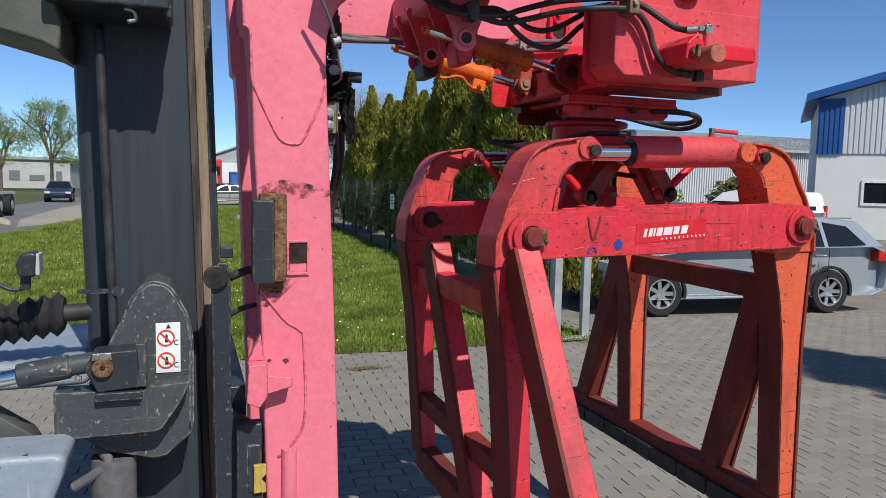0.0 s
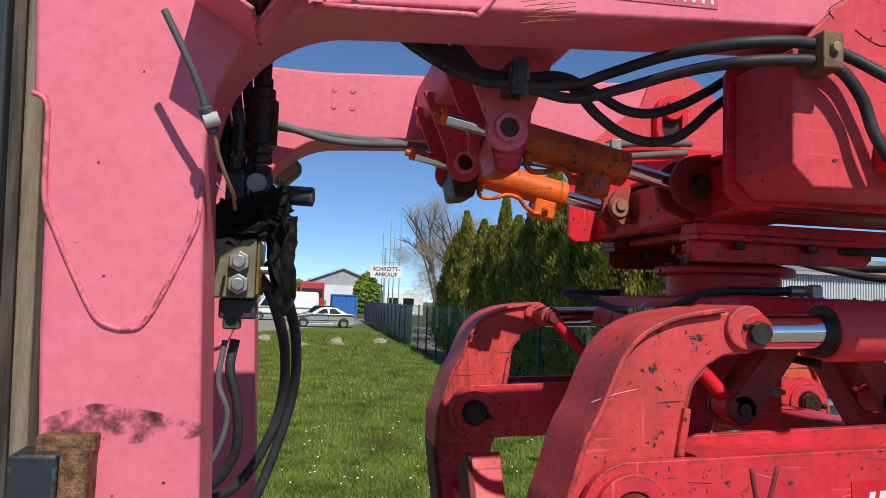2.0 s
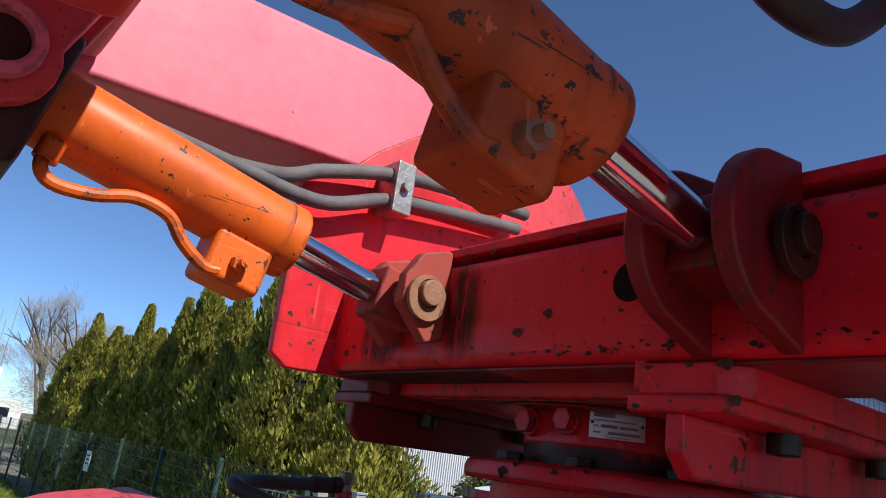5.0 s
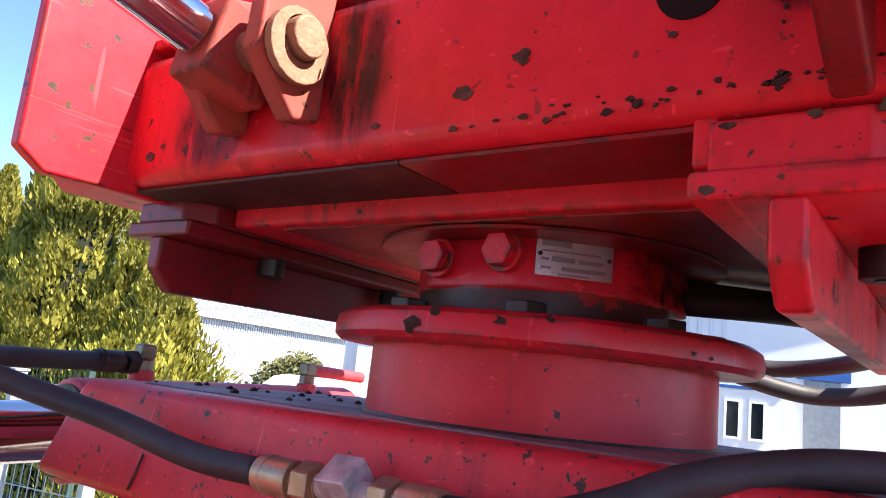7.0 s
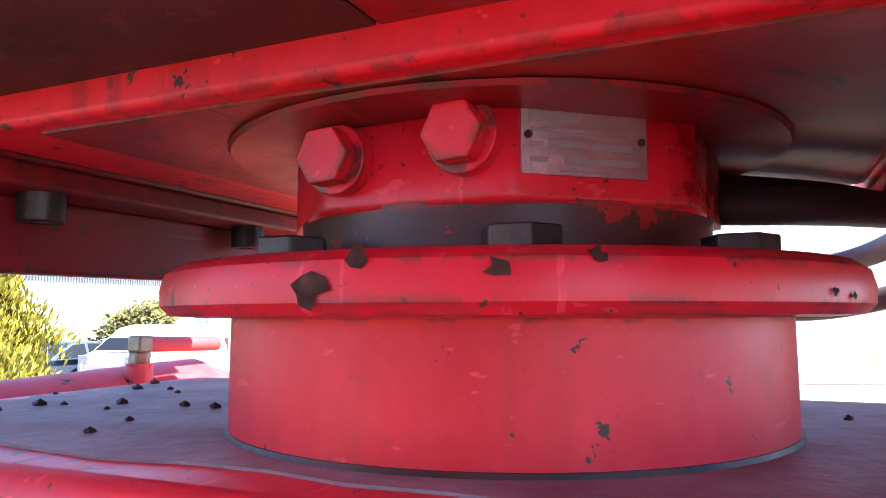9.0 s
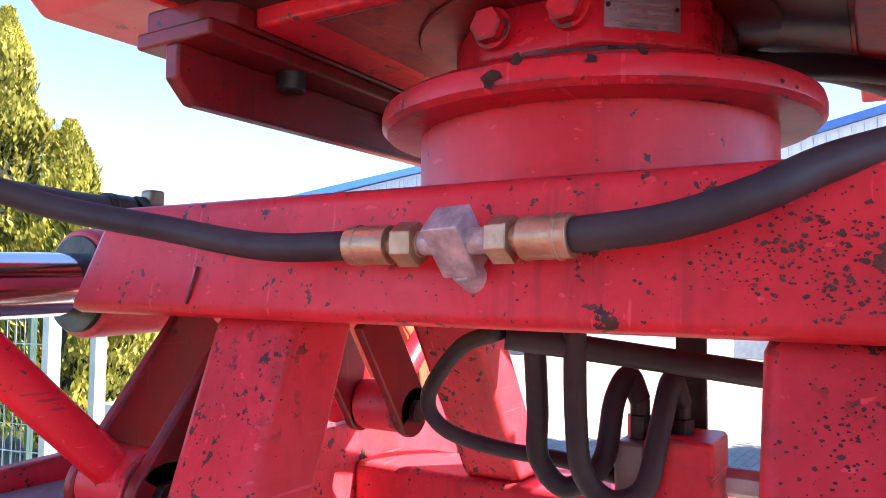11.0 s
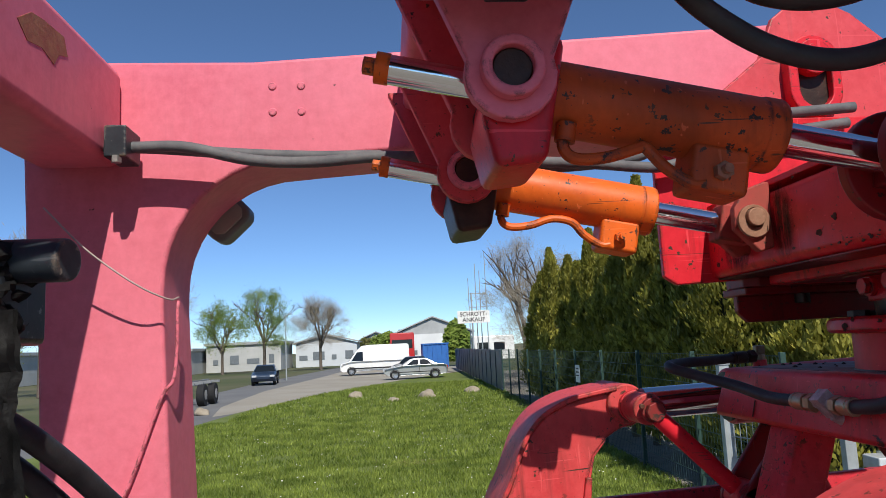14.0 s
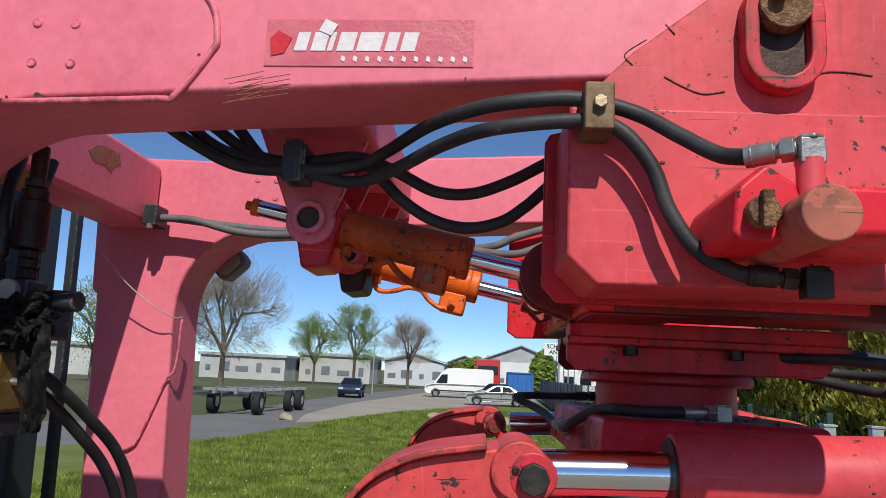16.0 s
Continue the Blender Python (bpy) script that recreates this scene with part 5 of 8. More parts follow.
hose([F1, (1.420, 2.485, 2.030), (1.428, 2.447, 2.042), (1.447, 2.415, 2.058), (1.47, 2.37, 2.070), (1.49, 2.32, 2.073), (1.53, 2.285, 2.073), (1.59, 2.278, 2.075)], 0.0092, "black hose from the coupling to the near cylinder", None, [(F1, (1.422, 2.578, 2.024), BRASS), ((1.585, 2.278, 2.075), (1.632, 2.277, 2.077), ZINC)])
elbow((1.642, 2.277, 2.073), 0.012, ZINC, "zinc elbow near the rotator")
SCRATCHED = two_tone("scratched dull zinc", (0.36, 0.35, 0.34), (0.66, 0.65, 0.64), 55, 0.42, 0.35, lo=0.38, hi=0.62, grain=0.5, grain_scale=160, strength=0.4)
union = thing("hose_coupling", "scratched zinc coupling block between two hoses", "fitting", (1.435, 2.60, 1.995))
bm = NB()
beam(bm, (1.4140, 2.602, 2.037), (1.4365, 2.600, 2.011), 0.023, 0.022)
cyl(bm, (1.423, 2.622, 2.024), (1.422, 2.578, 2.024), 0.0075, n=16)
part("block", bm, SCRATCHED, union, "scratched zinc block", 0.0012)
bm = NB()
cyl(bm, (1.432, 2.600, 2.010), (1.450, 2.597, 1.999), 0.009, n=16)
part("stem", bm, SCRATCHED, union, "mounting stem", 0.001)
# valve block and looping hoses inside the clamp
valve = thing("clamp_valve", "grey hydraulic valve block with elbows inside the clamp", "valve", (1.70, 2.56, 1.788))
bm = NB()
box(bm, 1.68, 1.73, 2.567, 2.594, 1.800, 1.872)
part("block", bm, two_tone("pale zinc block", (0.24, 0.20, 0.17), (0.33, 0.29, 0.25), 30, 0.5, 0.4), valve, "pale zinc block", 0.004)
bm = NB()
box(bm, 1.672, 1.738, 2.512, 2.5665, 1.788, 1.880)
part("solenoid", bm, RED_WORN, valve, "red valve body", 0.004)
bm = NB()
cyl(bm, (1.705, 2.508, 1.845), (1.705, 2.482, 1.845), 0.012, n=6)
cyl(bm, (1.705, 2.482, 1.845), (1.705, 2.462, 1.845), 0.007, n=12)
part("test_port", bm, ZINC, valve, "zinc test port", 0.001)
for y in (2.590, 2.556):
    bm = NB()
    hexagon(bm, (1.705, y - 0.012, 1.871), (1.705, y - 0.012, 1.892), 0.011)
    cyl(bm, (1.705, y - 0.012, 1.892), (1.705, y - 0.012, 1.906), 0.0085, n=12)
    part("union_nut", bm, DARK_STEEL, valve, "hexagon union", 0.001)
hose([(1.62, 2.640, 1.97), (1.64, 2.645, 1.90), (1.65, 2.648, 1.857), (1.66, 2.628, 1.833), (1.67, 2.600, 1.855), (1.685, 2.594, 1.905), (1.70, 2.586, 1.925), (1.705, 2.578, 1.904)], 0.0092, "black hose looping to the valve block")
hose([(1.62, 2.605, 1.97), (1.63, 2.608, 1.90), (1.64, 2.606, 1.853), (1.65, 2.587, 1.831), (1.66, 2.562, 1.842), (1.675, 2.553, 1.890), (1.692, 2.548, 1.924), (1.705, 2.544, 1.904)], 0.0092, "black hose looping beside its twin to the valve block")
hose([(1.60, 2.66, 1.965), (1.64, 2.72, 1.945), (1.65, 2.758, 1.899), (1.66, 2.746, 1.869), (1.68, 2.70, 1.853), (1.69, 2.64, 1.848), (1.70, 2.594, 1.838)], 0.0075, "thin black hose curling to the valve block")
hose([(1.60, 2.655, 1.960), (1.63, 2.60, 1.952), (1.66, 2.53, 1.942), (1.69, 2.44, 1.930), (1.72, 2.36, 1.92)], 0.010, "black hose running under the top box")
bm = NB()
box(bm, 1.7385, 1.745, 2.53, 2.556, 1.83, 1.9665)
part("hanger_strap", bm, DARK_STEEL, valve, "dark hanger strap", 0.001)
# hoses at the rotator's far side
hose([(1.665, 2.495, 2.172), (1.71, 2.42, 2.172), (1.82, 2.34, 2.172), (1.94, 2.31, 2.162), (2.00, 2.36, 2.135), (1.985, 2.45, 2.12), (1.90, 2.53, 2.14), (1.80, 2.57, 2.165), (1.72, 2.575, 2.172)], 0.010, "black hose curving out beside the rotator")
hose([(1.69, 2.51, 2.186), (1.78, 2.42, 2.185), (1.90, 2.37, 2.18), (2.02, 2.40, 2.165), (2.05, 2.50, 2.15), (1.98, 2.60, 2.155), (1.85, 2.62, 2.175), (1.72, 2.60, 2.182)], 0.010, "black hose behind the rotator")

# ---- valve cluster on the near post ----
OCHRE = two_tone("oily ochre block", (0.20, 0.12, 0.025), (0.32, 0.22, 0.07), 14, 0.35, 0.2, grain=0.4)
KHAKI = two_tone("dusty khaki cast block", (0.16, 0.14, 0.09), (0.26, 0.23, 0.16), 16, 0.7, 0.2, grain=0.4)
cluster = thing("valve_cluster", "oily hydraulic valve block with black couplings on the boom post", "valve", (0.5, 2.2, 2.0))
bm = NB()
box(bm, 0.440, 0.513, 2.165, 2.30, 2.022, 2.122)
part("valve_body", bm, KHAKI, cluster, "dusty khaki valve body", 0.004)
bm = NB()
prism(bm, [(0.5135, 2.168), (0.519, 2.170), (0.521, 2.300), (0.5135, 2.302)], "z", 2.028, 2.118)
part("side_plate", bm, OCHRE, cluster, "oily ochre side plate", 0.003)
for z in (2.082, 2.045):
    bm = NB()
    hexagon(bm, (0.487, 2.166, z), (0.487, 2.148, z), 0.018)
    cyl(bm, (0.487, 2.150, z), (0.487, 2.138, z), 0.0105, n=16)
    part("hex_plug", bm, ZINC, cluster, "dull hexagon plug", 0.002)
for x, y in ((0.518, 2.205), (0.519, 2.272)):
    bm = NB()
    cyl(bm, (x, y, 2.072), (x + 0.013, y, 2.072), 0.0065, n=10)
    part("stud", bm, ZINC, cluster, "small stud")
bm = NB()
box(bm, 0.455, 0.515, 2.19, 2.25, 1.988, 2.022)
box(bm, 0.462, 0.490, 2.195, 2.24, 1.970, 1.99)
part("lower_valve", bm, BLACK_PAINT, cluster, "black lower valve", 0.004)
bm = NB()
box(bm, 0.455, 0.49, 2.19, 2.25, 2.122, 2.235)
box(bm, 0.493, 0.532, 2.19, 2.25, 2.122, 2.235)
box(bm, 0.535, 0.56, 2.20, 2.28, 2.14, 2.215)
part("coil_block", bm, BLACK_PAINT, cluster, "black coil blocks", 0.006)
bm = NB()
cyl(bm, (0.506, 2.19, 2.215), (0.506, 2.174, 2.215), 0.017, n=24)
part("knob", bm, plain("grey plastic knob", (0.33, 0.34, 0.31), 0.5), cluster, "round grey knob", 0.003)
bm = NB()
cyl(bm, (0.545, 2.23, 2.205), (0.602, 2.22, 2.203), 0.017, n=24)
part("black_cap", bm, BLACK_PAINT, cluster, "black cylindrical cap", 0.003)
bm = NB()
cyl(bm, (0.507, 2.215, 2.285), (0.507, 2.215, 2.365), 0.028, n=28)
cyl(bm, (0.507, 2.215, 2.365), (0.507, 2.215, 2.385), 0.022, n=20)
cyl(bm, (0.507, 2.215, 2.385), (0.507, 2.215, 2.46), 0.0135, n=16)
hexagon(bm, (0.507, 2.215, 2.388), (0.507, 2.215, 2.404), 0.019)
part("coupling", bm, GREASE_SHADE, cluster, "dark quick coupling", 0.003)
bm = NB()
for a, b in ((2.282, 2.270), (2.268, 2.254), (2.250, 2.236)):
    hexagon(bm, (0.511, 2.215, a), (0.511, 2.215, b), 0.0175)
part("coupling_nut", bm, DARK_STEEL, cluster, "stacked hexagon nuts", 0.002)
for k, (x, y) in enumerate(((0.472, 2.20), (0.448, 2.235), (0.490, 2.26), (0.430, 2.21))):
    hose([(x - 0.02, y + 0.05, 2.46), (x - 0.014, y + 0.02, 2.40), (x - 0.005, y, 2.34), (x, y, 2.31)], 0.0095, "short black hose rising to the cross tube", None, [((x, y, 2.312), (x, y, 2.236), DARK_STEEL)])
CLOTH = two_tone("oily black cloth", (0.010, 0.010, 0.011), (0.04, 0.037, 0.036), 30, 0.75, grain=0.4, strength=0.5)


def cloth(path, across, folds, depth, seed, taper=1.0):
    """A crumpled strip of cloth: a grid along a path, creased across its width, with thickness."""
    bm = NB()
    fine = smooth_path([Vector(p) for p in path], 7)
    n, w = len(fine), 15
    ax = Vector(across)
    grid = []
    for i, p in enumerate(fine):
        d = (fine[min(i + 1, n - 1)] - fine[max(i - 1, 0)]).normalized()
        out = d.cross(ax).normalized()
        row = []
        for j in range(w):
            f = j / (w - 1) - 0.5
            k = 1.0 + (taper - 1.0) * i / (n - 1)
            ragged = 1 + 0.25 * noise.noise(Vector((seed, i * 0.35, 4.0 if f > 0 else 9.0)))
            crease = depth * (math.sin(folds * f * 6.28 + 3 * noise.noise(Vector((seed, i * 0.22, f * 2)))) * 0.6 + 1.1 * noise.noise(Vector((i * 0.30, f * 7, seed * 1.7))))
            row.append(bm.verts.new(p + ax * (f * k * ragged) + out * crease))
        grid.append(row)
    for a, b in zip(grid, grid[1:]):
        for j in range(w - 1):
            bm.faces.new((a[j], a[j + 1], b[j + 1], b[j]))
    ex = bmesh.ops.solidify(bm, geom=bm.faces[:], thickness=0.0015)
    bmesh.ops.recalc_face_normals(bm, faces=bm.faces[:])
    for f in bm.faces:
        f.smooth = True
    return bm


rag = thing("oily_rag", "crumpled oily black rag tied round the valves", "rag", (0.51, 2.18, 2.12))
part("wrap", cloth([(0.435, 2.21, 2.135), (0.450, 2.172, 2.142), (0.485, 2.158, 2.150), (0.520, 2.158, 2.164), (0.545, 2.172, 2.172), (0.560, 2.205, 2.180), (0.555, 2.25, 2.18)], (0.0, 0.0, 0.075), 3, 0.010, 1), CLOTH, rag)
part("wrap", cloth([(0.445, 2.20, 2.165), (0.475, 2.160, 2.150), (0.515, 2.152, 2.158), (0.540, 2.164, 2.172), (0.556, 2.19, 2.185), (0.56, 2.23, 2.19)], (0.0, 0.0, 0.050), 2, 0.009, 2), CLOTH, rag)
part("knot", cloth([(0.520, 2.165, 2.18), (0.536, 2.156, 2.165), (0.552, 2.162, 2.148), (0.544, 2.176, 2.132)], (0.030, 0.012, 0.02), 2, 0.009, 3), CLOTH, rag)
part("tail", cloth([(0.548, 2.190, 2.165), (0.554, 2.190, 2.12), (0.556, 2.195, 2.08), (0.564, 2.20, 2.03), (0.560, 2.205, 1.995)], (0.055, 0.016, 0.0), 2, 0.008, 4, 0.45), CLOTH, rag)
part("tail", cloth([(0.540, 2.20, 2.165), (0.544, 2.205, 2.11), (0.546, 2.21, 2.07), (0.55, 2.215, 2.03)], (0.04, 0.016, 0.0), 2, 0.007, 5, 0.5), CLOTH, rag)
hose([(0.515, 2.27, 2.06), (0.532, 2.30, 2.035), (0.550, 2.36, 1.985), (0.563, 2.44, 1.92), (0.564, 2.51, 1.84), (0.548, 2.54, 1.755), (0.505, 2.55, 1.665), (0.455, 2.56, 1.61), (0.40, 2.6, 1.585)], 0.0105, "long black hose looping down behind the post")
hose([(0.53, 2.26, 2.085), (0.550, 2.29, 2.06), (0.568, 2.36, 2.01), (0.584, 2.45, 1.94), (0.585, 2.53, 1.84), (0.562, 2.55, 1.735), (0.515, 2.55, 1.60), (0.470, 2.55, 1.53), (0.40, 2.58, 1.49)], 0.0105, "long black hose looping lower behind the post")
hose([(0.48, 2.25, 1.95), (0.475, 2.24, 1.90), (0.49, 2.24, 1.84), (0.49, 2.25, 1.76), (0.455, 2.27, 1.70), (0.40, 2.30, 1.68)], 0.0085, "thin black hose behind the post")
hose([(0.465, 2.23, 1.95), (0.458, 2.23, 1.88), (0.475, 2.235, 1.82), (0.45, 2.25, 1.74), (0.38, 2.30, 1.68)], 0.005, "thin grey cable behind the post", HOSE_GREY, (), "wires")


def wire(path, r, mat, label):
    bm = NB()
    tube(bm, path, r, 8, 8)
    return single("wire", bm, mat, label, "wire", 0, "wires")


WIRE_PALE = plain("pale bare wire", (0.45, 0.36, 0.34), 0.4)
wire([(0.40, 2.80, 2.43), (0.317, 2.80, 2.366), (0.375, 2.82, 2.300), (0.442, 2.84, 2.246), (0.485, 2.87, 2.222), (0.496, 2.895, 2.226)][1:], 0.0016, WIRE_PALE, "thin pale wire strung to the far post")
wire([(0.399, 1.885, 2.384), (0.429, 1.89, 2.327), (0.447, 1.9, 2.287), (0.453, 1.905, 2.267)], 0.0048, plain("grey cable", (0.09, 0.09, 0.10), 0.6), "grey cable hanging over the near post")
plug = thing("cable_plug", "taped grey cable plug hanging at the near post", "plug", (0.452, 1.905, 2.269))
bm = NB()
cyl(bm, (0.452, 1.905, 2.269), (0.464, 1.915, 2.237), 0.0105, 0.0075, 14)
part("plug_body", bm, two_tone("taped plug", (0.03, 0.03, 0.033), (0.12, 0.12, 0.12), 60, 0.6), plug, "black taped plug body", 0.002)
bm = NB()
cyl(bm, (0.452, 1.905, 2.249), (0.471, 1.905, 2.256), 0.0095, n=12)
part("tape", bm, plain("pale insulating tape", (0.42, 0.42, 0.42), 0.6), plug, "pale tape winding", 0.002)
wire([(0.464, 1.915, 2.237), (0.467, 1.918, 2.227), (0.471, 1.928, 2.209), (0.481, 1.95, 2.182), (0.488, 1.975, 2.166), (0.486, 2.02, 2.158), (0.483, 2.07, 2.157)], 0.0028, plain("brown wire", (0.30, 0.16, 0.10), 0.6), "brown wire ending at the post edge")
wire([(0.495, 2.893, 2.22), (0.49, 2.893, 2.10), (0.468, 2.893, 2.06), (0.42, 2.893, 1.93), (0.40, 2.893, 1.90), (0.36, 2.893, 1.885)], 0.003, PINK, "painted wire along the far post")
flood = thing("flood_lamp", "small grey work lamp under the far boom arm", "lamp", (0.55, 3.10, 2.36))
FA, FN, FC = Vector((0.72, 0.69)), Vector((-0.69, 0.72)), Vector((0.531, 2.395))


def flood_outline(a, b, r):
    return [tuple(FC + FA * u + FN * w) for u, w in ((-a + r, -b), (a - r, -b), (a, -b + r), (a, b - r), (a - r, b), (-a + r, b), (-a, b - r), (-a, -b + r))]


bm = NB()
prism(bm, flood_outline(0.047, 0.034, 0.014), "y", 3.085, 3.15)
part("housing", bm, plain("grey lamp housing", (0.17, 0.17, 0.16), 0.5), flood, "", 0.01)
bm = NB()
prism(bm, flood_outline(0.036, 0.024, 0.012), "y", 3.079, 3.087)
part("lens", bm, plain("cloudy lens", (0.36, 0.35, 0.30), 0.25), flood, "cloudy lens", 0.003)

# ---- decals: the maker's lettering is drawn as plain slanted bars ----
DECAL_PINK = two_tone("faded decal film", (0.58, 0.11, 0.16), (0.64, 0.17, 0.20), 18, 0.35, grain=0.2)
DECAL_RED = two_tone("red decal film", (0.55, 0.012, 0.02), (0.60, 0.03, 0.04), 18, 0.35, grain=0.2)
WHITE_INK = two_tone("white decal print", (0.70, 0.62, 0.64), (0.78, 0.74, 0.75), 25, 0.5)


def decal_bars(x0, z0, w, h, y, slope, film, label, parent, base, letters, dots):
    def at(u, v_):
        return (x0 + u * w, z0 + u * w * slope + v_ * h)
    bm = NB()
    prism(bm, [at(0, 0), at(1, 0), at(1, 1), at(0, 1)], "y", y - 0.0012, y)
    d = part("decal", bm, film, parent, label)
    for u0, u1 in letters:
        bm = NB()
        prism(bm, [at(u0, 0.32), at(u1, 0.32), at(u1 + 0.02, 0.72), at(u0 + 0.02, 0.72)], "y", y - 0.0022, y - 0.0012)
        part("white_bar", bm, WHITE_INK, d)
    for k in range(dots[2]):
        u = dots[0] + (dots[1] - dots[0]) * k / (dots[2] - 1)
        bm = NB()
        prism(bm, [at(u, 0.12), at(u + 0.018, 0.08), at(u + 0.022, 0.18), at(u + 0.004, 0.22)], "y", y - 0.0022, y - 0.0012)
        part("white_square", bm, WHITE_INK, d)
    return d


d1 = decal_bars(0.949, 2.512, 0.280, 0.066, 1.9795, 0.020, DECAL_PINK, "faded torn decal with white bars", boom, 0, ((0.14, 0.20), (0.22, 0.29), (0.30, 0.325), (0.345, 0.425), (0.44, 0.555), (0.575, 0.63), (0.65, 0.72)), (0.37, 0.95, 11))
bm = NB()
prism(bm, [(1.021, 2.563), (1.038, 2.556), (1.046, 2.572), (1.029, 2.580)], "y", 1.9762, 1.9782)
part("white_square", bm, WHITE_INK, d1)
bm = NB()
prism(bm, [(0.958, 2.526), (0.975, 2.53), (0.985, 2.552), (0.966, 2.562), (0.955, 2.55)], "y", 1.9768, 1.9782)
part("torn_patch", bm, DECAL_RED, d1)
decal_bars(1.482, 1.691, 0.278, 0.067, 1.9895, 0.075, DECAL_RED, "scratched red decal with white bars", clamp, 0, ((0.10, 0.14), (0.17, 0.22), (0.235, 0.26), (0.28, 0.36), (0.38, 0.50), (0.52, 0.60), (0.63, 0.72)), (0.36, 0.97, 11))
BLUE_SPRAY = plain("blue spray paint", (0.02, 0.06, 0.30), 0.6)
bm = NB()
prism(bm, [(1.416 + 0.017 * (1 + 0.12 * math.sin(5 * a)) * math.cos(a), 1.690 + 0.017 * (1 + 0.12 * math.cos(4 * a)) * math.sin(a)) for a in (2 * math.pi * k / 20 for k in range(20))], "y", 1.9885, 1.9897)
part("spray_dot", bm, BLUE_SPRAY, clamp, "blue spray dot")
bm = NB()
tube(bm, [(1.303, 1.9895, 1.662), (1.311, 1.9895, 1.676), (1.321, 1.9895, 1.682), (1.330, 1.9895, 1.678), (1.334, 1.9895, 1.664)], 0.0035, 6, 4)
part("spray_mark", bm, BLUE_SPRAY, clamp, "blue spray mark")
SCORCH = plain("dark scuffed mark", (0.16, 0.03, 0.03), 0.7)
bm = NB()
tube(bm, [(1.300, 1.9895, 1.782), (1.308, 1.9895, 1.74), (1.320, 1.9895, 1.706), (1.336, 1.9895, 1.745), (1.346, 1.9895, 1.785)], 0.004, 6, 4)
part("scuff_mark", bm, SCORCH, clamp, "dark scuffed arc")

# ---- forklift: mast, tilt cylinder, bonnet ----
lift = thing("forklift", "black forklift mast with lift cylinder and scuffed tilt bracket", "forklift", (-0.1, 2.4, 0.0))


def lean(z):
    """The mast leans back: its offset in x at height z."""
    return -0.028 * (z - 1.6)


def mast_bar(bm, x0, x1, y0, y1, z0, z1):
    v = []
    for z in (z0, z1):
        d = lean(z)
        v.append([bm.verts.new((x + d, y, z)) for x, y in ((x0, y0), (x1, y0), (x1, y1), (x0, y1))])
    f = [bm.faces.new(v[0][::-1]), bm.faces.new(v[1])] + [bm.faces.new((v[0][i], v[0][(i + 1) % 4], v[1][(i + 1) % 4], v[1][i])) for i in range(4)]
    bmesh.ops.recalc_face_normals(bm, faces=f)


STRIP = two_tone("worn tan runner rust", (0.20, 0.135, 0.085), (0.36, 0.29, 0.215), 6, 0.8, 0.0, lo=0.35, hi=0.65, grain=0.5, grain_scale=90, strength=0.6, dist=0.003, stretch=(10, 10, 0.7))
STRIP_DARK = two_tone("greasy runner flank", (0.045, 0.038, 0.033), (0.13, 0.11, 0.095), 8, 0.6, 0.2, grain=0.5, grain_scale=90, strength=0.5, stretch=(10, 10, 0.8))
for y0, y1 in ((2.21, 2.33), (2.83, 2.95)):
    bm = NB()
    mast_bar(bm, -0.160, 0.066, y0, y1, 0.0, 3.6)
    part("mast_profile", bm, MAST_PAINT, lift, "black outer mast profile", 0.006)
    if y0 < 2.5:
        bm = NB()
        mast_bar(bm, 0.0665, 0.087, y0 + 0.022, y0 + 0.10, 0.0, 3.6)
        part("runner_flank", bm, STRIP_DARK, lift, "greasy runner flank", 0.002)
        bm = NB()
        mast_bar(bm, 0.0875, 0.117, y0 + 0.028, y0 + 0.09, 0.0, 3.6)
        part("runner_strip", bm, STRIP, lift, "worn tan runner edge", 0.004)
    bm = NB()
    mast_bar(bm, 0.1175, 0.141, y0 + 0.07, y1 + (0.20 if y0 < 2.5 else -0.02), 0.3, 3.4)
    part("inner_profile", bm, BLACK_PAINT, lift, "greasy inner mast profile", 0.004)
    bm = NB()
    cyl(bm, (-0.205 + lean(0.3), y0 + 0.05, 0.3), (-0.205 + lean(2.9), y0 + 0.05, 2.9), 0.042, n=32)
    part("lift_cylinder", bm, MAST_PAINT, lift, "black lift cylinder tube")
bm = NB()
tube(bm, [(-0.155 + lean(z), 2.045, z) for z in (2.30, 2.0, 1.7, 1.55, 1.44)], 0.012, 10, 4)
part("mast_hose", bm, RUBBER, lift, "black hose beside the cylinder")
bm = NB()
box(bm, -0.24, -0.12, 2.035, 2.06, 1.592, 1.602)
cyl(bm, (-0.14, 2.03, 1.597), (-0.14, 2.07, 1.597), 0.014, n=12)
part("hose_clip", bm, BLACK_PAINT, lift, "hose clip")
bm = NB()
box(bm, -0.29, 0.005, 1.925, 2.2095, 2.345, 2.40)
box(bm, -0.005, 0.012, 1.935, 2.06, 2.325, 2.40)
part("top_bracket", bm, BLACK_PAINT, lift, "black bracket above the mast", 0.008)
bm = NB()
tube(bm, [(-0.105, 1.96, 2.345), (-0.082, 1.96, 2.338), (-0.080, 1.96, 2.318), (-0.098, 1.96, 2.312)], 0.006, 8, 4)
part("welded_hook", bm, ZINC, lift, "small bare steel hook")
bm = NB()
prism(bm, [(-0.75, 2.46), (-0.27, 2.36), (-0.255, 2.30), (-0.262, 2.225), (-0.30, 2.245), (-0.75, 2.36)], "y", 1.98, 2.35)
part("guard_hood", bm, two_tone("olive-grey guard paint", (0.07, 0.075, 0.06), (0.11, 0.115, 0.095), 6, 0.6), lift, "olive-grey overhead guard edge", 0.01)
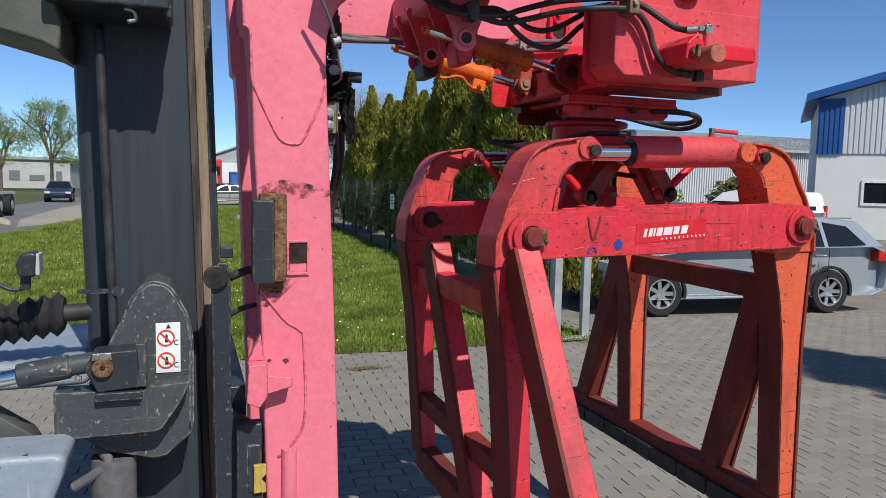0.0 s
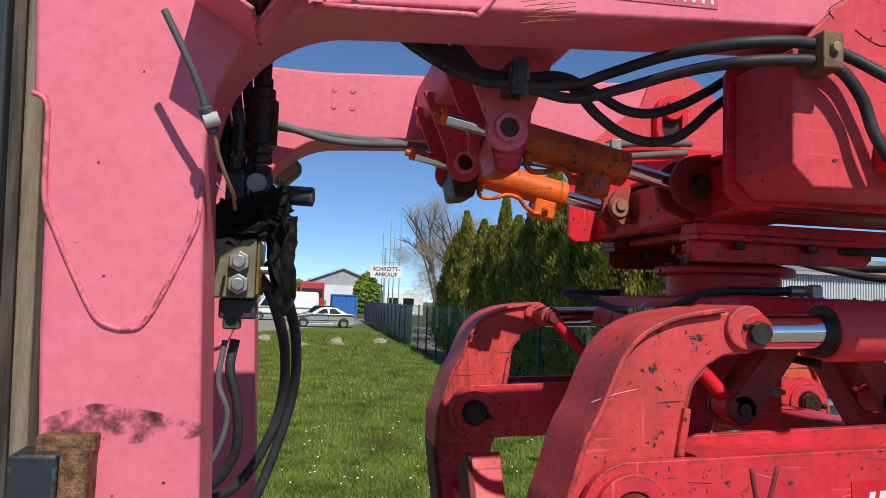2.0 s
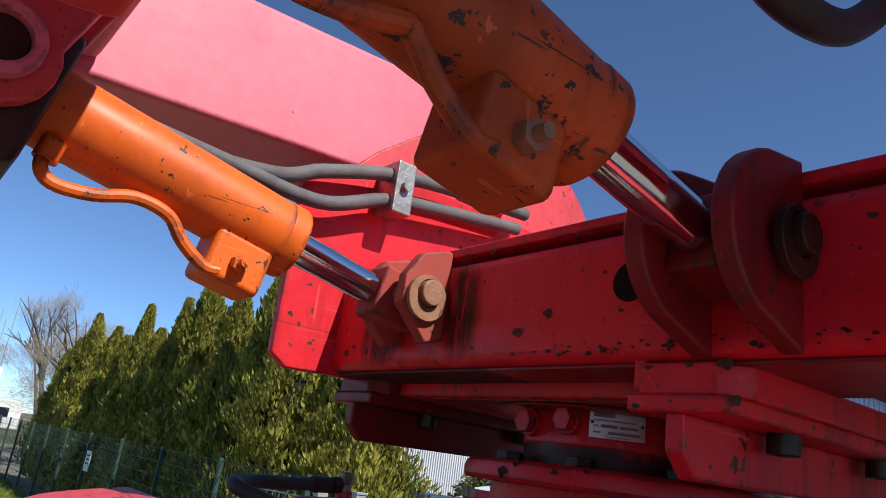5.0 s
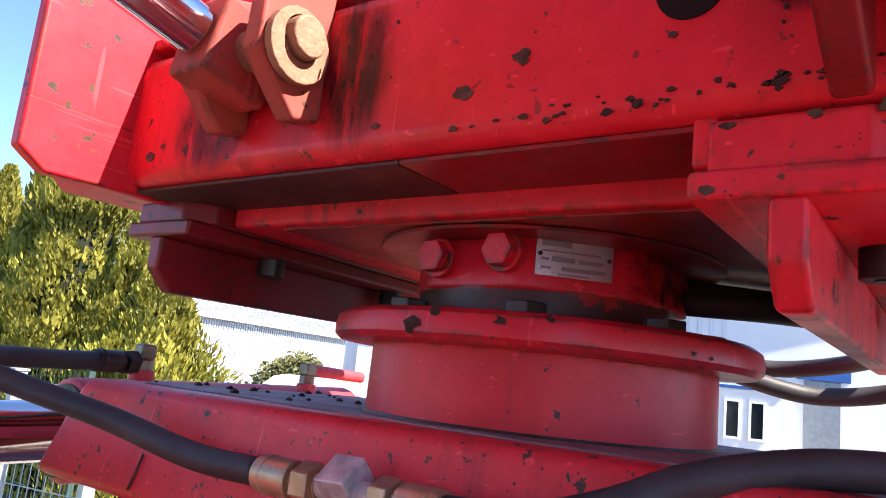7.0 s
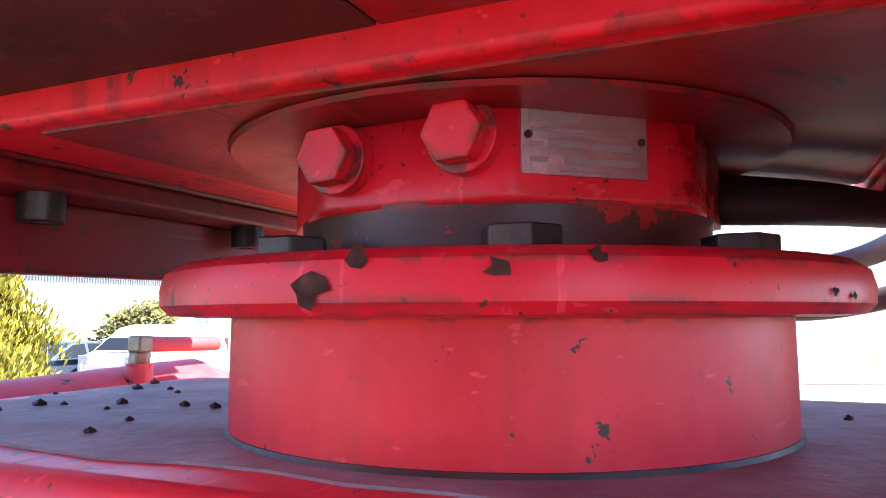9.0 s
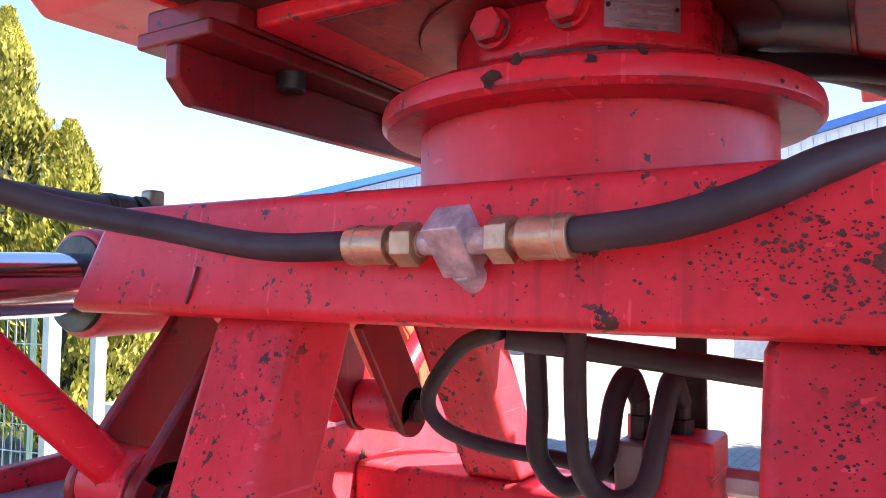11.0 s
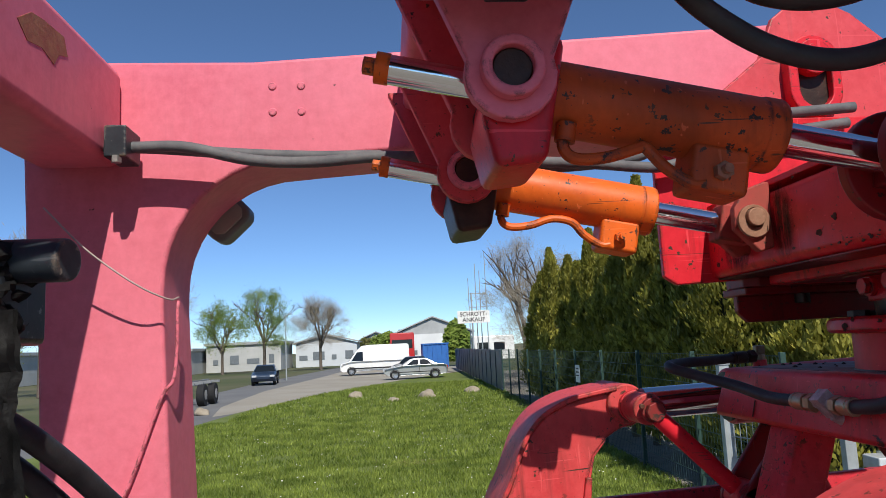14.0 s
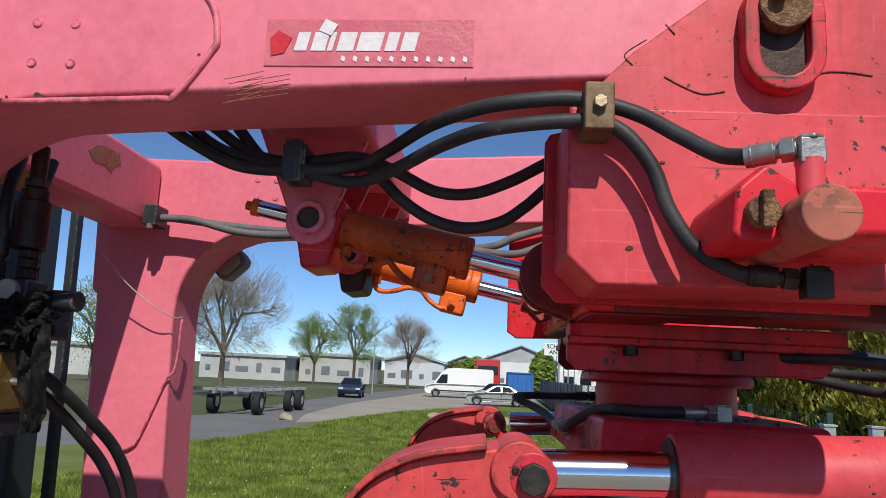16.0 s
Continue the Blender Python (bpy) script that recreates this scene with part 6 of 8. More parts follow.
# gusset plate, tilt pin block and decal
SCUFFED = paint("scuffed slate-black paint", (0.022, 0.028, 0.034), (0.050, 0.058, 0.066), 0.4, chips=0.5, dirt=0.5, under=(0.24, 0.25, 0.25), rust=(0.30, 0.24, 0.15), dirt_col=(0.09, 0.088, 0.08), edge=0.010)
bm = NB()
prism(bm, [(-0.215, 1.345), (-0.117, 1.552), (-0.104, 1.581), (-0.072, 1.617), (-0.041, 1.624), (-0.006, 1.61), (0.02, 1.57), (0.047, 1.516), (0.057, 1.451), (0.057, 1.185), (-0.018, 1.12), (-0.054, 1.115), (-0.166, 1.145), (-0.25, 1.20)], "y", 2.03, 2.2095)
part("gusset", bm, SCUFFED, lift, "scuffed black gusset plate", 0.004)
SEAM = two_tone("scraped grey weld", (0.05, 0.055, 0.06), (0.24, 0.245, 0.24), 38, 0.6, lo=0.42, hi=0.58)
for off in (0.0, 0.009):
    bm = NB()
    tube(bm, [(-0.117 + off, 2.0305, 1.548), (-0.104 + off, 2.0305, 1.578 - off * 0.4), (-0.072 + off * 0.5, 2.0305, 1.614 - off), (-0.041, 2.0305, 1.621 - off), (-0.006 - off * 0.4, 2.0305, 1.607 - off), (0.02 - off, 2.0305, 1.568), (0.045 - off, 2.0305, 1.515), (0.055 - off, 2.0305, 1.45), (0.055 - off, 2.0305, 1.32), (0.055 - off, 2.0305, 1.19)], 0.0026, 6, 4)
    part("weld_seam", bm, SEAM, lift, "scraped grey weld seam")
bm = NB()
prism(bm, [(-0.292, 1.344), (-0.071, 1.335), (-0.056, 1.345), (0.048, 1.351), (0.027, 1.303), (-0.026, 1.224), (-0.045, 1.216), (-0.291, 1.214)], "y", 1.955, 2.03)
part("bracket_tray", bm, SCUFFED, lift, "scuffed bracket tray", 0.004)
bm = NB()
prism(bm, [(-0.215, 1.402), (-0.195, 1.447), (-0.085, 1.452), (-0.08, 1.347), (-0.185, 1.340)], "y", 1.94, 2.03)
part("pin_block", bm, BLACK_PAINT, lift, "tilt pin block", 0.006)
bm = NB()
box(bm, -0.092, -0.065, 1.948, 2.03, 1.346, 1.466)
part("block_flange", bm, SCUFFED, lift, "scuffed flange", 0.004)
bm = NB()
box(bm, -0.19, -0.075, 1.930, 1.955, 1.318, 1.340)
part("block_foot", bm, BLACK_PAINT, lift, "", 0.003)
bm = NB()
cyl(bm, (-0.17, 1.925, 1.409), (-0.17, 1.95, 1.409), 0.026, n=28)
pin_ob = part("tilt_pin", bm, RUST, lift, "rusty tilt pin", 0.003)
# dark disc stands for the shade inside the hole
bm = NB()
cyl(bm, (-0.17, 1.9235, 1.411), (-0.17, 1.926, 1.411), 0.007, n=10)
part("grease_hole", bm, GREASE_SHADE, pin_ob)
bm = NB()
box(bm, -0.195, -0.148, 1.932, 1.942, 1.428, 1.448)
part("keeper_plate", bm, ZINC, lift, "zinc keeper plate", 0.002)
for x in (-0.184, -0.159):
    bm = NB()
    cyl(bm, (x, 1.925, 1.439), (x, 1.934, 1.439), 0.008, n=6)
    part("pin_screw", bm, ZINC, lift, "zinc screw", 0.001)
bm = NB()
cyl(bm, (-0.375, 1.968, 1.391), (-0.252, 1.972, 1.409), 0.032, n=32)
cyl(bm, (-0.256, 1.972, 1.409), (-0.19, 1.975, 1.418), 0.027, n=28)
part("tilt_cylinder_body", bm, SCUFFED, lift, "black tilt cylinder head", 0.005)
bm = NB()
cyl(bm, (-0.232, 1.945, 1.378), (-0.232, 1.96, 1.378), 0.010, n=6)
cyl(bm, (-0.232, 1.938, 1.378), (-0.232, 1.948, 1.378), 0.006, n=10)
part("clamp_screw", bm, ZINC, lift, "clamp screw", 0.001)
bm = NB()
cyl(bm, (-0.70, 1.95, 1.345), (-0.37, 1.968, 1.392), 0.020, n=24)
part("tilt_rod", bm, CHROME, lift, "chromed tilt rod")
WHITE_DECAL = plain("white decal film", (0.74, 0.74, 0.72), 0.4)
BLACK_INK = plain("black print", (0.02, 0.02, 0.02), 0.5)
RED_INK = plain("red print", (0.62, 0.05, 0.04), 0.5)
bm = NB()
box(bm, -0.043, 0.022, 2.0265, 2.0295, 1.362, 1.505)
decal = part("warning_decal", bm, WHITE_DECAL, lift, "white warning decal with two red prohibition signs", 0.002)
for z in (1.462, 1.398):
    bm = NB()
    frame_prism(bm, arc(-0.016, z, 0.0235, 0, 360, 24)[:-1], arc(-0.016, z, 0.0195, 0, 360, 24)[:-1], "y", 2.0245, 2.0265)
    beam(bm, (-0.031, 2.0255, z + 0.015), (-0.001, 2.0255, z - 0.015), 0.002, 0.004)
    part("prohibition_ring", bm, RED_INK, decal)
    bm = NB()
    prism(bm, [(-0.019, z - 0.012), (-0.010, z - 0.012), (-0.012, z + 0.010), (-0.017, z + 0.010)], "y", 2.0252, 2.0264)
    part("pictogram", bm, BLACK_INK, decal)
    bm = NB()
    ring = arc(0.013, z - 0.014, 0.007, 60, 300, 8)
    tube(bm, [(x, 2.0258, zz) for x, zz in ring], 0.0012, 6, 1)
    part("pictogram", bm, BLACK_INK, decal)
bm = NB()
prism(bm, [(-0.016, 1.490), (-0.003, 1.490), (-0.0095, 1.501)], "y", 2.0245, 2.0262)
part("pictogram", bm, BLACK_INK, decal)
# carriage behind the boom posts
bm = NB()
box(bm, 0.150, 0.205, 2.06, 2.94, 1.05, 1.30)
box(bm, 0.150, 0.205, 2.06, 2.94, 0.55, 0.72)
part("carriage_bar", bm, BLACK_PAINT, lift, "black carriage bars", 0.006)
bm = NB()
prism(bm, [(0.105, 1.64), (0.125, 1.675), (0.150, 1.675), (0.158, 1.62), (0.160, 1.25), (0.225, 1.20), (0.245, 0.90), (0.19, 0.60), (0.12, 0.60)], "y", 2.00, 2.03)
part("carriage_plate", bm, BLACK_PAINT, lift, "black carriage side plate", 0.004)
bm = NB()
cyl(bm, (0.118, 1.985, 1.635), (0.118, 2.0, 1.635), 0.034, n=24)
part("roller", bm, DARK_STEEL, lift, "worn steel roller", 0.003)
bm = NB()
box(bm, 0.13, 0.165, 1.99, 2.05, 1.69, 1.72)
part("stop", bm, BLACK_PAINT, lift, "", 0.003)
bm = NB()
tube(bm, [(0.158, 2.03, 1.63), (0.19, 2.02, 1.645), (0.235, 2.05, 1.655)], 0.012, 10, 4)
part("carriage_hose", bm, RUBBER, lift, "short black hose")
bm = NB()
tube(bm, [(0.155, 2.03, 1.52), (0.19, 2.02, 1.54), (0.235, 2.05, 1.545)], 0.008, 10, 4)
part("carriage_hose", bm, RUBBER, lift, "short black hose")
bm = NB()
box(bm, 0.17, 0.24, 1.94, 1.99, 0.95, 1.22)
box(bm, 0.20, 0.235, 1.935, 1.945, 1.02, 1.16)
part("carriage_guide", bm, BLACK_PAINT, lift, "black guide block", 0.006)
YELLOW = paint("old yellow paint", (0.42, 0.26, 0.03), (0.48, 0.34, 0.08), 0.5, chips=0.9, dirt=0.5)
bm = NB()
prism(bm, [(0.215, 1.02), (0.25, 1.02), (0.25, 1.045), (0.238, 1.06), (0.25, 1.075), (0.25, 1.105), (0.215, 1.105)], "y", 1.925, 1.937)
part("yellow_latch", bm, YELLOW, lift, "chipped yellow latch plate", 0.003)
bm = NB()
prism(bm, [(0.225, 1.275), (0.230, 1.38), (0.280, 1.38), (0.280, 1.29), (0.260, 1.26)], "y", 1.90, 1.975)
prism(bm, [(0.231, 1.38), (0.266, 1.455), (0.275, 1.38)], "y", 1.945, 1.975)
prism(bm, [(0.280, 1.290), (0.350, 1.308), (0.350, 1.335), (0.280, 1.345)], "y", 1.92, 1.979)
part("post_foot", bm, PINK, boom, "pink welded bracket", 0.004)
bm = NB()
cyl(bm, (0.348, 1.978, 0.56), (0.348, 1.978, 1.115), 0.022, n=20)
part("post_tube", bm, PINK, boom, "pink half-round tube", 0.004)
# bonnet, bellows, work lamp
BONNET = paint("blue-grey bonnet paint", (0.19, 0.235, 0.30), (0.25, 0.29, 0.35), 0.35, chips=0.1, dirt=0.4, dirt_col=(0.2, 0.19, 0.17))
bm = NB()
prism(bm, [(-1.6, 1.255), (-0.27, 1.232), (-0.238, 1.222), (-0.25, 1.17), (-0.31, 1.02), (-0.40, 0.60), (-1.6, 0.60)], "y", 1.80, 1.98)
part("bonnet", bm, BONNET, lift, "blue-grey bonnet edge", 0.02)
bm = NB()
prism(bm, [(-1.4, 1.33), (-0.26, 1.365), (-0.22, 1.32), (-0.25, 1.28), (-1.4, 1.26)], "y", 2.25, 2.85)
part("dash_cover", bm, BONNET, lift, "blue-grey cover", 0.02)
bm = NB()
prof = []
for k in range(13):
    x = -0.53 + k * 0.019
    prof.append((x, 0.048 if k % 2 == 0 else 0.066))
rings = [[bm.verts.new((x, 2.25 + r * math.cos(t), 1.468 + 0.003 * k + r * math.sin(t))) for t in (2 * math.pi * j / 24 for j in range(24))] for k, (x, r) in enumerate(prof)]
for a, b in zip(rings, rings[1:]):
    for k in range(24):
        bm.faces.new((a[k], a[(k + 1) % 24], b[(k + 1) % 24], b[k]))
bm.faces.new(rings[0])
bm.faces.new(rings[-1])
bmesh.ops.recalc_face_normals(bm, faces=bm.faces[:])
part("bellows", bm, RUBBER, lift, "black rubber bellows")
bm = NB()
cyl(bm, (-0.31, 2.25, 1.503), (-0.161, 2.25, 1.513), 0.026, n=20)
part("second_tilt_rod", bm, RUBBER, lift, "dark rod sleeve beyond the bellows")
bm = NB()
prism(bm, [(-0.70, 1.95), (-0.56, 1.55), (-0.47, 1.35), (-0.44, 1.22), (-0.52, 1.22), (-0.62, 1.40), (-0.80, 1.95)], "y", 2.08, 2.14)
prism(bm, [(-0.52, 1.36), (-0.44, 1.28), (-0.36, 1.22), (-0.34, 1.185), (-0.45, 1.185)], "y", 2.02, 2.10)
part("front_frame", bm, GREY_PANEL, lift, "weathered grey frame struts", 0.006)
bm = NB()
tube(bm, [(-0.26, 2.04, 1.05), (-0.20, 2.03, 1.09), (-0.17, 2.03, 1.12), (-0.20, 2.05, 1.16)], 0.014, 10, 4)
cyl(bm, (-0.16, 2.07, 0.6), (-0.16, 2.07, 1.12), 0.06, n=24)
part("lower_pipe", bm, HOSE_GREY, lift, "grey pipes below the bracket")
lamp = thing("work_lamp", "small black work lamp on a thin bracket", "lamp", (-0.36, 2.1, 1.60))
bm = NB()
prism(bm, [(-0.385, 1.635), (-0.345, 1.635), (-0.338, 1.70), (-0.352, 1.705), (-0.38, 1.70), (-0.392, 1.67)], "y", 2.06, 2.13)
part("housing", bm, BLACK_PAINT, lamp, "", 0.01)
bm = NB()
box(bm, -0.345, -0.334, 2.065, 2.125, 1.640, 1.70)
part("lens", bm, plain("cloudy lamp glass", (0.45, 0.46, 0.46), 0.2), lamp, "cloudy lens", 0.004)
bm = NB()
box(bm, -0.385, -0.362, 2.085, 2.105, 1.600, 1.64)
tube(bm, [(-0.37, 2.095, 1.605), (-0.41, 2.095, 1.60), (-0.46, 2.095, 1.63)], 0.006, 8, 4)
part("bracket", bm, BLACK_PAINT, lamp, "", 0.003)

lift.location += Vector((0.035, 0.06, -0.035))
lamp.location += Vector((0.035, 0.06, -0.035))

# ---- ground ----
def polygon_ground(name, pts, z, mat, label, category=""):
    bm = NB()
    bm.faces.new([bm.verts.new((x, y, z)) for x, y in pts])
    bmesh.ops.recalc_face_normals(bm, faces=bm.faces[:])
    for f in bm.faces:
        if f.normal.z < 0:
            f.normal_flip()
    me = mesh_of(bm, mat)
    return tagged(new(name, me), label, category or name, "", "structure")


GRASS_SOIL = two_tone("green lawn soil", (0.12, 0.16, 0.03), (0.18, 0.22, 0.055), 0.9, 0.95, grain=0.5, grain_scale=30, strength=0.6, dist=0.02)
ASPHALT = two_tone("pale worn asphalt", (0.15, 0.15, 0.155), (0.19, 0.19, 0.19), 0.25, 0.9, grain=0.3, grain_scale=60, strength=0.2)
APRON = two_tone("dusty concrete apron", (0.30, 0.27, 0.225), (0.36, 0.33, 0.28), 0.3, 0.9, grain=0.25, grain_scale=40, strength=0.2)
JOINT = two_tone("sandy paving joint", (0.20, 0.18, 0.15), (0.27, 0.25, 0.21), 3.0, 0.95, grain=0.4)
FIELD = two_tone("distant ground", (0.06, 0.08, 0.025), (0.13, 0.12, 0.07), 0.05, 0.95, grain=0.2, grain_scale=3, strength=0.1)

polygon_ground("ground", [(-2500, -2500), (2500, -2500), (2500, 2500), (-2500, 2500)], -0.03, FIELD, "flat open ground reaching the horizon", "ground")
polygon_ground("yard_paving", [(-40, -40), (60, -40), (60, 60), (7.2, 60), (4.75, 7.68), (-40, 7.68)], -0.016, JOINT, "grey concrete block paving of the yard", "paving")
LAWN = [(-40, 7.68), (4.75, 7.68), (7.0, 62), (5.0, 60), (0.5, 49), (-3.0, 39), (-4.9, 30.5), (-5.8, 22), (-9.5, 17), (-16, 13), (-40, 10)]
polygon_ground("lawn", LAWN, 0.0, GRASS_SOIL, "spring-green mown lawn with daisies", "lawn")
polygon_ground("apron", [(-4.9, 30.3), (-2.9, 39), (0.6, 49), (5.1, 60), (7.0, 64), (8, 82), (-4, 82), (-5.0, 66), (-6.6, 46), (-6.4, 34), (-5.6, 29)], -0.006, APRON, "dusty pale concrete apron beside the road", "pavement")
polygon_ground("road", [(-40, 9.8), (-16, 12.8), (-9.4, 16.8), (-5.7, 22), (-4.8, 30.6), (-6.3, 46), (-4.5, 70), (4, 130), (-3, 130), (-9.2, 62), (-9.6, 46), (-9.2, 32), (-11.5, 25), (-18, 19.5), (-40, 15.5)], -0.010, ASPHALT, "curved pale asphalt road", "road")

# ---- distance: fence, hedge trees, street ----
GREEN_WIRE = plain("dark green fence wire", (0.03, 0.065, 0.055), 0.5)
SLATE = plain("slate-blue fence sheet", (0.055, 0.075, 0.10), 0.5)
GALV = two_tone("galvanised steel", (0.36, 0.39, 0.40), (0.48, 0.51, 0.52), 6, 0.5, 0.4)


def fence_x(y):
    return 4.85 + 0.036 * (y - 8.0)


fence = thing("mesh_fence", "dark green welded mesh fence beside the lawn", "fence", (fence_x(10), 10, 0))
for k in range(11):
    y = 9.0 + 2.5 * k
    bm = NB()
    x = fence_x(y)
    box(bm, x - 0.03, x + 0.03, y - 0.02, y + 0.02, 0, 1.9)
    part("fence_post", bm, GREEN_WIRE, fence, "", 0.004)
for k in range(10):
    bm = NB()
    ya, yb = 9.02 + 2.5 * k, 11.48 + 2.5 * k
    for j in range(10):
        z = 0.06 + 0.2 * j
        beam(bm, (fence_x(ya), ya, z), (fence_x(yb), yb, z), 0.009, 0.009)
    n = 25
    for j in range(n + 1):
        y = ya + (yb - ya) * j / n
        beam(bm, (fence_x(y), y, 0.04), (fence_x(y), y, 1.86), 0.0035, 0.0035)
    part("mesh_panel", bm, GREEN_WIRE, fence, "green wire mesh panel")
sheet = thing("sheet_fence", "slate-blue sheet fence with upright joints", "fence", (fence_x(50), 50, 0))
for k in range(16):
    bm = NB()
    ya, yb = 34.1 + 2.4 * k, 36.44 + 2.4 * k
    beam(bm, (fence_x(ya), ya, 0.95), (fence_x(yb), yb, 0.95), 1.8, 0.05, (0, 0, 1))
    part("sheet_panel", bm, SLATE, sheet, "", 0.01)
    bm = NB()
    box(bm, fence_x(ya) - 0.06, fence_x(ya) + 0.0, ya - 0.1, ya - 0.03, 0, 1.9)
    part("sheet_post", bm, SLATE, sheet, "")


def leaf_cloud(bm, blobs, count, size, seed, flat=0.4):
    """Many small leaf clumps over the skin of ellipsoids: (x, y, z, rx, ry, rz)."""
    rnd = random.Random(seed)
    verts, faces = [], []
    total = sum(b[3] * b[5] for b in blobs)
    for x, y, z, rx, ry, rz in blobs:
        for _ in range(int(count * rx * rz / total)):
            while True:
                d = Vector((rnd.gauss(0, 1), rnd.gauss(0, 1), rnd.gauss(0, 1)))
                if d.length > 1e-3:
                    break
            d.normalize()
            r = rnd.uniform(0.72, 1.06)
            p = Vector((x + rx * r * d.x, y + ry * r * d.y, z + rz * r * d.z))
            u = Vector((rnd.gauss(0, 1), rnd.gauss(0, 1), rnd.gauss(0, 1))).normalized()
            w = u.orthogonal().normalized()
            s = size * rnd.uniform(0.6, 1.5)
            i = len(verts)
            verts += [p + u * s, p + w * s * flat * 1.6, p - u * s, p - w * s * flat * 1.6]
            faces.append((i, i + 1, i + 2, i + 3))
    return verts, faces


def raw_part(name, verts, faces, mat, parent, label="", kind=""):
    me = bpy.data.meshes.new(name)
    me.from_pydata([tuple(v) for v in verts], [], faces)
    me.materials.append(mat)
    ob = new(name, me)
    if parent is not None:
        ob.parent = parent
        me.transform(Matrix.Translation(-parent.location))
    return tagged(ob, label, "", "", kind)


def foliage(name, dark, light, rough=0.6):
    m, t, b = material(name, rough)
    g = t.nodes.new("ShaderNodeNewGeometry")
    v = coords(t)
    c = mix(t, g.outputs["Random Per Island"], dark, light)
    c = mix(t, noise_fac(t, v, 1.3, 3, 0.5, 0.35, 0.65), c, tuple(x * 0.7 for x in dark))
    t.links.new(c, b.inputs["Base Color"])
    tr = t.nodes.new("ShaderNodeBsdfTranslucent")
    t.links.new(c, tr.inputs[0])
    ad = t.nodes.new("ShaderNodeMixShader")
    ad.inputs[0].default_value = 0.3
    t.links.new(b.outputs[0], ad.inputs[1])
    t.links.new(tr.outputs[0], ad.inputs[2])
    t.links.new(ad.outputs[0], t.nodes["Material Output"].inputs[0])
    return m


THUJA = foliage("yellow-green thuja scales", (0.19, 0.185, 0.026), (0.54, 0.49, 0.09))
SPRING = foliage("young spring leaves", (0.16, 0.24, 0.04), (0.34, 0.42, 0.08))
OLIVE = foliage("olive spring bush leaves", (0.12, 0.13, 0.04), (0.23, 0.21, 0.07))
BARK = two_tone("grey-brown bark", (0.11, 0.085, 0.065), (0.20, 0.165, 0.13), 9, 0.9, grain=0.5, strength=0.5)


TWIG = two_tone("pale budding twigs", (0.22, 0.19, 0.15), (0.32, 0.28, 0.21), 3, 0.9)


def thuja(x, y, h, r, seed, where="behind the fence"):
    tree = thing("thuja_tree", "tall narrow yellow-green thuja tree " + where, "tree", (x, y, 0), "thuja row")
    bm = NB()
    cyl(bm, (x, y, 0), (x, y, h * 0.9), 0.09, 0.02, 10)
    part("trunk", bm, BARK, tree, "brown trunk")
    rnd = random.Random(seed)
    verts, faces = [], []
    n = int((36000 if y < 12.5 else 24000) * min(1.0, 15.0 / max(y, 6.0)) * (h / 5.0)) + 2500
    for _ in range(n):
        q = rnd.random() ** 0.8
        z = 0.25 + (h - 0.25) * q
        lump = 0.92 + 0.30 * noise.noise(Vector((seed * 3.1, z * 1.3, 0.0)))
        a = rnd.uniform(0, 2 * math.pi)
        lump *= 0.88 + 0.62 * noise.noise(Vector((math.cos(a) * 1.3 + seed * 5.3, math.sin(a) * 1.3, z * 1.6)))
        lump *= 0.96 + 0.42 * noise.noise(Vector((math.cos(a) * 4 + seed * 2.3, math.sin(a) * 4, z * 4.5)))
        rr = r * lump * (1 - q ** 1.8) ** 0.85 * (0.8 + 0.2 * min(1, q * 6)) * rnd.choice((rnd.uniform(0.70, 1.08), rnd.uniform(0.85, 1.30))) + 0.04
        p = Vector((x + rr * math.cos(a), y + rr * math.sin(a), z))
        out = Vector((math.cos(a), math.sin(a), 0))
        tilt = Vector((rnd.gauss(0, 0.35), rnd.gauss(0, 0.35), 1.0)).normalized()
        u = (tilt + out * rnd.uniform(0.1, 0.7)).normalized()
        w = u.cross(out + Vector((rnd.gauss(0, 0.5), rnd.gauss(0, 0.5), 0))).normalized()
        s = rnd.uniform(0.022, 0.058) if 5 < y < 12.5 else rnd.uniform(0.032, 0.080)
        i = len(verts)
        verts += [p - u * s, p + w * s * 0.45, p + u * s * 1.2, p - w * s * 0.45]
        faces.append((i, i + 1, i + 2, i + 3))
    raw_part("crown", verts, faces, THUJA, tree, "scaly yellow-green crown", "stuff")
    # solid near-black core: the shade inside the crown, put in as a shape
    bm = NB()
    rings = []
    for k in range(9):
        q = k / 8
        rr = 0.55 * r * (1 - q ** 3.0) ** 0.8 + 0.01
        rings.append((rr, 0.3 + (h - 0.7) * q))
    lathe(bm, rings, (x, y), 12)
    part("shade_core", bm, plain("near-black inner shade", (0.012, 0.016, 0.005), 0.9), tree, "near-black core for the crown's inner shade")


THUJAS = [(6.05, 9.9, 3.0, 0.85), (6.35, 10.9, 4.0, 0.75), (6.0, 11.75, 5.45, 0.85), (6.1, 13.2, 4.9, 0.8), (6.1, 14.6, 4.7, 0.75), (6.05, 16.1, 5.4, 0.62), (6.1, 17.5, 4.85, 0.7), (6.15, 19.0, 4.3, 0.7), (6.2, 20.4, 5.0, 0.6), (6.2, 21.8, 4.3, 0.65), (6.3, 23.2, 4.65, 0.7), (6.35, 25.9, 5.25, 0.8), (6.4, 27.6, 4.6, 0.8), (6.5, 29.3, 4.3, 0.7)]
for k, (x, y, h, r) in enumerate(THUJAS):
    thuja(x, y, h, r * (1.0 if k < 3 else 0.85), k + 1)
# two more out of view, added for the shade they cast on the paving
thuja(8.3, -1.3, 8.9, 1.5, 31, "at the yard's edge, out of view, added for shade")
thuja(11.2, -1.0, 8.6, 1.6, 32, "at the yard's edge, out of view, added for shade")


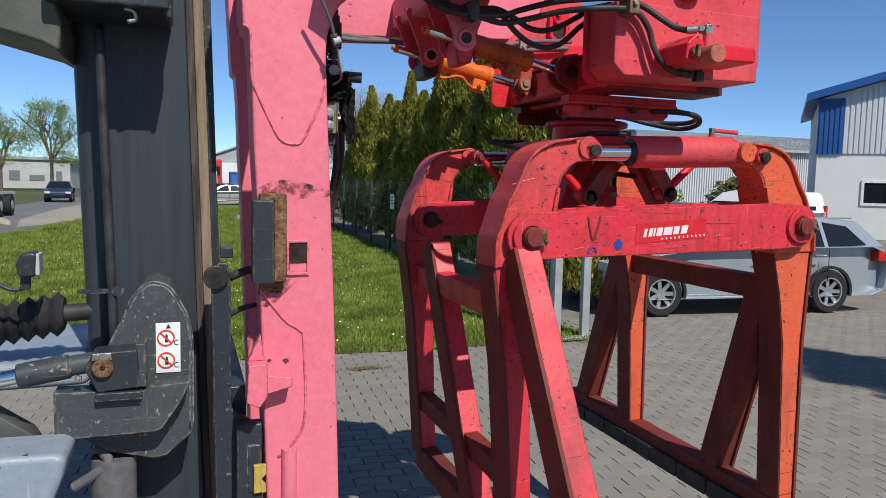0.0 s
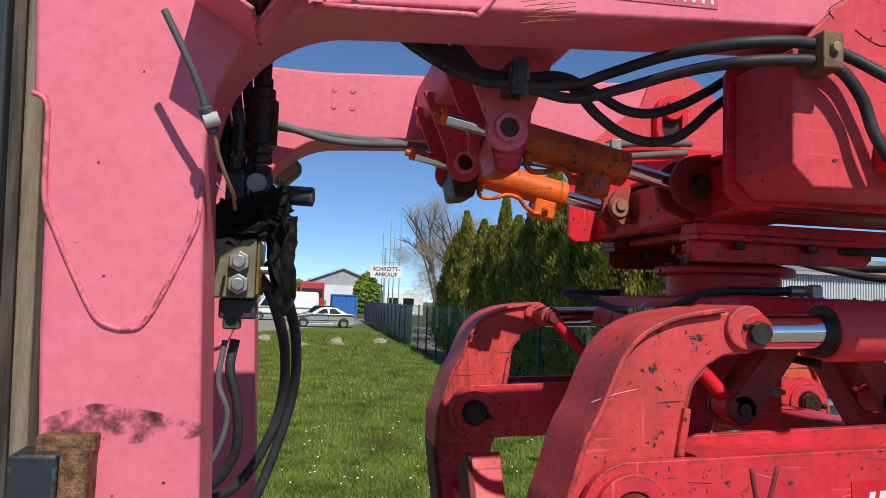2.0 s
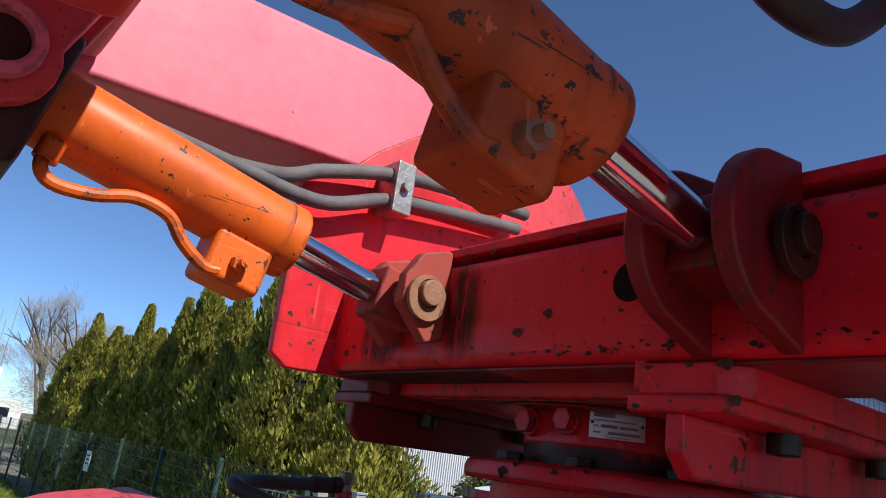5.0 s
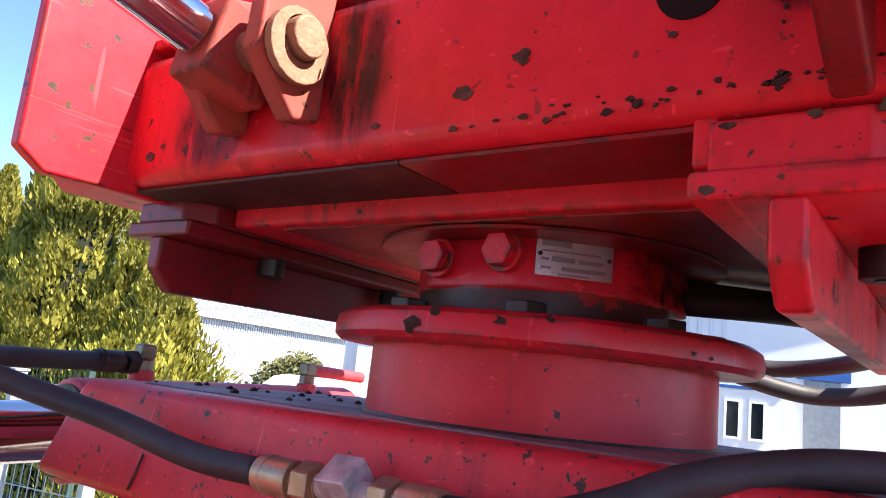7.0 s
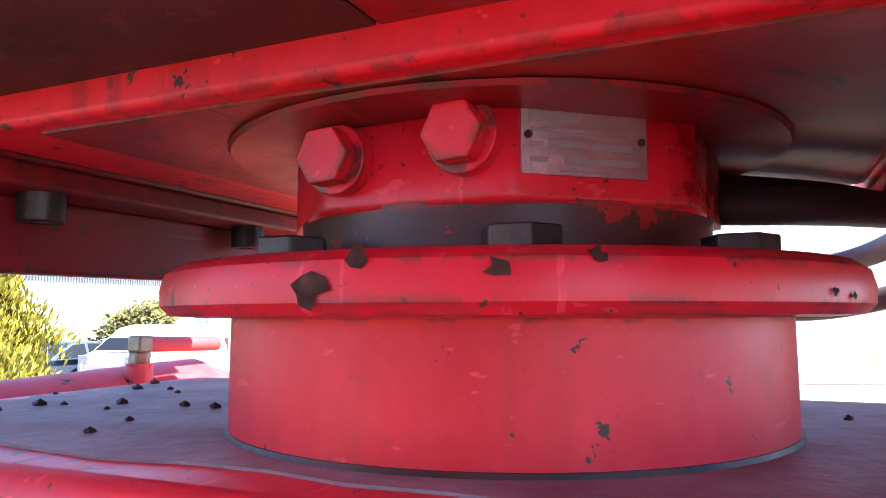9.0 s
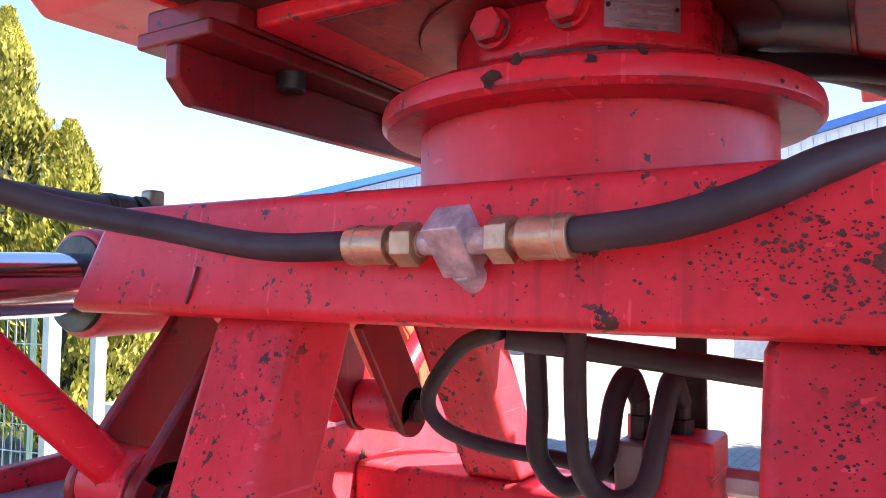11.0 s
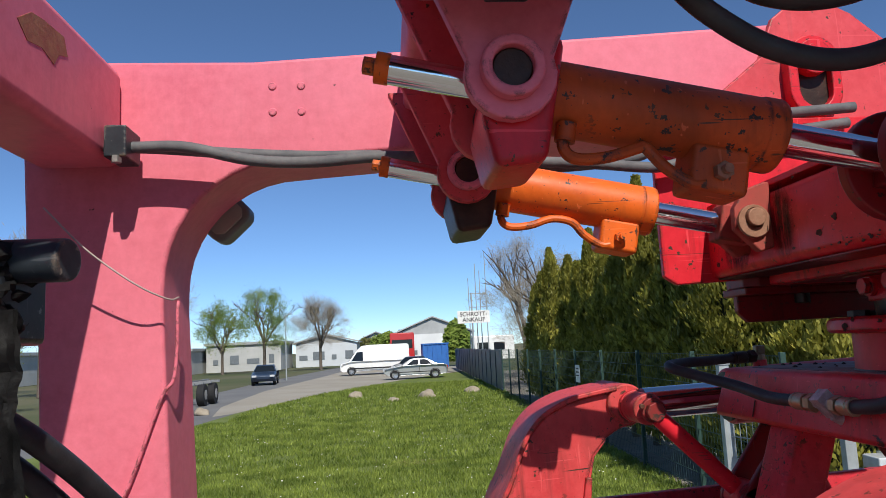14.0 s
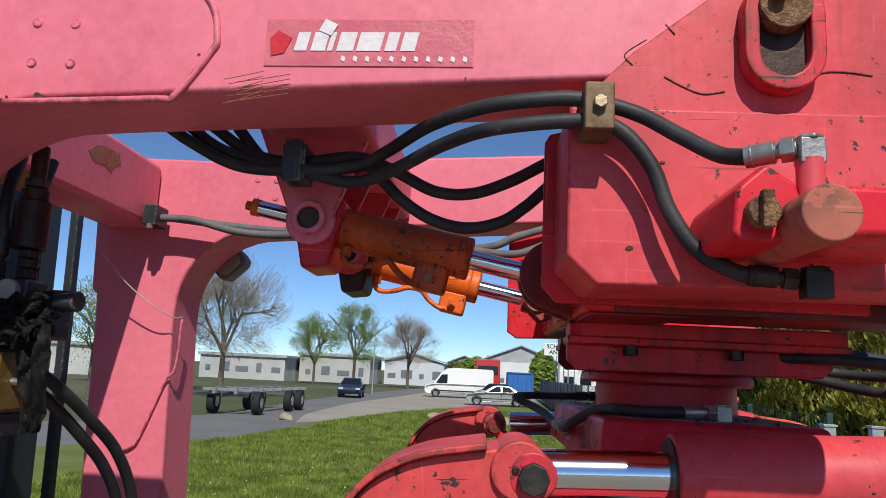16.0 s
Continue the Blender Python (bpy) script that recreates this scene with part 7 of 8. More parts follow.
def bare_tree(x, y, h, seed, leaves=None, count=2500, label="bare spring tree with fine twigs", spread=0.5):
    tree = thing("roadside_tree", label, "tree", (x, y, 0), "roadside trees")
    rnd = random.Random(seed)
    bm = NB()
    tips = []

    def limb(p, d, length, r, depth):
        q = p + d * length
        cyl(bm, p, q, r, r * 0.62, 7 if depth < 2 else 4, caps=False)
        tips.append(q)
        if depth >= 4:
            return
        for _ in range(5 if depth == 0 else 3):
            e = (d + Vector((rnd.gauss(0, spread), rnd.gauss(0, spread), rnd.gauss(0.12, spread * 0.6)))).normalized()
            limb(p + d * length * rnd.uniform(0.6, 1.0), e, length * rnd.uniform(0.55, 0.8), r * 0.55, depth + 1)
    limb(Vector((x, y, 0)), Vector((0, 0, 1)), h * 0.30, h * 0.022, 0)
    grow = h * 0.97 / max(p.z for p in tips)
    for vtx in bm.verts:
        vtx.co.z *= grow
    wide = h * 0.40 / max(max(abs(p.x - x), abs(p.y - y)) for p in tips)
    for vtx in bm.verts:
        f = wide if vtx.co.z > h * 0.25 else 1.0
        vtx.co.x, vtx.co.y = x + (vtx.co.x - x) * f, y + (vtx.co.y - y) * f
    for p in tips:
        p.z *= grow
        if p.z > h * 0.25:
            p.x, p.y = x + (p.x - x) * wide, y + (p.y - y) * wide
    part("trunk", bm, BARK, tree, "trunk with bare limbs")
    verts, faces = [], []
    mat = leaves or TWIG
    centre = Vector((x, y, h * 0.62))
    clumps = []
    while len(clumps) < 70:
        p = Vector((rnd.uniform(-1, 1), rnd.uniform(-1, 1), rnd.uniform(-1, 1)))
        if 0.25 < p.length < 1.0 and p.z > -0.85:
            clumps.append(Vector((p.x * h * 0.36 * (1.0 - 0.25 * p.z), p.y * h * 0.36 * (1.0 - 0.25 * p.z), p.z * h * 0.37)))
    for _ in range(count):
        o = rnd.choice(clumps)
        p = centre + o + Vector((rnd.gauss(0, h * 0.042), rnd.gauss(0, h * 0.042), rnd.gauss(0, h * 0.042)))
        out = (o + Vector((0, 0, h * 0.25))).normalized()
        u = (out + Vector((rnd.gauss(0, 0.5), rnd.gauss(0, 0.5), rnd.gauss(0, 0.5)))).normalized()
        w = u.orthogonal().normalized()
        s, t = (h * 0.009, h * 0.006) if leaves and rnd.random() < 0.7 else (h * 0.045, h * 0.0010)
        i = len(verts)
        verts += [p - u * s, p + w * t, p + u * s, p - w * t]
        faces.append((i, i + 1, i + 2, i + 3))
    raw_part("crown", verts, faces, mat, tree, "young leaves" if leaves else "fine bare twigs", "stuff")


bare_tree(-14.6, 46, 9.4, 3, None, 8000, spread=0.62)
bare_tree(-19.2, 92, 8.6, 4, SPRING, 7500, "roadside tree in fresh green leaf")
bare_tree(-14.2, 92, 10.2, 5, SPRING, 6500, "roadside tree with sparse young leaves")
bare_tree(-7.6, 93, 9.4, 6, None, 8000, spread=0.62)
bare_tree(-17.5, 36, 5.0, 7, SPRING, 1500, "small roadside tree in fresh green leaf")
bare_tree(-22.0, 52, 11, 8, None, 5200, spread=0.6)
bare_tree(9.3, 47, 8.6, 9, None, 5200, spread=0.42)
bare_tree(8.5, 36, 6.6, 19, None, 5000, spread=0.42)
bare_tree(-30, 60, 9, 10, SPRING, 2500, "roadside tree in fresh green leaf")
for k, (x, y, rx, h) in enumerate(((0.5, 125, 3.5, 5.0), (3.0, 130, 3.0, 5.2), (-2, 135, 4, 4.5), (8.0, 80, 1.6, 5.2), (12, 34, 2.4, 2.3), (14, 30, 2.0, 2.0), (19, 28, 2.2, 2.6), (22.5, 25, 1.8, 2.8), (10.5, 22, 1.6, 1.6))):
    bush = thing("bush", "loose olive-green spring bush", "bush", (x, y, 0), "bushes")
    rnd = random.Random(50 + k)
    blobs = [(x + rnd.uniform(-0.5, 0.5) * rx, y + rnd.uniform(-0.4, 0.4) * rx, h * rnd.uniform(0.35, 0.62), rx * rnd.uniform(0.4, 0.7), rx * rnd.uniform(0.4, 0.7), h * rnd.uniform(0.3, 0.4)) for _ in range(6)]
    vv, ff = leaf_cloud(None, blobs, 3500, 0.10 if y < 60 else 0.25, 60 + k)
    raw_part("leaves", vv, ff, OLIVE if k % 3 else SPRING, bush, "", "stuff")
    bm = NB()
    for j in range(5):
        b = blobs[j]
        cyl(bm, (x, y, 0), (b[0], b[1], b[2]), 0.04, 0.012, 6)
    part("stems", bm, BARK, bush, "thin stems")

# ---- vehicles ----
TYRE = plain("black tyre rubber", (0.018, 0.018, 0.02), 0.8)
RIM = two_tone("silver alloy", (0.42, 0.43, 0.45), (0.55, 0.56, 0.58), 12, 0.35, 0.7)
RED_LENS = plain("red lamp lens", (0.45, 0.02, 0.02), 0.15)
CLEAR_LENS = plain("clear lamp lens", (0.55, 0.57, 0.6), 0.1)
BLACK_TRIM = plain("black trim", (0.02, 0.02, 0.022), 0.5)


def car_paint(name, col, metal=0.4):
    m, t, b = material(name, 0.28, metal)
    v = coords(t)
    t.links.new(mix(t, noise_fac(t, v, 2.5, 3, 0.5, 0.3, 0.7), tuple(x * 0.93 for x in col), col), b.inputs["Base Color"])
    b.inputs["Coat Weight"].default_value = 0.6
    return m


def vehicle(name, label, category, m, L, W, lower, upper, glass, paint_mat, wheels, wr, spokes=7, extra=()):
    """A car from its side outline. lower: body outline (x, z) nose at x = 0; upper: cabin outline; glass: side window outlines."""
    car = thing(name, label, category)
    bm = NB()
    n = len(lower)
    rows = []
    ys = [(-W / 2 + 0.16, 1.0), (-W / 2 + 0.03, 0.985), (-W / 2, 0.955), (W / 2, 0.955), (W / 2 - 0.03, 0.985), (W / 2 - 0.16, 1.0)]
    for y, k in ys:
        cx, cz = L / 2, 0.55
        rows.append([bm.verts.new((cx + (x - cx) * (1.0 if abs(y) < W / 2 - 0.1 else k), y, cz + (z - cz) * k)) for x, z in lower])
    for a, b in zip(rows, rows[1:]):
        for i in range(n):
            bm.faces.new((a[i], a[(i + 1) % n], b[(i + 1) % n], b[i]))
    bm.faces.new(rows[0])
    bm.faces.new(rows[-1])
    bmesh.ops.recalc_face_normals(bm, faces=bm.faces[:])
    body = part("body", bm, paint_mat, car, "painted body", 0.025)
    bm = NB()
    z0, z1 = min(z for _, z in upper), max(z for _, z in upper)
    def half(z):
        return W / 2 - 0.05 - 0.20 * max(0, (z - z0) / (z1 - z0)) ** 1.3
    a = [bm.verts.new((x, -half(z), z)) for x, z in upper]
    b = [bm.verts.new((x, half(z), z)) for x, z in upper]
    k = len(upper)
    for i in range(k):
        bm.faces.new((a[i], a[(i + 1) % k], b[(i + 1) % k], b[i]))
    bm.faces.new(a)
    bm.faces.new(b)
    bmesh.ops.recalc_face_normals(bm, faces=bm.faces[:])
    cabin = part("cabin", bm, paint_mat, car, "painted roof and pillars", 0.03)
    for outline in glass:
        for s in (-1, 1):
            bm = NB()
            lo = [bm.verts.new((x, s * (half(z) - 0.004), z)) for x, z in outline]
            hi = [bm.verts.new((x, s * (half(z) + 0.008), z)) for x, z in outline]
            q = len(outline)
            for i in range(q):
                bm.faces.new((lo[i], lo[(i + 1) % q], hi[(i + 1) % q], hi[i]))
            bm.faces.new(lo)
            bm.faces.new(hi)
            bmesh.ops.recalc_face_normals(bm, faces=bm.faces[:])
            part("side_window", bm, GLASS, cabin, "dark side window")
    # front and rear screens follow the cabin's end slopes
    for p, q in ((upper[0], upper[1]), (upper[-1], upper[-2])):
        bm = NB()
        d = Vector((q[0] - p[0], 0, q[1] - p[1]))
        nrm = Vector((-d.z, 0, d.x)).normalized() * 0.012
        if (nrm.x > 0) == (p[0] < L / 2):
            nrm = -nrm
        quad = []
        for f in (0.08, 0.90):
            x, z = p[0] + d.x * f, p[1] + d.z * f
            quad.append(((x, z), half(z) - 0.07))
        v = [bm.verts.new((quad[i][0][0] + nrm.x * l, s * quad[i][1], quad[i][0][1] + nrm.z * l)) for l in (-0.5, 1) for i, s in ((0, -1), (0, 1), (1, 1), (1, -1))]
        f_ = [bm.faces.new(v[:4]), bm.faces.new(v[4:])] + [bm.faces.new((v[i], v[(i + 1) % 4], v[4 + (i + 1) % 4], v[4 + i])) for i in range(4)]
        bmesh.ops.recalc_face_normals(bm, faces=f_)
        part("screen", bm, GLASS, cabin, "dark screen")
    for wx in wheels:
        for s in (-1, 1):
            bm = NB()
            y = s * (W / 2 - 0.11)
            prof = [(wr * 0.66, -0.10), (wr * 0.93, -0.105), (wr, -0.07), (wr, 0.07), (wr * 0.93, 0.105), (wr * 0.66, 0.10)]
            rings = [[bm.verts.new((wx + r * math.cos(t), y + dy, wr + r * math.sin(t))) for t in (2 * math.pi * j / 28 for j in range(28))] for r, dy in prof]
            rings.append(rings[0])
            for a_, b_ in zip(rings, rings[1:]):
                for j in range(28):
                    bm.faces.new((a_[j], a_[(j + 1) % 28], b_[(j + 1) % 28], b_[j]))
            bmesh.ops.recalc_face_normals(bm, faces=bm.faces[:])
            wheel = part("wheel", bm, TYRE, car, "black tyre")
            bm = NB()
            cyl(bm, (wx, y + s * 0.02, wr), (wx, y + s * 0.05, wr), wr * 0.20, n=16)
            frame_prism(bm, [(wx + wr * 0.68 * math.cos(t), wr + wr * 0.68 * math.sin(t)) for t in (2 * math.pi * j / 28 for j in range(28))], [(wx + wr * 0.60 * math.cos(t), wr + wr * 0.60 * math.sin(t)) for t in (2 * math.pi * j / 28 for j in range(28))], "y", y + s * 0.03, y + s * 0.10)
            for j in range(spokes):
                t = 2 * math.pi * j / spokes
                beam(bm, (wx, y + s * 0.045, wr), (wx + wr * 0.64 * math.cos(t), y + s * 0.07, wr + wr * 0.64 * math.sin(t)), 0.02, wr * 0.17, (0, 1, 0))
            part("rim", bm, RIM, wheel, "spoked rim")
            bm = NB()
            cyl(bm, (wx, y - s * 0.02, wr), (wx, y + s * 0.015, wr), wr * 0.64, n=24)
            part("brake_disc", bm, BLACK_TRIM, wheel)
            bm = NB()
            ysurf = s * (W / 2 - 0.0)
            fr = arc(wx, wr + 0.01, wr * 1.17, -12, 192, 16)
            fr2 = arc(wx, wr + 0.01, wr * 1.04, -12, 192, 16)
            prism(bm, fr + fr2[::-1], "y", min(ysurf, ysurf - s * 0.06), max(ysurf, ysurf - s * 0.06) + (0.004 if s > 0 else 0))
            part("wheel_arch", bm, BLACK_TRIM, body, "dark wheel arch")
    for nm, mat, x0, x1, z0_, z1_, yin, yout in extra:
        for s in (-1, 1):
            bm = NB()
            a_, b_ = sorted((s * yin, s * yout))
            box(bm, x0, x1, a_, b_, z0_, z1_)
            part(nm, bm, mat, body, "", 0.02)
    car.matrix_basis = m
    return car


SILVER = car_paint("silver-blue car paint", (0.36, 0.41, 0.46))
SILVER2 = car_paint("silver car paint", (0.45, 0.46, 0.46))
BLACK_CAR = car_paint("black car paint", (0.015, 0.017, 0.02), 0.1)
WHITE_CAR = car_paint("white van paint", (0.78, 0.78, 0.77), 0.0)
NAVY_CAR = car_paint("navy car paint", (0.03, 0.05, 0.09), 0.2)


def sedan(m, mat, label, name="saloon_car"):
    lower = [(0.02, 0.45), (0.0, 0.62), (0.08, 0.74), (1.15, 0.90), (1.45, 0.93), (3.55, 0.95), (4.35, 0.93), (4.45, 0.80), (4.45, 0.45), (4.35, 0.28), (0.2, 0.26)]
    upper = [(1.30, 0.90), (2.0, 1.36), (2.35, 1.40), (3.0, 1.38), (3.85, 0.93)]
    glass = [[(1.55, 0.95), (2.08, 1.31), (2.42, 1.34), (2.45, 0.96)], [(2.53, 0.96), (2.52, 1.34), (2.98, 1.32), (3.42, 0.97)]]
    ex = (("headlamp", CLEAR_LENS, -0.01, 0.06, 0.58, 0.72, 0.45, 0.78), ("tail_lamp", RED_LENS, 4.40, 4.47, 0.66, 0.84, 0.45, 0.80), ("door_line", BLACK_TRIM, 2.47, 2.49, 0.40, 0.94, 0.83, 0.852), ("bumper_strip", BLACK_TRIM, 0.6, 3.9, 0.46, 0.52, 0.84, 0.862))
    return vehicle(name, label, "car", m, 4.45, 1.70, lower, upper, glass, mat, (0.78, 3.55), 0.31, 12, ex)


def estate(m, mat, label, name="estate_car"):
    lower = [(0.03, 0.45), (0.0, 0.62), (0.10, 0.78), (0.7, 0.90), (1.45, 1.0), (4.6, 1.05), (4.86, 0.95), (4.90, 0.62), (4.85, 0.36), (4.6, 0.26), (0.25, 0.24)]
    upper = [(1.35, 0.97), (2.15, 1.43), (2.7, 1.48), (3.9, 1.46), (4.35, 1.41), (4.78, 1.02)]
    glass = [[(1.75, 1.0), (2.25, 1.37), (2.72, 1.415), (2.76, 1.01)], [(2.84, 1.01), (2.80, 1.415), (3.62, 1.40), (3.66, 1.02)], [(3.74, 1.02), (3.70, 1.40), (4.12, 1.34), (4.42, 1.06)]]
    ex = (("headlamp", CLEAR_LENS, 0.03, 0.30, 0.66, 0.80, 0.55, 0.88), ("tail_lamp", RED_LENS, 4.62, 4.88, 0.80, 0.97, 0.60, 0.90), ("door_line", BLACK_TRIM, 2.78, 2.79, 0.40, 1.0, 0.90, 0.912), ("door_line", BLACK_TRIM, 3.70, 3.71, 0.50, 1.0, 0.90, 0.912), ("door_handle", RIM, 2.50, 2.70, 0.88, 0.905, 0.90, 0.93), ("door_handle", RIM, 3.45, 3.65, 0.89, 0.915, 0.90, 0.93), ("roof_rail", RIM, 2.2, 4.3, 1.455, 1.475, 0.62, 0.65), ("sill_strip", RIM, 1.3, 3.4, 0.30, 0.33, 0.90, 0.915))
    return vehicle(name, label, "car", m, 4.90, 1.82, lower, upper, glass, mat, (0.90, 3.77), 0.335, 7, ex)


def van(m, mat, label, L=6.0, H=2.55, name="panel_van", windows=False):
    k = L / 6.0
    lower = [(0.02, 0.45), (0.0, 0.80), (0.10, 1.0), (0.75 * k, 1.15), (1.4 * k, 1.2), (L - 0.03, 1.2), (L, 0.6), (L - 0.02, 0.42), (0.2, 0.32)]
    upper = [(0.72 * k, 1.13), (1.45 * k, 2.1 * H / 2.55), (1.9 * k, H - 0.08), (2.6 * k, H), (L - 0.15, H - 0.02), (L - 0.02, H - 0.15), (L - 0.005, 1.15)]
    glass = [[(1.0 * k, 1.22), (1.5 * k, 1.95 * H / 2.55), (2.0 * k, 1.98 * H / 2.55), (2.0 * k, 1.22)]]
    if windows:
        glass += [[(2.2 * k, 1.25), (2.2 * k, 1.9 * H / 2.55), (L - 0.5, 1.9 * H / 2.55), (L - 0.5, 1.25)]]
    ex = (("headlamp", CLEAR_LENS, 0.02, 0.25, 0.85, 1.05, 0.60, 0.93), ("side_strip", BLACK_TRIM, 0.9 * k, L - 0.3, 0.52, 0.64, 0.94, 0.975), ("tail_lamp", RED_LENS, L - 0.1, L + 0.01, 1.0, 1.4, 0.85, 0.965))
    return vehicle(name, label, "van", m, L, 1.95, lower, upper, glass, mat, (1.0 * k, L - 1.25 * k), 0.34, 8, ex)


estate(pose(5.79, 9.78, 0, 0, 0, -6.0), SILVER, "silver-blue estate car with alloy wheels parked on the paving")
sedan(pose(0.35, 53.3, 0, 0, 0, 2), SILVER2, "old silver saloon car parked beside the lawn")
van(pose(-3.5, 66.2, 0, 0, 0, 3), WHITE_CAR, "long white high-roof panel van")
sedan(pose(1.6, 60.0, 0.03, 0, 0, 60), BLACK_CAR, "black car behind the silver saloon")
sedan(pose(-8.0, 54.0, 0, 0, 0, 95), NAVY_CAR, "small dark car driving along the road")
sedan(pose(9.4, 19.6, 0, 0, 0, 20), BLACK_CAR, "black car parked in front of the hedge")
sedan(pose(13.8, 21.3, 0, 0, 0, -8), NAVY_CAR, "dark car parked in the yard")
van(pose(15.6, 18.9, 0, 0, 0, 8), WHITE_CAR, "white van with a red stripe parked in the yard", 4.4, 1.85, windows=True)

# ---- buildings ----
WHITE_WALL = two_tone("white render", (0.66, 0.67, 0.68), (0.74, 0.75, 0.76), 0.4, 0.85, grain=0.15, grain_scale=30, strength=0.1)
METAL_WALL = two_tone("pale grey metal cladding", (0.55, 0.58, 0.61), (0.62, 0.64, 0.67), 0.3, 0.5, 0.1, grain=0.1)
ROOF_GREY = two_tone("weathered fibre-cement roof", (0.34, 0.35, 0.36), (0.46, 0.47, 0.48), 0.5, 0.85, grain=0.3)
BLUE_PANEL = plain("bright blue cladding", (0.02, 0.09, 0.30), 0.45)
WIN_FRAME = plain("white window frame", (0.75, 0.76, 0.76), 0.5)
SHUTTER = plain("grey door leaf", (0.20, 0.23, 0.26), 0.5)
hall = thing("workshop_hall", "white and pale grey workshop hall with bright blue trim", "building", (0, 0, 0))
# the hall is built along its own front (x along the wall, y into it), then set in place
HW, HE, HR = 18.0, 5.58, 8.15
bm = NB()
prism(bm, [(0, 0), (HW, 0), (HW, HE), (HW / 2, HR), (0, HE)], "y", 0, 10)
wall = part("wall", bm, WHITE_WALL, hall, "white rendered wall")
bm = NB()
for k in range(90):
    x = 0.9 + k * (HW - 0.9) / 90
    top = HE + (HR - HE) * (1 - abs(x - HW / 2) / (HW / 2)) - 0.1
    box(bm, x, x + 0.11, -0.06, 0.0, 3.40, top)
box(bm, 0.9, HW, -0.03, 0.0, 3.38, HE)
part("cladding", bm, METAL_WALL, hall, "pale ribbed metal cladding")
bm = NB()
box(bm, -0.05, 0.88, -0.07, 0.1, 3.38, HE)
corner = part("corner_panel", bm, BLUE_PANEL, hall, "blue corner cladding")
for k in range(5):
    bm = NB()
    box(bm, 0.02 + 0.18 * k, 0.10 + 0.18 * k, -0.10, -0.0705, 3.38, HE)
    part("rib", bm, BLUE_PANEL, corner)
for s in (0, 1):
    bm = NB()
    if s == 0:
        pts = [(-0.5, HE - 0.12), (HW / 2, HR + 0.02), (HW / 2, HR + 0.32), (-0.5, HE + 0.18)]
    else:
        pts = [(HW + 0.5, HE - 0.12), (HW / 2, HR + 0.02), (HW / 2, HR + 0.32), (HW + 0.5, HE + 0.18)]
    prism(bm, pts, "y", -0.5, 10.3)
    part("roof", bm, BLUE_PANEL, hall, "blue-edged roof slope")
for x in (1.65, 4.4, 7.8, 11.0):
    bm = NB()
    frame_prism(bm, [(x, 1.35), (x + 1.0, 1.35), (x + 1.0, 2.35), (x, 2.35)], [(x + 0.1, 1.45), (x + 0.9, 1.45), (x + 0.9, 2.25), (x + 0.1, 2.25)], "y", -0.05, 0.06)
    win = part("window", bm, WIN_FRAME, hall, "white framed window")
    bm = NB()
    box(bm, x + 0.1, x + 0.9, -0.01, 0.02, 1.45, 2.25)
    part("pane", bm, GLASS, win, "dark pane")
hall.matrix_basis = pose(24.2, 23.1, 0, 0, 0, -44)

annex = thing("annex", "white annex with low porch and tall grey door", "building", (0, 0, 0))
bm = NB()
prism(bm, [(0, 0), (20, 0), (20, 4.7), (10, 7.7), (0, 4.7)], "y", 0, 7)
part("wall", bm, WHITE_WALL, annex, "white wall")
for xe in (-0.3, 20.3):
    bm = NB()
    prism(bm, [(xe, 4.62), (10, 7.71), (10, 7.95), (xe, 4.86)], "y", -0.35, 7.2)
    part("roof", bm, BLUE_PANEL, annex, "blue-edged roof slope")
for k in range(26):
    x = 1.0 + k * 0.35
    bm = NB()
    box(bm, x, x + 0.12, -0.05, 0.001, 5.0, 4.62 + 0.3 * x) if x > 2.2 else box(bm, x, x + 0.12, -0.05, 0.001, 4.2, 4.62 + 0.3 * x)
    part("cladding_rib", bm, METAL_WALL, annex)
bm = NB()
box(bm, -0.06, 0.9, -0.08, 0.0, 2.9, 4.7)
part("corner_panel", bm, BLUE_PANEL, annex, "blue corner cladding", 0.01)
bm = NB()
box(bm, -1.5, 3.7, -0.8, -0.001, 0, 2.85)
porch = part("porch", bm, WHITE_WALL, annex, "low white porch", 0.01)
bm = NB()
box(bm, -1.56, 3.76, -0.86, -0.001, 2.85, 2.93)
part("porch_edge", bm, BLUE_PANEL, annex, "thin blue porch edge", 0.004)
for x in (2.1, 2.75):
    bm = NB()
    frame_prism(bm, [(x, 1.45), (x + 0.45, 1.45), (x + 0.45, 2.55), (x, 2.55)], [(x + 0.07, 1.52), (x + 0.38, 1.52), (x + 0.38, 2.48), (x + 0.07, 2.48)], "y", -0.84, -0.79)
    win = part("window", bm, WIN_FRAME, annex, "white framed window")
    bm = NB()
    box(bm, x + 0.07, x + 0.38, -0.815, -0.80, 1.52, 2.48)
    part("pane", bm, GLASS, win, "dark pane")
bm = NB()
box(bm, 1.3, 3.0, -0.06, 0.0, 3.45, 3.95)
part("sign_strip", bm, plain("orange-yellow sign", (0.75, 0.28, 0.02), 0.5), annex, "orange-yellow sign strip", 0.01)
bm = NB()
box(bm, 4.3, 5.25, -0.05, 0.02, 0, 3.3)
part("door", bm, SHUTTER, annex, "tall grey steel door", 0.01)
bm = NB()
box(bm, 4.1, 5.5, -0.10, 0.0, 3.32, 3.75)
part("door_head", bm, BLUE_PANEL, annex, "blue panel over the door", 0.01)
annex.matrix_basis = pose(23.0, 10.2, 0, 0, 0, -70)

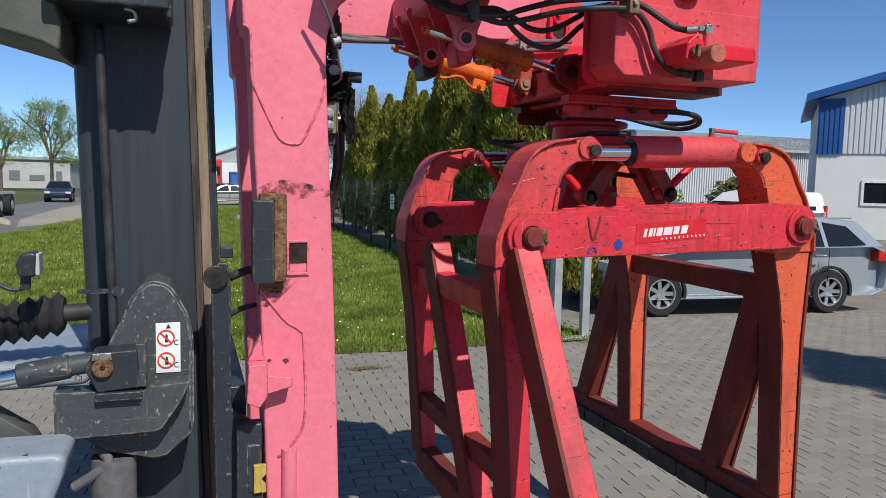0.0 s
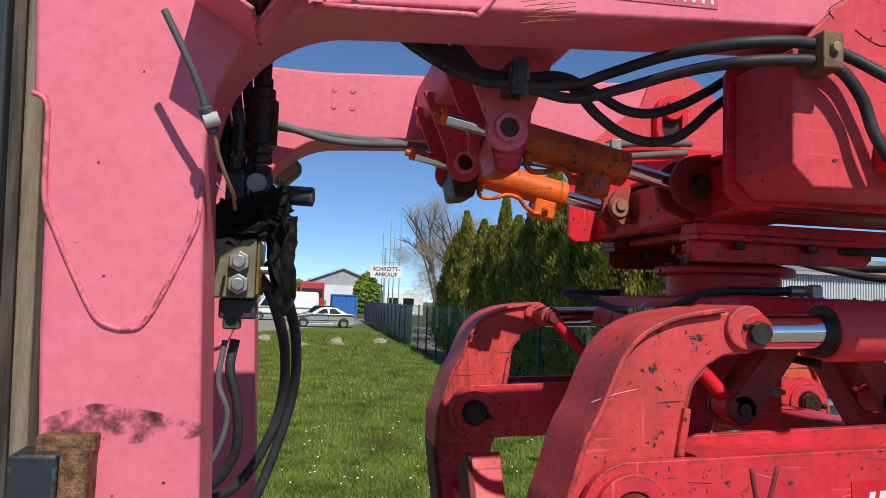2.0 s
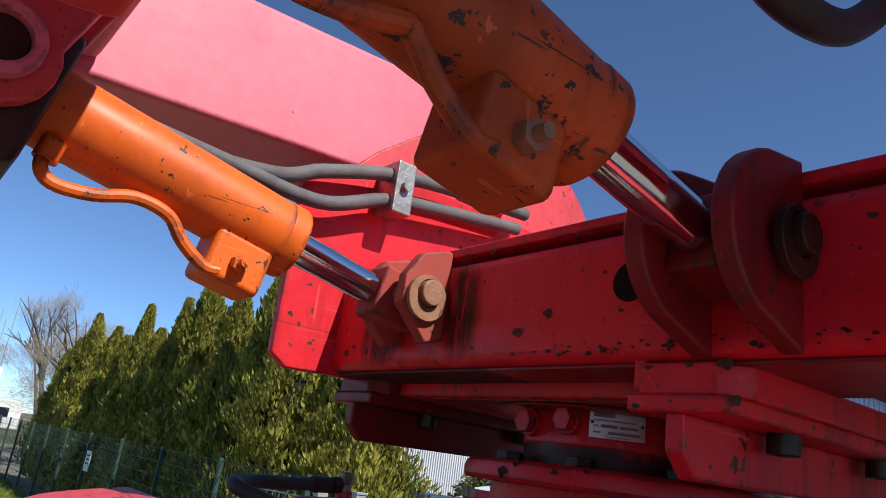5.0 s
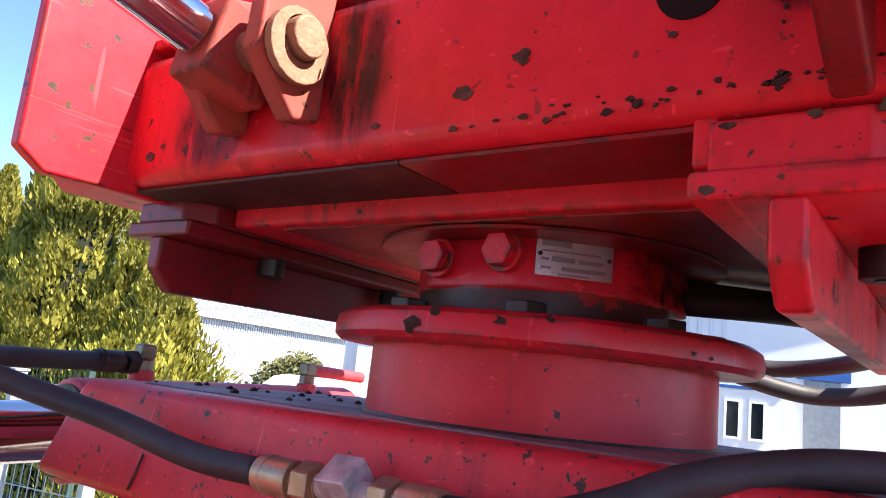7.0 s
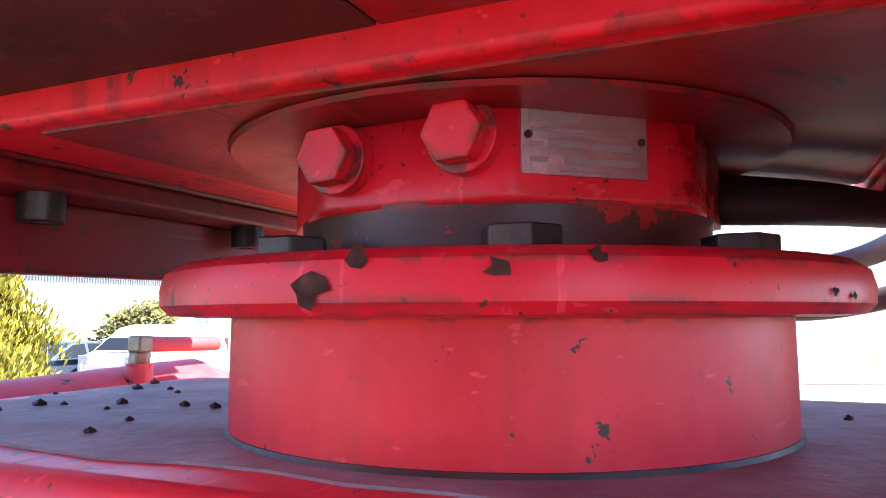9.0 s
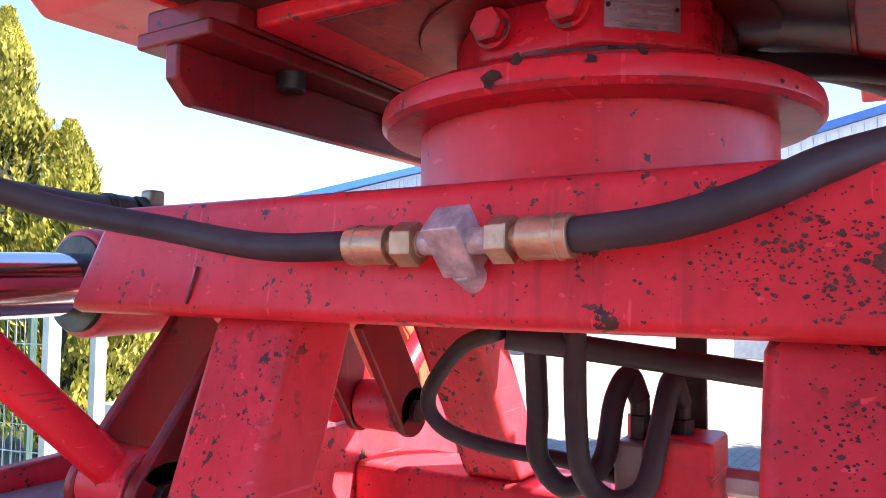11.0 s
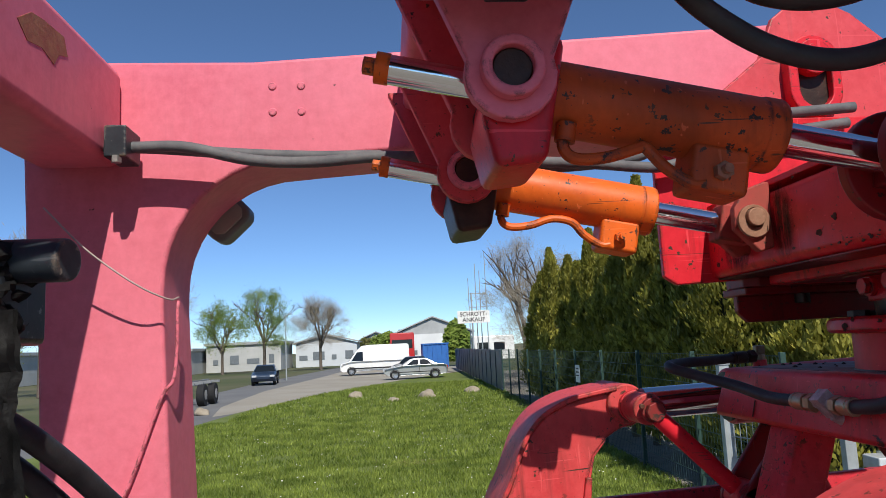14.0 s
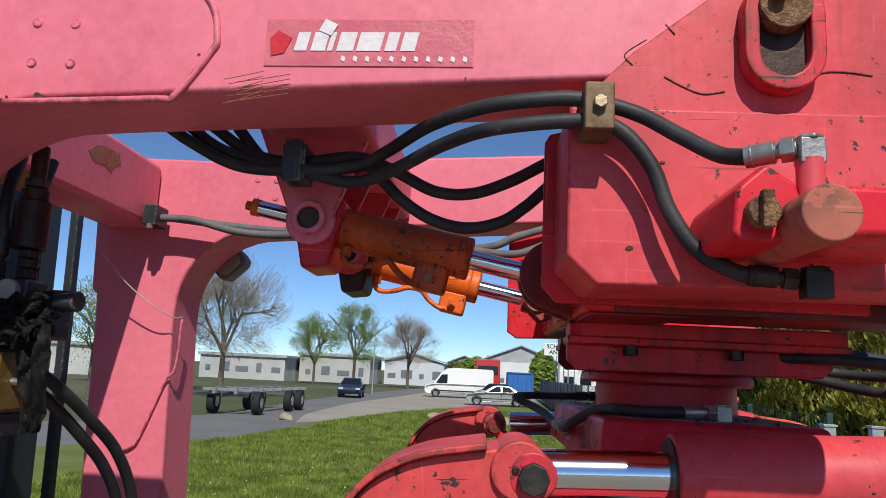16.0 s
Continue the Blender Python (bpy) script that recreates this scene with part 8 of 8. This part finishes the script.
shed = thing("long_shed", "long white corrugated shed with a weathered grey roof", "building", (0, 0, 0))
bm = NB()
box(bm, 14, 52, 42.1, 58, 0, 4.7)
part("wall", bm, WHITE_WALL, shed, "white shed wall")
bm = NB()
for k in range(190):
    box(bm, 14 + 0.2 * k, 14.1 + 0.2 * k, 42.0, 42.1, 0.4, 4.6)
part("cladding", bm, METAL_WALL, shed, "pale corrugated cladding")
bm = NB()
prism(bm, [(41.6, 4.6), (50, 6.2), (58.4, 4.6), (58.4, 4.75), (50, 6.4), (41.6, 4.78)], "x", 13.5, 52.5)
part("roof", bm, ROOF_GREY, shed, "weathered grey roof")
bm = NB()
for k in range(230):
    x = 13.55 + 0.17 * k
    beam(bm, (x, 41.6, 4.79), (x, 50, 6.40), 0.08, 0.04, (1, 0, 0))
part("roof_ribs", bm, ROOF_GREY, shed, "corrugated roof ribs")


WIN_GREY = plain("hazy grey window", (0.16, 0.18, 0.20), 0.3)
HALL_PALE = two_tone("weathered pale hall wall", (0.40, 0.41, 0.41), (0.52, 0.52, 0.51), 0.3, 0.85, grain=0.2, grain_scale=20)


def low_hall(x0, x1, y, h, mat, label, windows=4, ridge=0.0):
    b = thing("low_hall", label, "building", ((x0 + x1) / 2, y, 0), "distant halls")
    bm = NB()
    box(bm, x0, x1, y, y + 12, 0, h)
    part("wall", bm, mat, b, "pale wall")
    bm = NB()
    if ridge:
        prism(bm, [(x0 - 0.4, h), ((x0 + x1) / 2, h + ridge), (x1 + 0.4, h), (x1 + 0.4, h + 0.2), ((x0 + x1) / 2, h + ridge + 0.2), (x0 - 0.4, h + 0.2)], "y", y - 0.4, y + 12.4)
        prism(bm, [(x0, h - 0.01), ((x0 + x1) / 2, h + ridge), (x1, h - 0.01)], "y", y + 0.02, y + 11.9)
    else:
        box(bm, x0 - 0.3, x1 + 0.3, y - 0.3, y + 12.3, h, h + 0.35)
    part("roof", bm, ROOF_GREY, b, "flat grey roof edge")
    for k in range(windows):
        x = x0 + (x1 - x0) * (k + 0.5) / windows
        bm = NB()
        wl, wh = 0.35 + 0.5 * ((k * 7 + int(abs(x0))) % 3) / 2, 1.7 + 0.5 * ((k * 5) % 2)
        box(bm, x - wl, x + wl, y - 0.06, y + 0.05, 1.0, wh)
        part("window", bm, WIN_GREY, b, "grey window")


low_hall(-36, -24.5, 98, 3.0, HALL_PALE, "low white hall beyond the road", 5)
low_hall(-24, -14, 104, 3.6, HALL_PALE, "white hall with dark openings beyond the road", 4)
low_hall(-13, -4, 112, 3.4, METAL_WALL, "pale grey hall behind roadside trees", 4, 1.2)
low_hall(-3.5, 0.5, 135, 4.2, SHUTTER, "dark grey hall far down the road", 0, 1.0)
low_hall(1.5, 14, 118, 4.2, WHITE_WALL, "white gabled hall behind the parked truck", 2, 2.6)
low_hall(-60, -38, 80, 3.2, HALL_PALE, "low white hall beyond the road", 5)

# ---- truck, container, trailer, sign, lamp post ----
RED_TRUCK = car_paint("red truck paint", (0.48, 0.03, 0.03), 0.0)
BLUE_BOX = paint("blue container paint", (0.02, 0.10, 0.36), (0.03, 0.14, 0.42), 0.5, chips=0.3, dirt=0.2)
truck = thing("truck", "red lorry cab parked beyond the white van", "truck", (2.2, 78, 0))
bm = NB()
box(bm, 0.9, 3.4, 77, 79.2, 0.9, 3.7)
part("cab", bm, RED_TRUCK, truck, "red cab", 0.12)
bm = NB()
box(bm, 1.1, 3.2, 76.95, 77.05, 2.1, 3.0)
part("windscreen", bm, GLASS, truck, "dark windscreen", 0.03)
bm = NB()
box(bm, 0.95, 3.35, 76.9, 77.1, 0.45, 0.95)
part("bumper", bm, RED_TRUCK, truck, "red bumper", 0.05)
for x in (1.05, 3.25):
    bm = NB()
    cyl(bm, (x - 0.15, 78, 0.5), (x + 0.15, 78, 0.5), 0.5, n=24)
    part("wheel", bm, TYRE, truck, "black tyre", 0.03)
cont = thing("blue_container", "bright blue steel skip container", "container", (5.2, 74, 0))
bm = NB()
box(bm, 4.0, 6.5, 72.5, 76, 0.15, 2.45)
part("shell", bm, BLUE_BOX, cont, "", 0.03)
bm = NB()
for k in range(6):
    box(bm, 4.05 + 0.45 * k, 4.15 + 0.45 * k, 72.42, 72.5, 0.2, 2.4)
box(bm, 3.95, 6.55, 72.4, 72.52, 2.35, 2.47)
part("ribs", bm, BLUE_BOX, cont, "upright ribs")
trailer = thing("flat_trailer", "grey skeletal trailer chassis parked at the roadside", "trailer", (-8.6, 34, 0))
TRAIL = paint("grey trailer paint", (0.16, 0.17, 0.18), (0.22, 0.23, 0.24), 0.6, chips=0.5)
bm = NB()
for s in (-0.45, 0.45):
    beam(bm, (-9.1 + s, 31.0, 0.95), (-8.3 + s, 37.8, 1.0), 0.14, 0.24)
part("rail", bm, TRAIL, trailer, "chassis rails", 0.01)
bm = NB()
for k in range(7):
    y = 31.2 + k * 1.05
    beam(bm, (-10.1 + 0.117 * (y - 31), y, 1.0), (-8.0 + 0.117 * (y - 31), y, 1.0), 0.12, 0.12)
part("cross_bars", bm, TRAIL, trailer, "cross bars", 0.01)
for y in (31.9, 35.4, 36.7):
    for s in (-0.95, 0.95):
        x = -9.0 + 0.117 * (y - 31) + s
        bm = NB()
        cyl(bm, (x - 0.16, y, 0.48), (x + 0.16, y, 0.48), 0.48, n=24)
        w = part("wheel", bm, TYRE, trailer, "black tyre", 0.03)
        bm = NB()
        cyl(bm, (x - 0.17, y, 0.48), (x + 0.17, y, 0.48), 0.22, n=16)
        part("rim", bm, RIM, w, "steel rim")
caravan = thing("site_caravan", "white site caravan behind the sheet fence", "caravan", (11.5, 68, 0))
bm = NB()
box(bm, 8.4, 12.2, 68, 70, 0.7, 2.9)
part("shell", bm, WHITE_CAR, caravan, "white shell", 0.12)
for x in (8.8, 10.3):
    bm = NB()
    box(bm, x, x + 1.0, 67.97, 68.02, 1.6, 2.3)
    part("window", bm, GLASS, caravan, "dark window", 0.02)
bm = NB()
cyl(bm, (10.2, 67.9, 0.4), (10.2, 68.2, 0.4), 0.4, n=20)
part("wheel", bm, TYRE, caravan, "tyre", 0.03)

sign = thing("scrap_sign", "white roadside sign with black capital letters on a pole", "sign", (7.6, 60, 0))
bm = NB()
box(bm, 6.35, 8.95, 59.95, 60.05, 3.85, 4.85)
board = part("board", bm, plain("white sign board", (0.80, 0.80, 0.78), 0.5), sign, "white board", 0.01)
for x in (7.55,):
    bm = NB()
    cyl(bm, (x, 60.12, 0), (x, 60.12, 6.3), 0.07, n=12)
    part("pole", bm, GALV, sign, "steel pole")
for txt, z in (("SCHROTT-", 4.42), ("ANKAUF", 3.98)):
    cu = bpy.data.curves.new("letters", 'FONT')
    cu.body, cu.size, cu.align_x, cu.extrude = txt, 0.46, 'CENTER', 0.004
    cu.offset = 0.008
    tmp = bpy.data.objects.new("letters_tmp", cu)
    me = bpy.data.meshes.new_from_object(tmp)
    bpy.data.objects.remove(tmp)
    me.materials.append(BLACK_INK)
    ob = new("letters", me)
    me.transform(pose(7.65, 59.94, z, 90, 0, 0))
    ob.parent = board
    me.transform(Matrix.Translation(-sign.location))
    tagged(ob, "black capital letters")
frame_ob = thing("flag_frame", "tall bare steel flag poles with a cross frame", "flag poles", (8.6, 61.5, 0))
for x, h in ((8.1, 8.8), (8.45, 8.2), (8.95, 9.8), (7.5, 7.6)):
    bm = NB()
    cyl(bm, (x, 61.5, 0), (x, 61.5, h), 0.05, 0.03, 10)
    part("pole", bm, GALV, frame_ob, "steel pole")
for z in (6.3, 5.2):
    bm = NB()
    beam(bm, (7.5, 61.5, z), (9.0, 61.5, z), 0.05, 0.06)
    part("cross_bar", bm, GALV, frame_ob, "cross bar")
street_lamp = thing("street_lamp", "grey street lamp post beside the road", "lamp", (-7.5, 62, 0))
bm = NB()
cyl(bm, (-7.5, 62, 0), (-7.5, 62, 5.2), 0.06, 0.04, 10)
part("post", bm, GALV, street_lamp, "")
bm = NB()
beam(bm, (-7.5, 62, 5.2), (-7.05, 62, 5.3), 0.05, 0.05)
box(bm, -7.3, -6.9, 61.93, 62.07, 5.26, 5.34)
part("lamp_head", bm, GALV, street_lamp, "", 0.01)

# ---- gate frame at the fence's end, boulders ----
gate = thing("gate_frame", "galvanised steel gate posts with a mesh panel", "gate", (4.5, 7.8, 0))
for x, y in ((4.27, 7.68), (4.73, 7.80), (4.05, 8.6)):
    bm = NB()
    box(bm, x - 0.05, x + 0.05, y - 0.04, y + 0.04, 0.0, 1.82)
    part("gate_post", bm, GALV, gate, "galvanised square post", 0.006)
    bm = NB()
    box(bm, x - 0.06, x + 0.06, y - 0.05, y + 0.05, 1.82, 1.84)
    part("post_cap", bm, GALV, gate, "", 0.003)
bm = NB()
box(bm, 4.27, 4.73, 7.66, 7.80, 0.0, 0.03)
part("sill_plate", bm, GALV, gate, "ground plate", 0.004)
bm = NB()
for k in range(12):
    f = k / 11
    beam(bm, (4.27 - 0.22 * f, 7.68 + 0.92 * f, 0.12), (4.27 - 0.22 * f, 7.68 + 0.92 * f, 1.75), 0.006, 0.006)
for k in range(9):
    z = 0.15 + 0.2 * k
    beam(bm, (4.27, 7.68, z), (4.05, 8.6, z), 0.008, 0.008)
part("mesh_panel", bm, GALV, gate, "pale wire mesh panel")
STONE = two_tone("sandy boulder stone", (0.30, 0.25, 0.19), (0.42, 0.36, 0.28), 4, 0.9, grain=0.4, strength=0.5, dist=0.01)
for k, (x, y, r) in enumerate(((-0.71, 35.4, 0.3), (2.4, 33.42, 0.32), (4.54, 35.28, 0.3), (-6.27, 30.2, 0.26), (0.93, 31.92, 0.18))):
    bm = NB()
    bmesh.ops.create_icosphere(bm, subdivisions=3, radius=1.0)
    for vtx in bm.verts:
        n_ = 1 + 0.35 * noise.noise(vtx.co * 1.4 + Vector((k * 7, 0, 0)))
        vtx.co = Vector((vtx.co.x * r * 1.15 * n_, vtx.co.y * r * n_, max(-0.15, vtx.co.z) * r * 0.9 * n_))
        vtx.co += Vector((x, y, 0.02))
    single("boulder", bm, STONE, "sandy boulder on the edge of the lawn", "boulder", 0, "boulders")

# small white notice on the mesh fence and a grey-green cabinet before it
notice = thing("fence_notice", "small white notice on the mesh fence", "sign", (fence_x(18.6), 18.6, 1.2))
bm = NB()
box(bm, fence_x(18.6) - 0.05, fence_x(18.6) - 0.035, 18.42, 18.78, 1.15, 1.55)
board2 = part("board", bm, plain("white notice sheet", (0.72, 0.72, 0.70), 0.5), notice, "white sheet", 0.003)
for z in (1.45, 1.37, 1.29):
    bm = NB()
    box(bm, fence_x(18.6) - 0.053, fence_x(18.6) - 0.049, 18.48, 18.72, z, z + 0.03)
    part("text_bar", bm, BLACK_INK, board2)

# ---- lawn blades, in one object ----
def lawn_blades():
    rng = np.random.default_rng(7)
    parts = []
    for y0, y1, x0, x1, n, h in ((7.62, 10.5, -2.5, 5.0, 60000, 0.055), (10.5, 16, -6, 5.2, 60000, 0.065), (16, 26, -6, 5.6, 45000, 0.085), (26, 46, -4.5, 6.2, 30000, 0.12)):
        x, y = rng.uniform(x0, x1, n), rng.uniform(y0, y1, n)
        edge = 4.80 + 0.043 * (y - 7.7)
        left = np.interp(y, [7, 17, 22, 30, 39, 49], [-30, -9.3, -5.6, -4.7, -2.8, 0.7])
        keep = (x < edge) & (x > left)
        bare = np.sin(x * 1.7 + 3 * np.sin(y * 0.6)) + np.sin(y * 1.3 + 2 * np.sin(x * 0.8))
        keep &= ~((bare > 1.75) & (rng.random(n) < 0.75))
        x, y = x[keep], y[keep]
        m = len(x)
        hh = h * rng.uniform(0.5, 1.3, m)
        a = rng.uniform(0, 2 * np.pi, m)
        w = h * 0.16
        lx, ly = rng.normal(0, 0.35, m) * hh, rng.normal(0, 0.35, m) * hh
        v = np.empty((m, 3, 3))
        v[:, 0] = np.stack([x - w * np.cos(a), y - w * np.sin(a), np.zeros(m)], 1)
        v[:, 1] = np.stack([x + w * np.cos(a), y + w * np.sin(a), np.zeros(m)], 1)
        v[:, 2] = np.stack([x + lx, y + ly, hh], 1)
        parts.append(v.reshape(-1, 3))
    v = np.concatenate(parts)
    me = bpy.data.meshes.new("grass_blades")
    n = len(v) // 3
    me.vertices.add(len(v))
    me.vertices.foreach_set("co", v.astype(np.float32).ravel())
    me.loops.add(len(v))
    me.loops.foreach_set("vertex_index", np.arange(len(v), dtype=np.int32))
    me.polygons.add(n)
    me.polygons.foreach_set("loop_start", np.arange(0, len(v), 3, dtype=np.int32))
    me.update()
    me.validate()
    return me


GRASS = foliage("spring grass blades", (0.16, 0.225, 0.032), (0.36, 0.42, 0.085))
me = lawn_blades()
me.materials.append(GRASS)
tagged(new("grass", me), "short spring-green grass of the lawn", "grass", "", "stuff")

# daisies and straw tufts
DAISY = plain("white daisy petals", (0.75, 0.75, 0.70), 0.6)
rnd = random.Random(12)
vv, ff = [], []
for _ in range(420):
    y = 8 + 26 * rnd.random() ** 1.4
    x = rnd.uniform(-3.5, 4.6)
    s = rnd.uniform(0.010, 0.018)
    i = len(vv)
    z = 0.05 + 0.002 * y
    vv += [(x - s, y, z), (x, y - s, z), (x + s, y, z + 0.006), (x, y + s, z + 0.01)]
    ff.append((i, i + 1, i + 2, i + 3))
me = bpy.data.meshes.new("daisies")
me.from_pydata(vv, [], ff)
me.materials.append(DAISY)
tagged(new("daisies", me), "tiny white daisies scattered in the lawn", "flowers", "", "stuff")
STRAW = foliage("dry straw", (0.20, 0.15, 0.07), (0.38, 0.30, 0.16))
vv, ff = [], []
for cx, cy, n, sx, sy in ((1.9, 7.66, 500, 2.6, 0.10), (3.9, 7.66, 250, 0.9, 0.10), (1.9, 11.4, 260, 0.35, 0.3), (3.4, 17.5, 200, 0.4, 0.6), (1.2, 15.5, 160, 0.5, 0.4), (-0.2, 9.0, 160, 0.4, 0.25), (1.75, 6.95, 160, 0.22, 0.06), (4.9, 7.5, 200, 0.35, 0.25)):
    for _ in range(n):
        x, y = rnd.gauss(cx, sx * 0.5), rnd.gauss(cy, sy * 0.5)
        a = rnd.uniform(0, math.pi)
        l, w, z = rnd.uniform(0.02, 0.06), 0.004, rnd.uniform(0.004, 0.05 if y > 7.7 else 0.015)
        i = len(vv)
        dx, dy = math.cos(a), math.sin(a)
        vv += [(x - dx * l, y - dy * l, z), (x + dy * w, y - dx * w, z + 0.002), (x + dx * l, y + dy * l, z + 0.01), (x - dy * w, y + dx * w, z + 0.003)]
        ff.append((i, i + 1, i + 2, i + 3))
me = bpy.data.meshes.new("straw")
me.from_pydata(vv, [], ff)
me.materials.append(STRAW)
tagged(new("straw", me), "dry straw tufts along the lawn edge", "straw", "", "stuff")

# ---- paving blocks: zigzag concrete blocks with sandy joints ----
BLOCK_MAT, t, b = material("grey concrete block", 0.9)
v_ = coords(t)
oi = t.nodes.new("ShaderNodeObjectInfo")
gi = t.nodes.new("ShaderNodeNewGeometry")
c = mix(t, oi.outputs["Random"], (0.225, 0.205, 0.18), (0.285, 0.265, 0.235))
c = mix(t, math_node(t, 'MULTIPLY', gi.outputs["Random Per Island"], 0.6), c, (0.20, 0.185, 0.165))
c = mix(t, math_node(t, 'MULTIPLY', noise_fac(t, v_, 2.0, 4, 0.6, 0.45, 0.75), 0.35), c, (0.15, 0.135, 0.115))
g_ = noise_fac(t, v_, 160, 3, 0.6, 0.2, 0.8)
c = mix(t, math_node(t, 'MULTIPLY', g_, 0.3), c, (0.15, 0.14, 0.13))
t.links.new(c, b.inputs["Base Color"])
bump(t, b, g_, 0.3, 0.002)


def block_outline(g=0.003):
    """An interlocking block, 0.225 by 0.1125, with zigzag long sides."""
    L, W, k = 0.225, 0.1125, 0.012
    top = [(-L / 2 + g, W / 2 - g - k), (-L / 4, W / 2 - g + k), (0, W / 2 - g - k), (L / 4, W / 2 - g + k), (L / 2 - g, W / 2 - g - k)]
    bot = [(L / 2 - g, -W / 2 + g - k), (L / 4, -W / 2 + g + k), (0, -W / 2 + g - k), (-L / 4, -W / 2 + g + k), (-L / 2 + g, -W / 2 + g - k)]
    return top + bot


def block_geo():
    o = block_outline()
    n = len(o)
    vs = [(x, y, -0.02) for x, y in o] + [(x, y, -0.004) for x, y in o] + [(x * 0.985, y * 0.97, 0.0) for x, y in o]
    fs = [tuple(range(2 * n, 3 * n))[::-1]]
    for lay in (0, 1):
        for i in range(n):
            j = (i + 1) % n
            fs.append((lay * n + i, lay * n + n + i, lay * n + n + j, lay * n + j))
    return vs, fs


bv, bf = block_geo()
block_me = bpy.data.meshes.new("paving_block")
block_me.from_pydata(bv, [], bf)
block_me.materials.append(BLOCK_MAT)
paving = bpy.data.objects["yard_paving"]
rot_b = radians(-4)
cr, sr = math.cos(rot_b), math.sin(rot_b)
rest_v, rest_f = [], []
made = 0
rnd = random.Random(3)
for i in range(-12, 75):
    for j in range(-16, 84):
        u = i * 0.225 + (0.1125 if j % 2 else 0.0)
        w = j * 0.1125
        x, y = 0.4 + u * cr - w * sr, -0.2 + u * sr + w * cr
        if not (-1.5 < x < 12.5 and 0.8 < y < 9.0):
            continue
        if y > 7.62 and x < 4.75 or y > 7.62 and x < 5.0:
            continue
        z = rnd.uniform(-0.0015, 0.0015)
        if 1.1 < x < 3.55 and 4.6 < y < 7.6 and made < 300:
            made += 1
            ob = bpy.data.objects.new("paving_block", block_me)
            scene.collection.objects.link(ob)
            ob.parent = paving
            ob.location, ob.rotation_euler = (x, y, z), (0, 0, rot_b)
        else:
            k = len(rest_v)
            rest_v += [(x + a * cr - b_ * sr, y + a * sr + b_ * cr, z + c_) for a, b_, c_ in bv]
            rest_f += [tuple(k + q for q in f) for f in bf]
me = bpy.data.meshes.new("paving_rest")
me.from_pydata(rest_v, [], rest_f)
me.materials.append(BLOCK_MAT)
ob = tagged(new("paving_blocks", me), "more grey interlocking blocks", "", "", "stuff")
ob.parent = paving
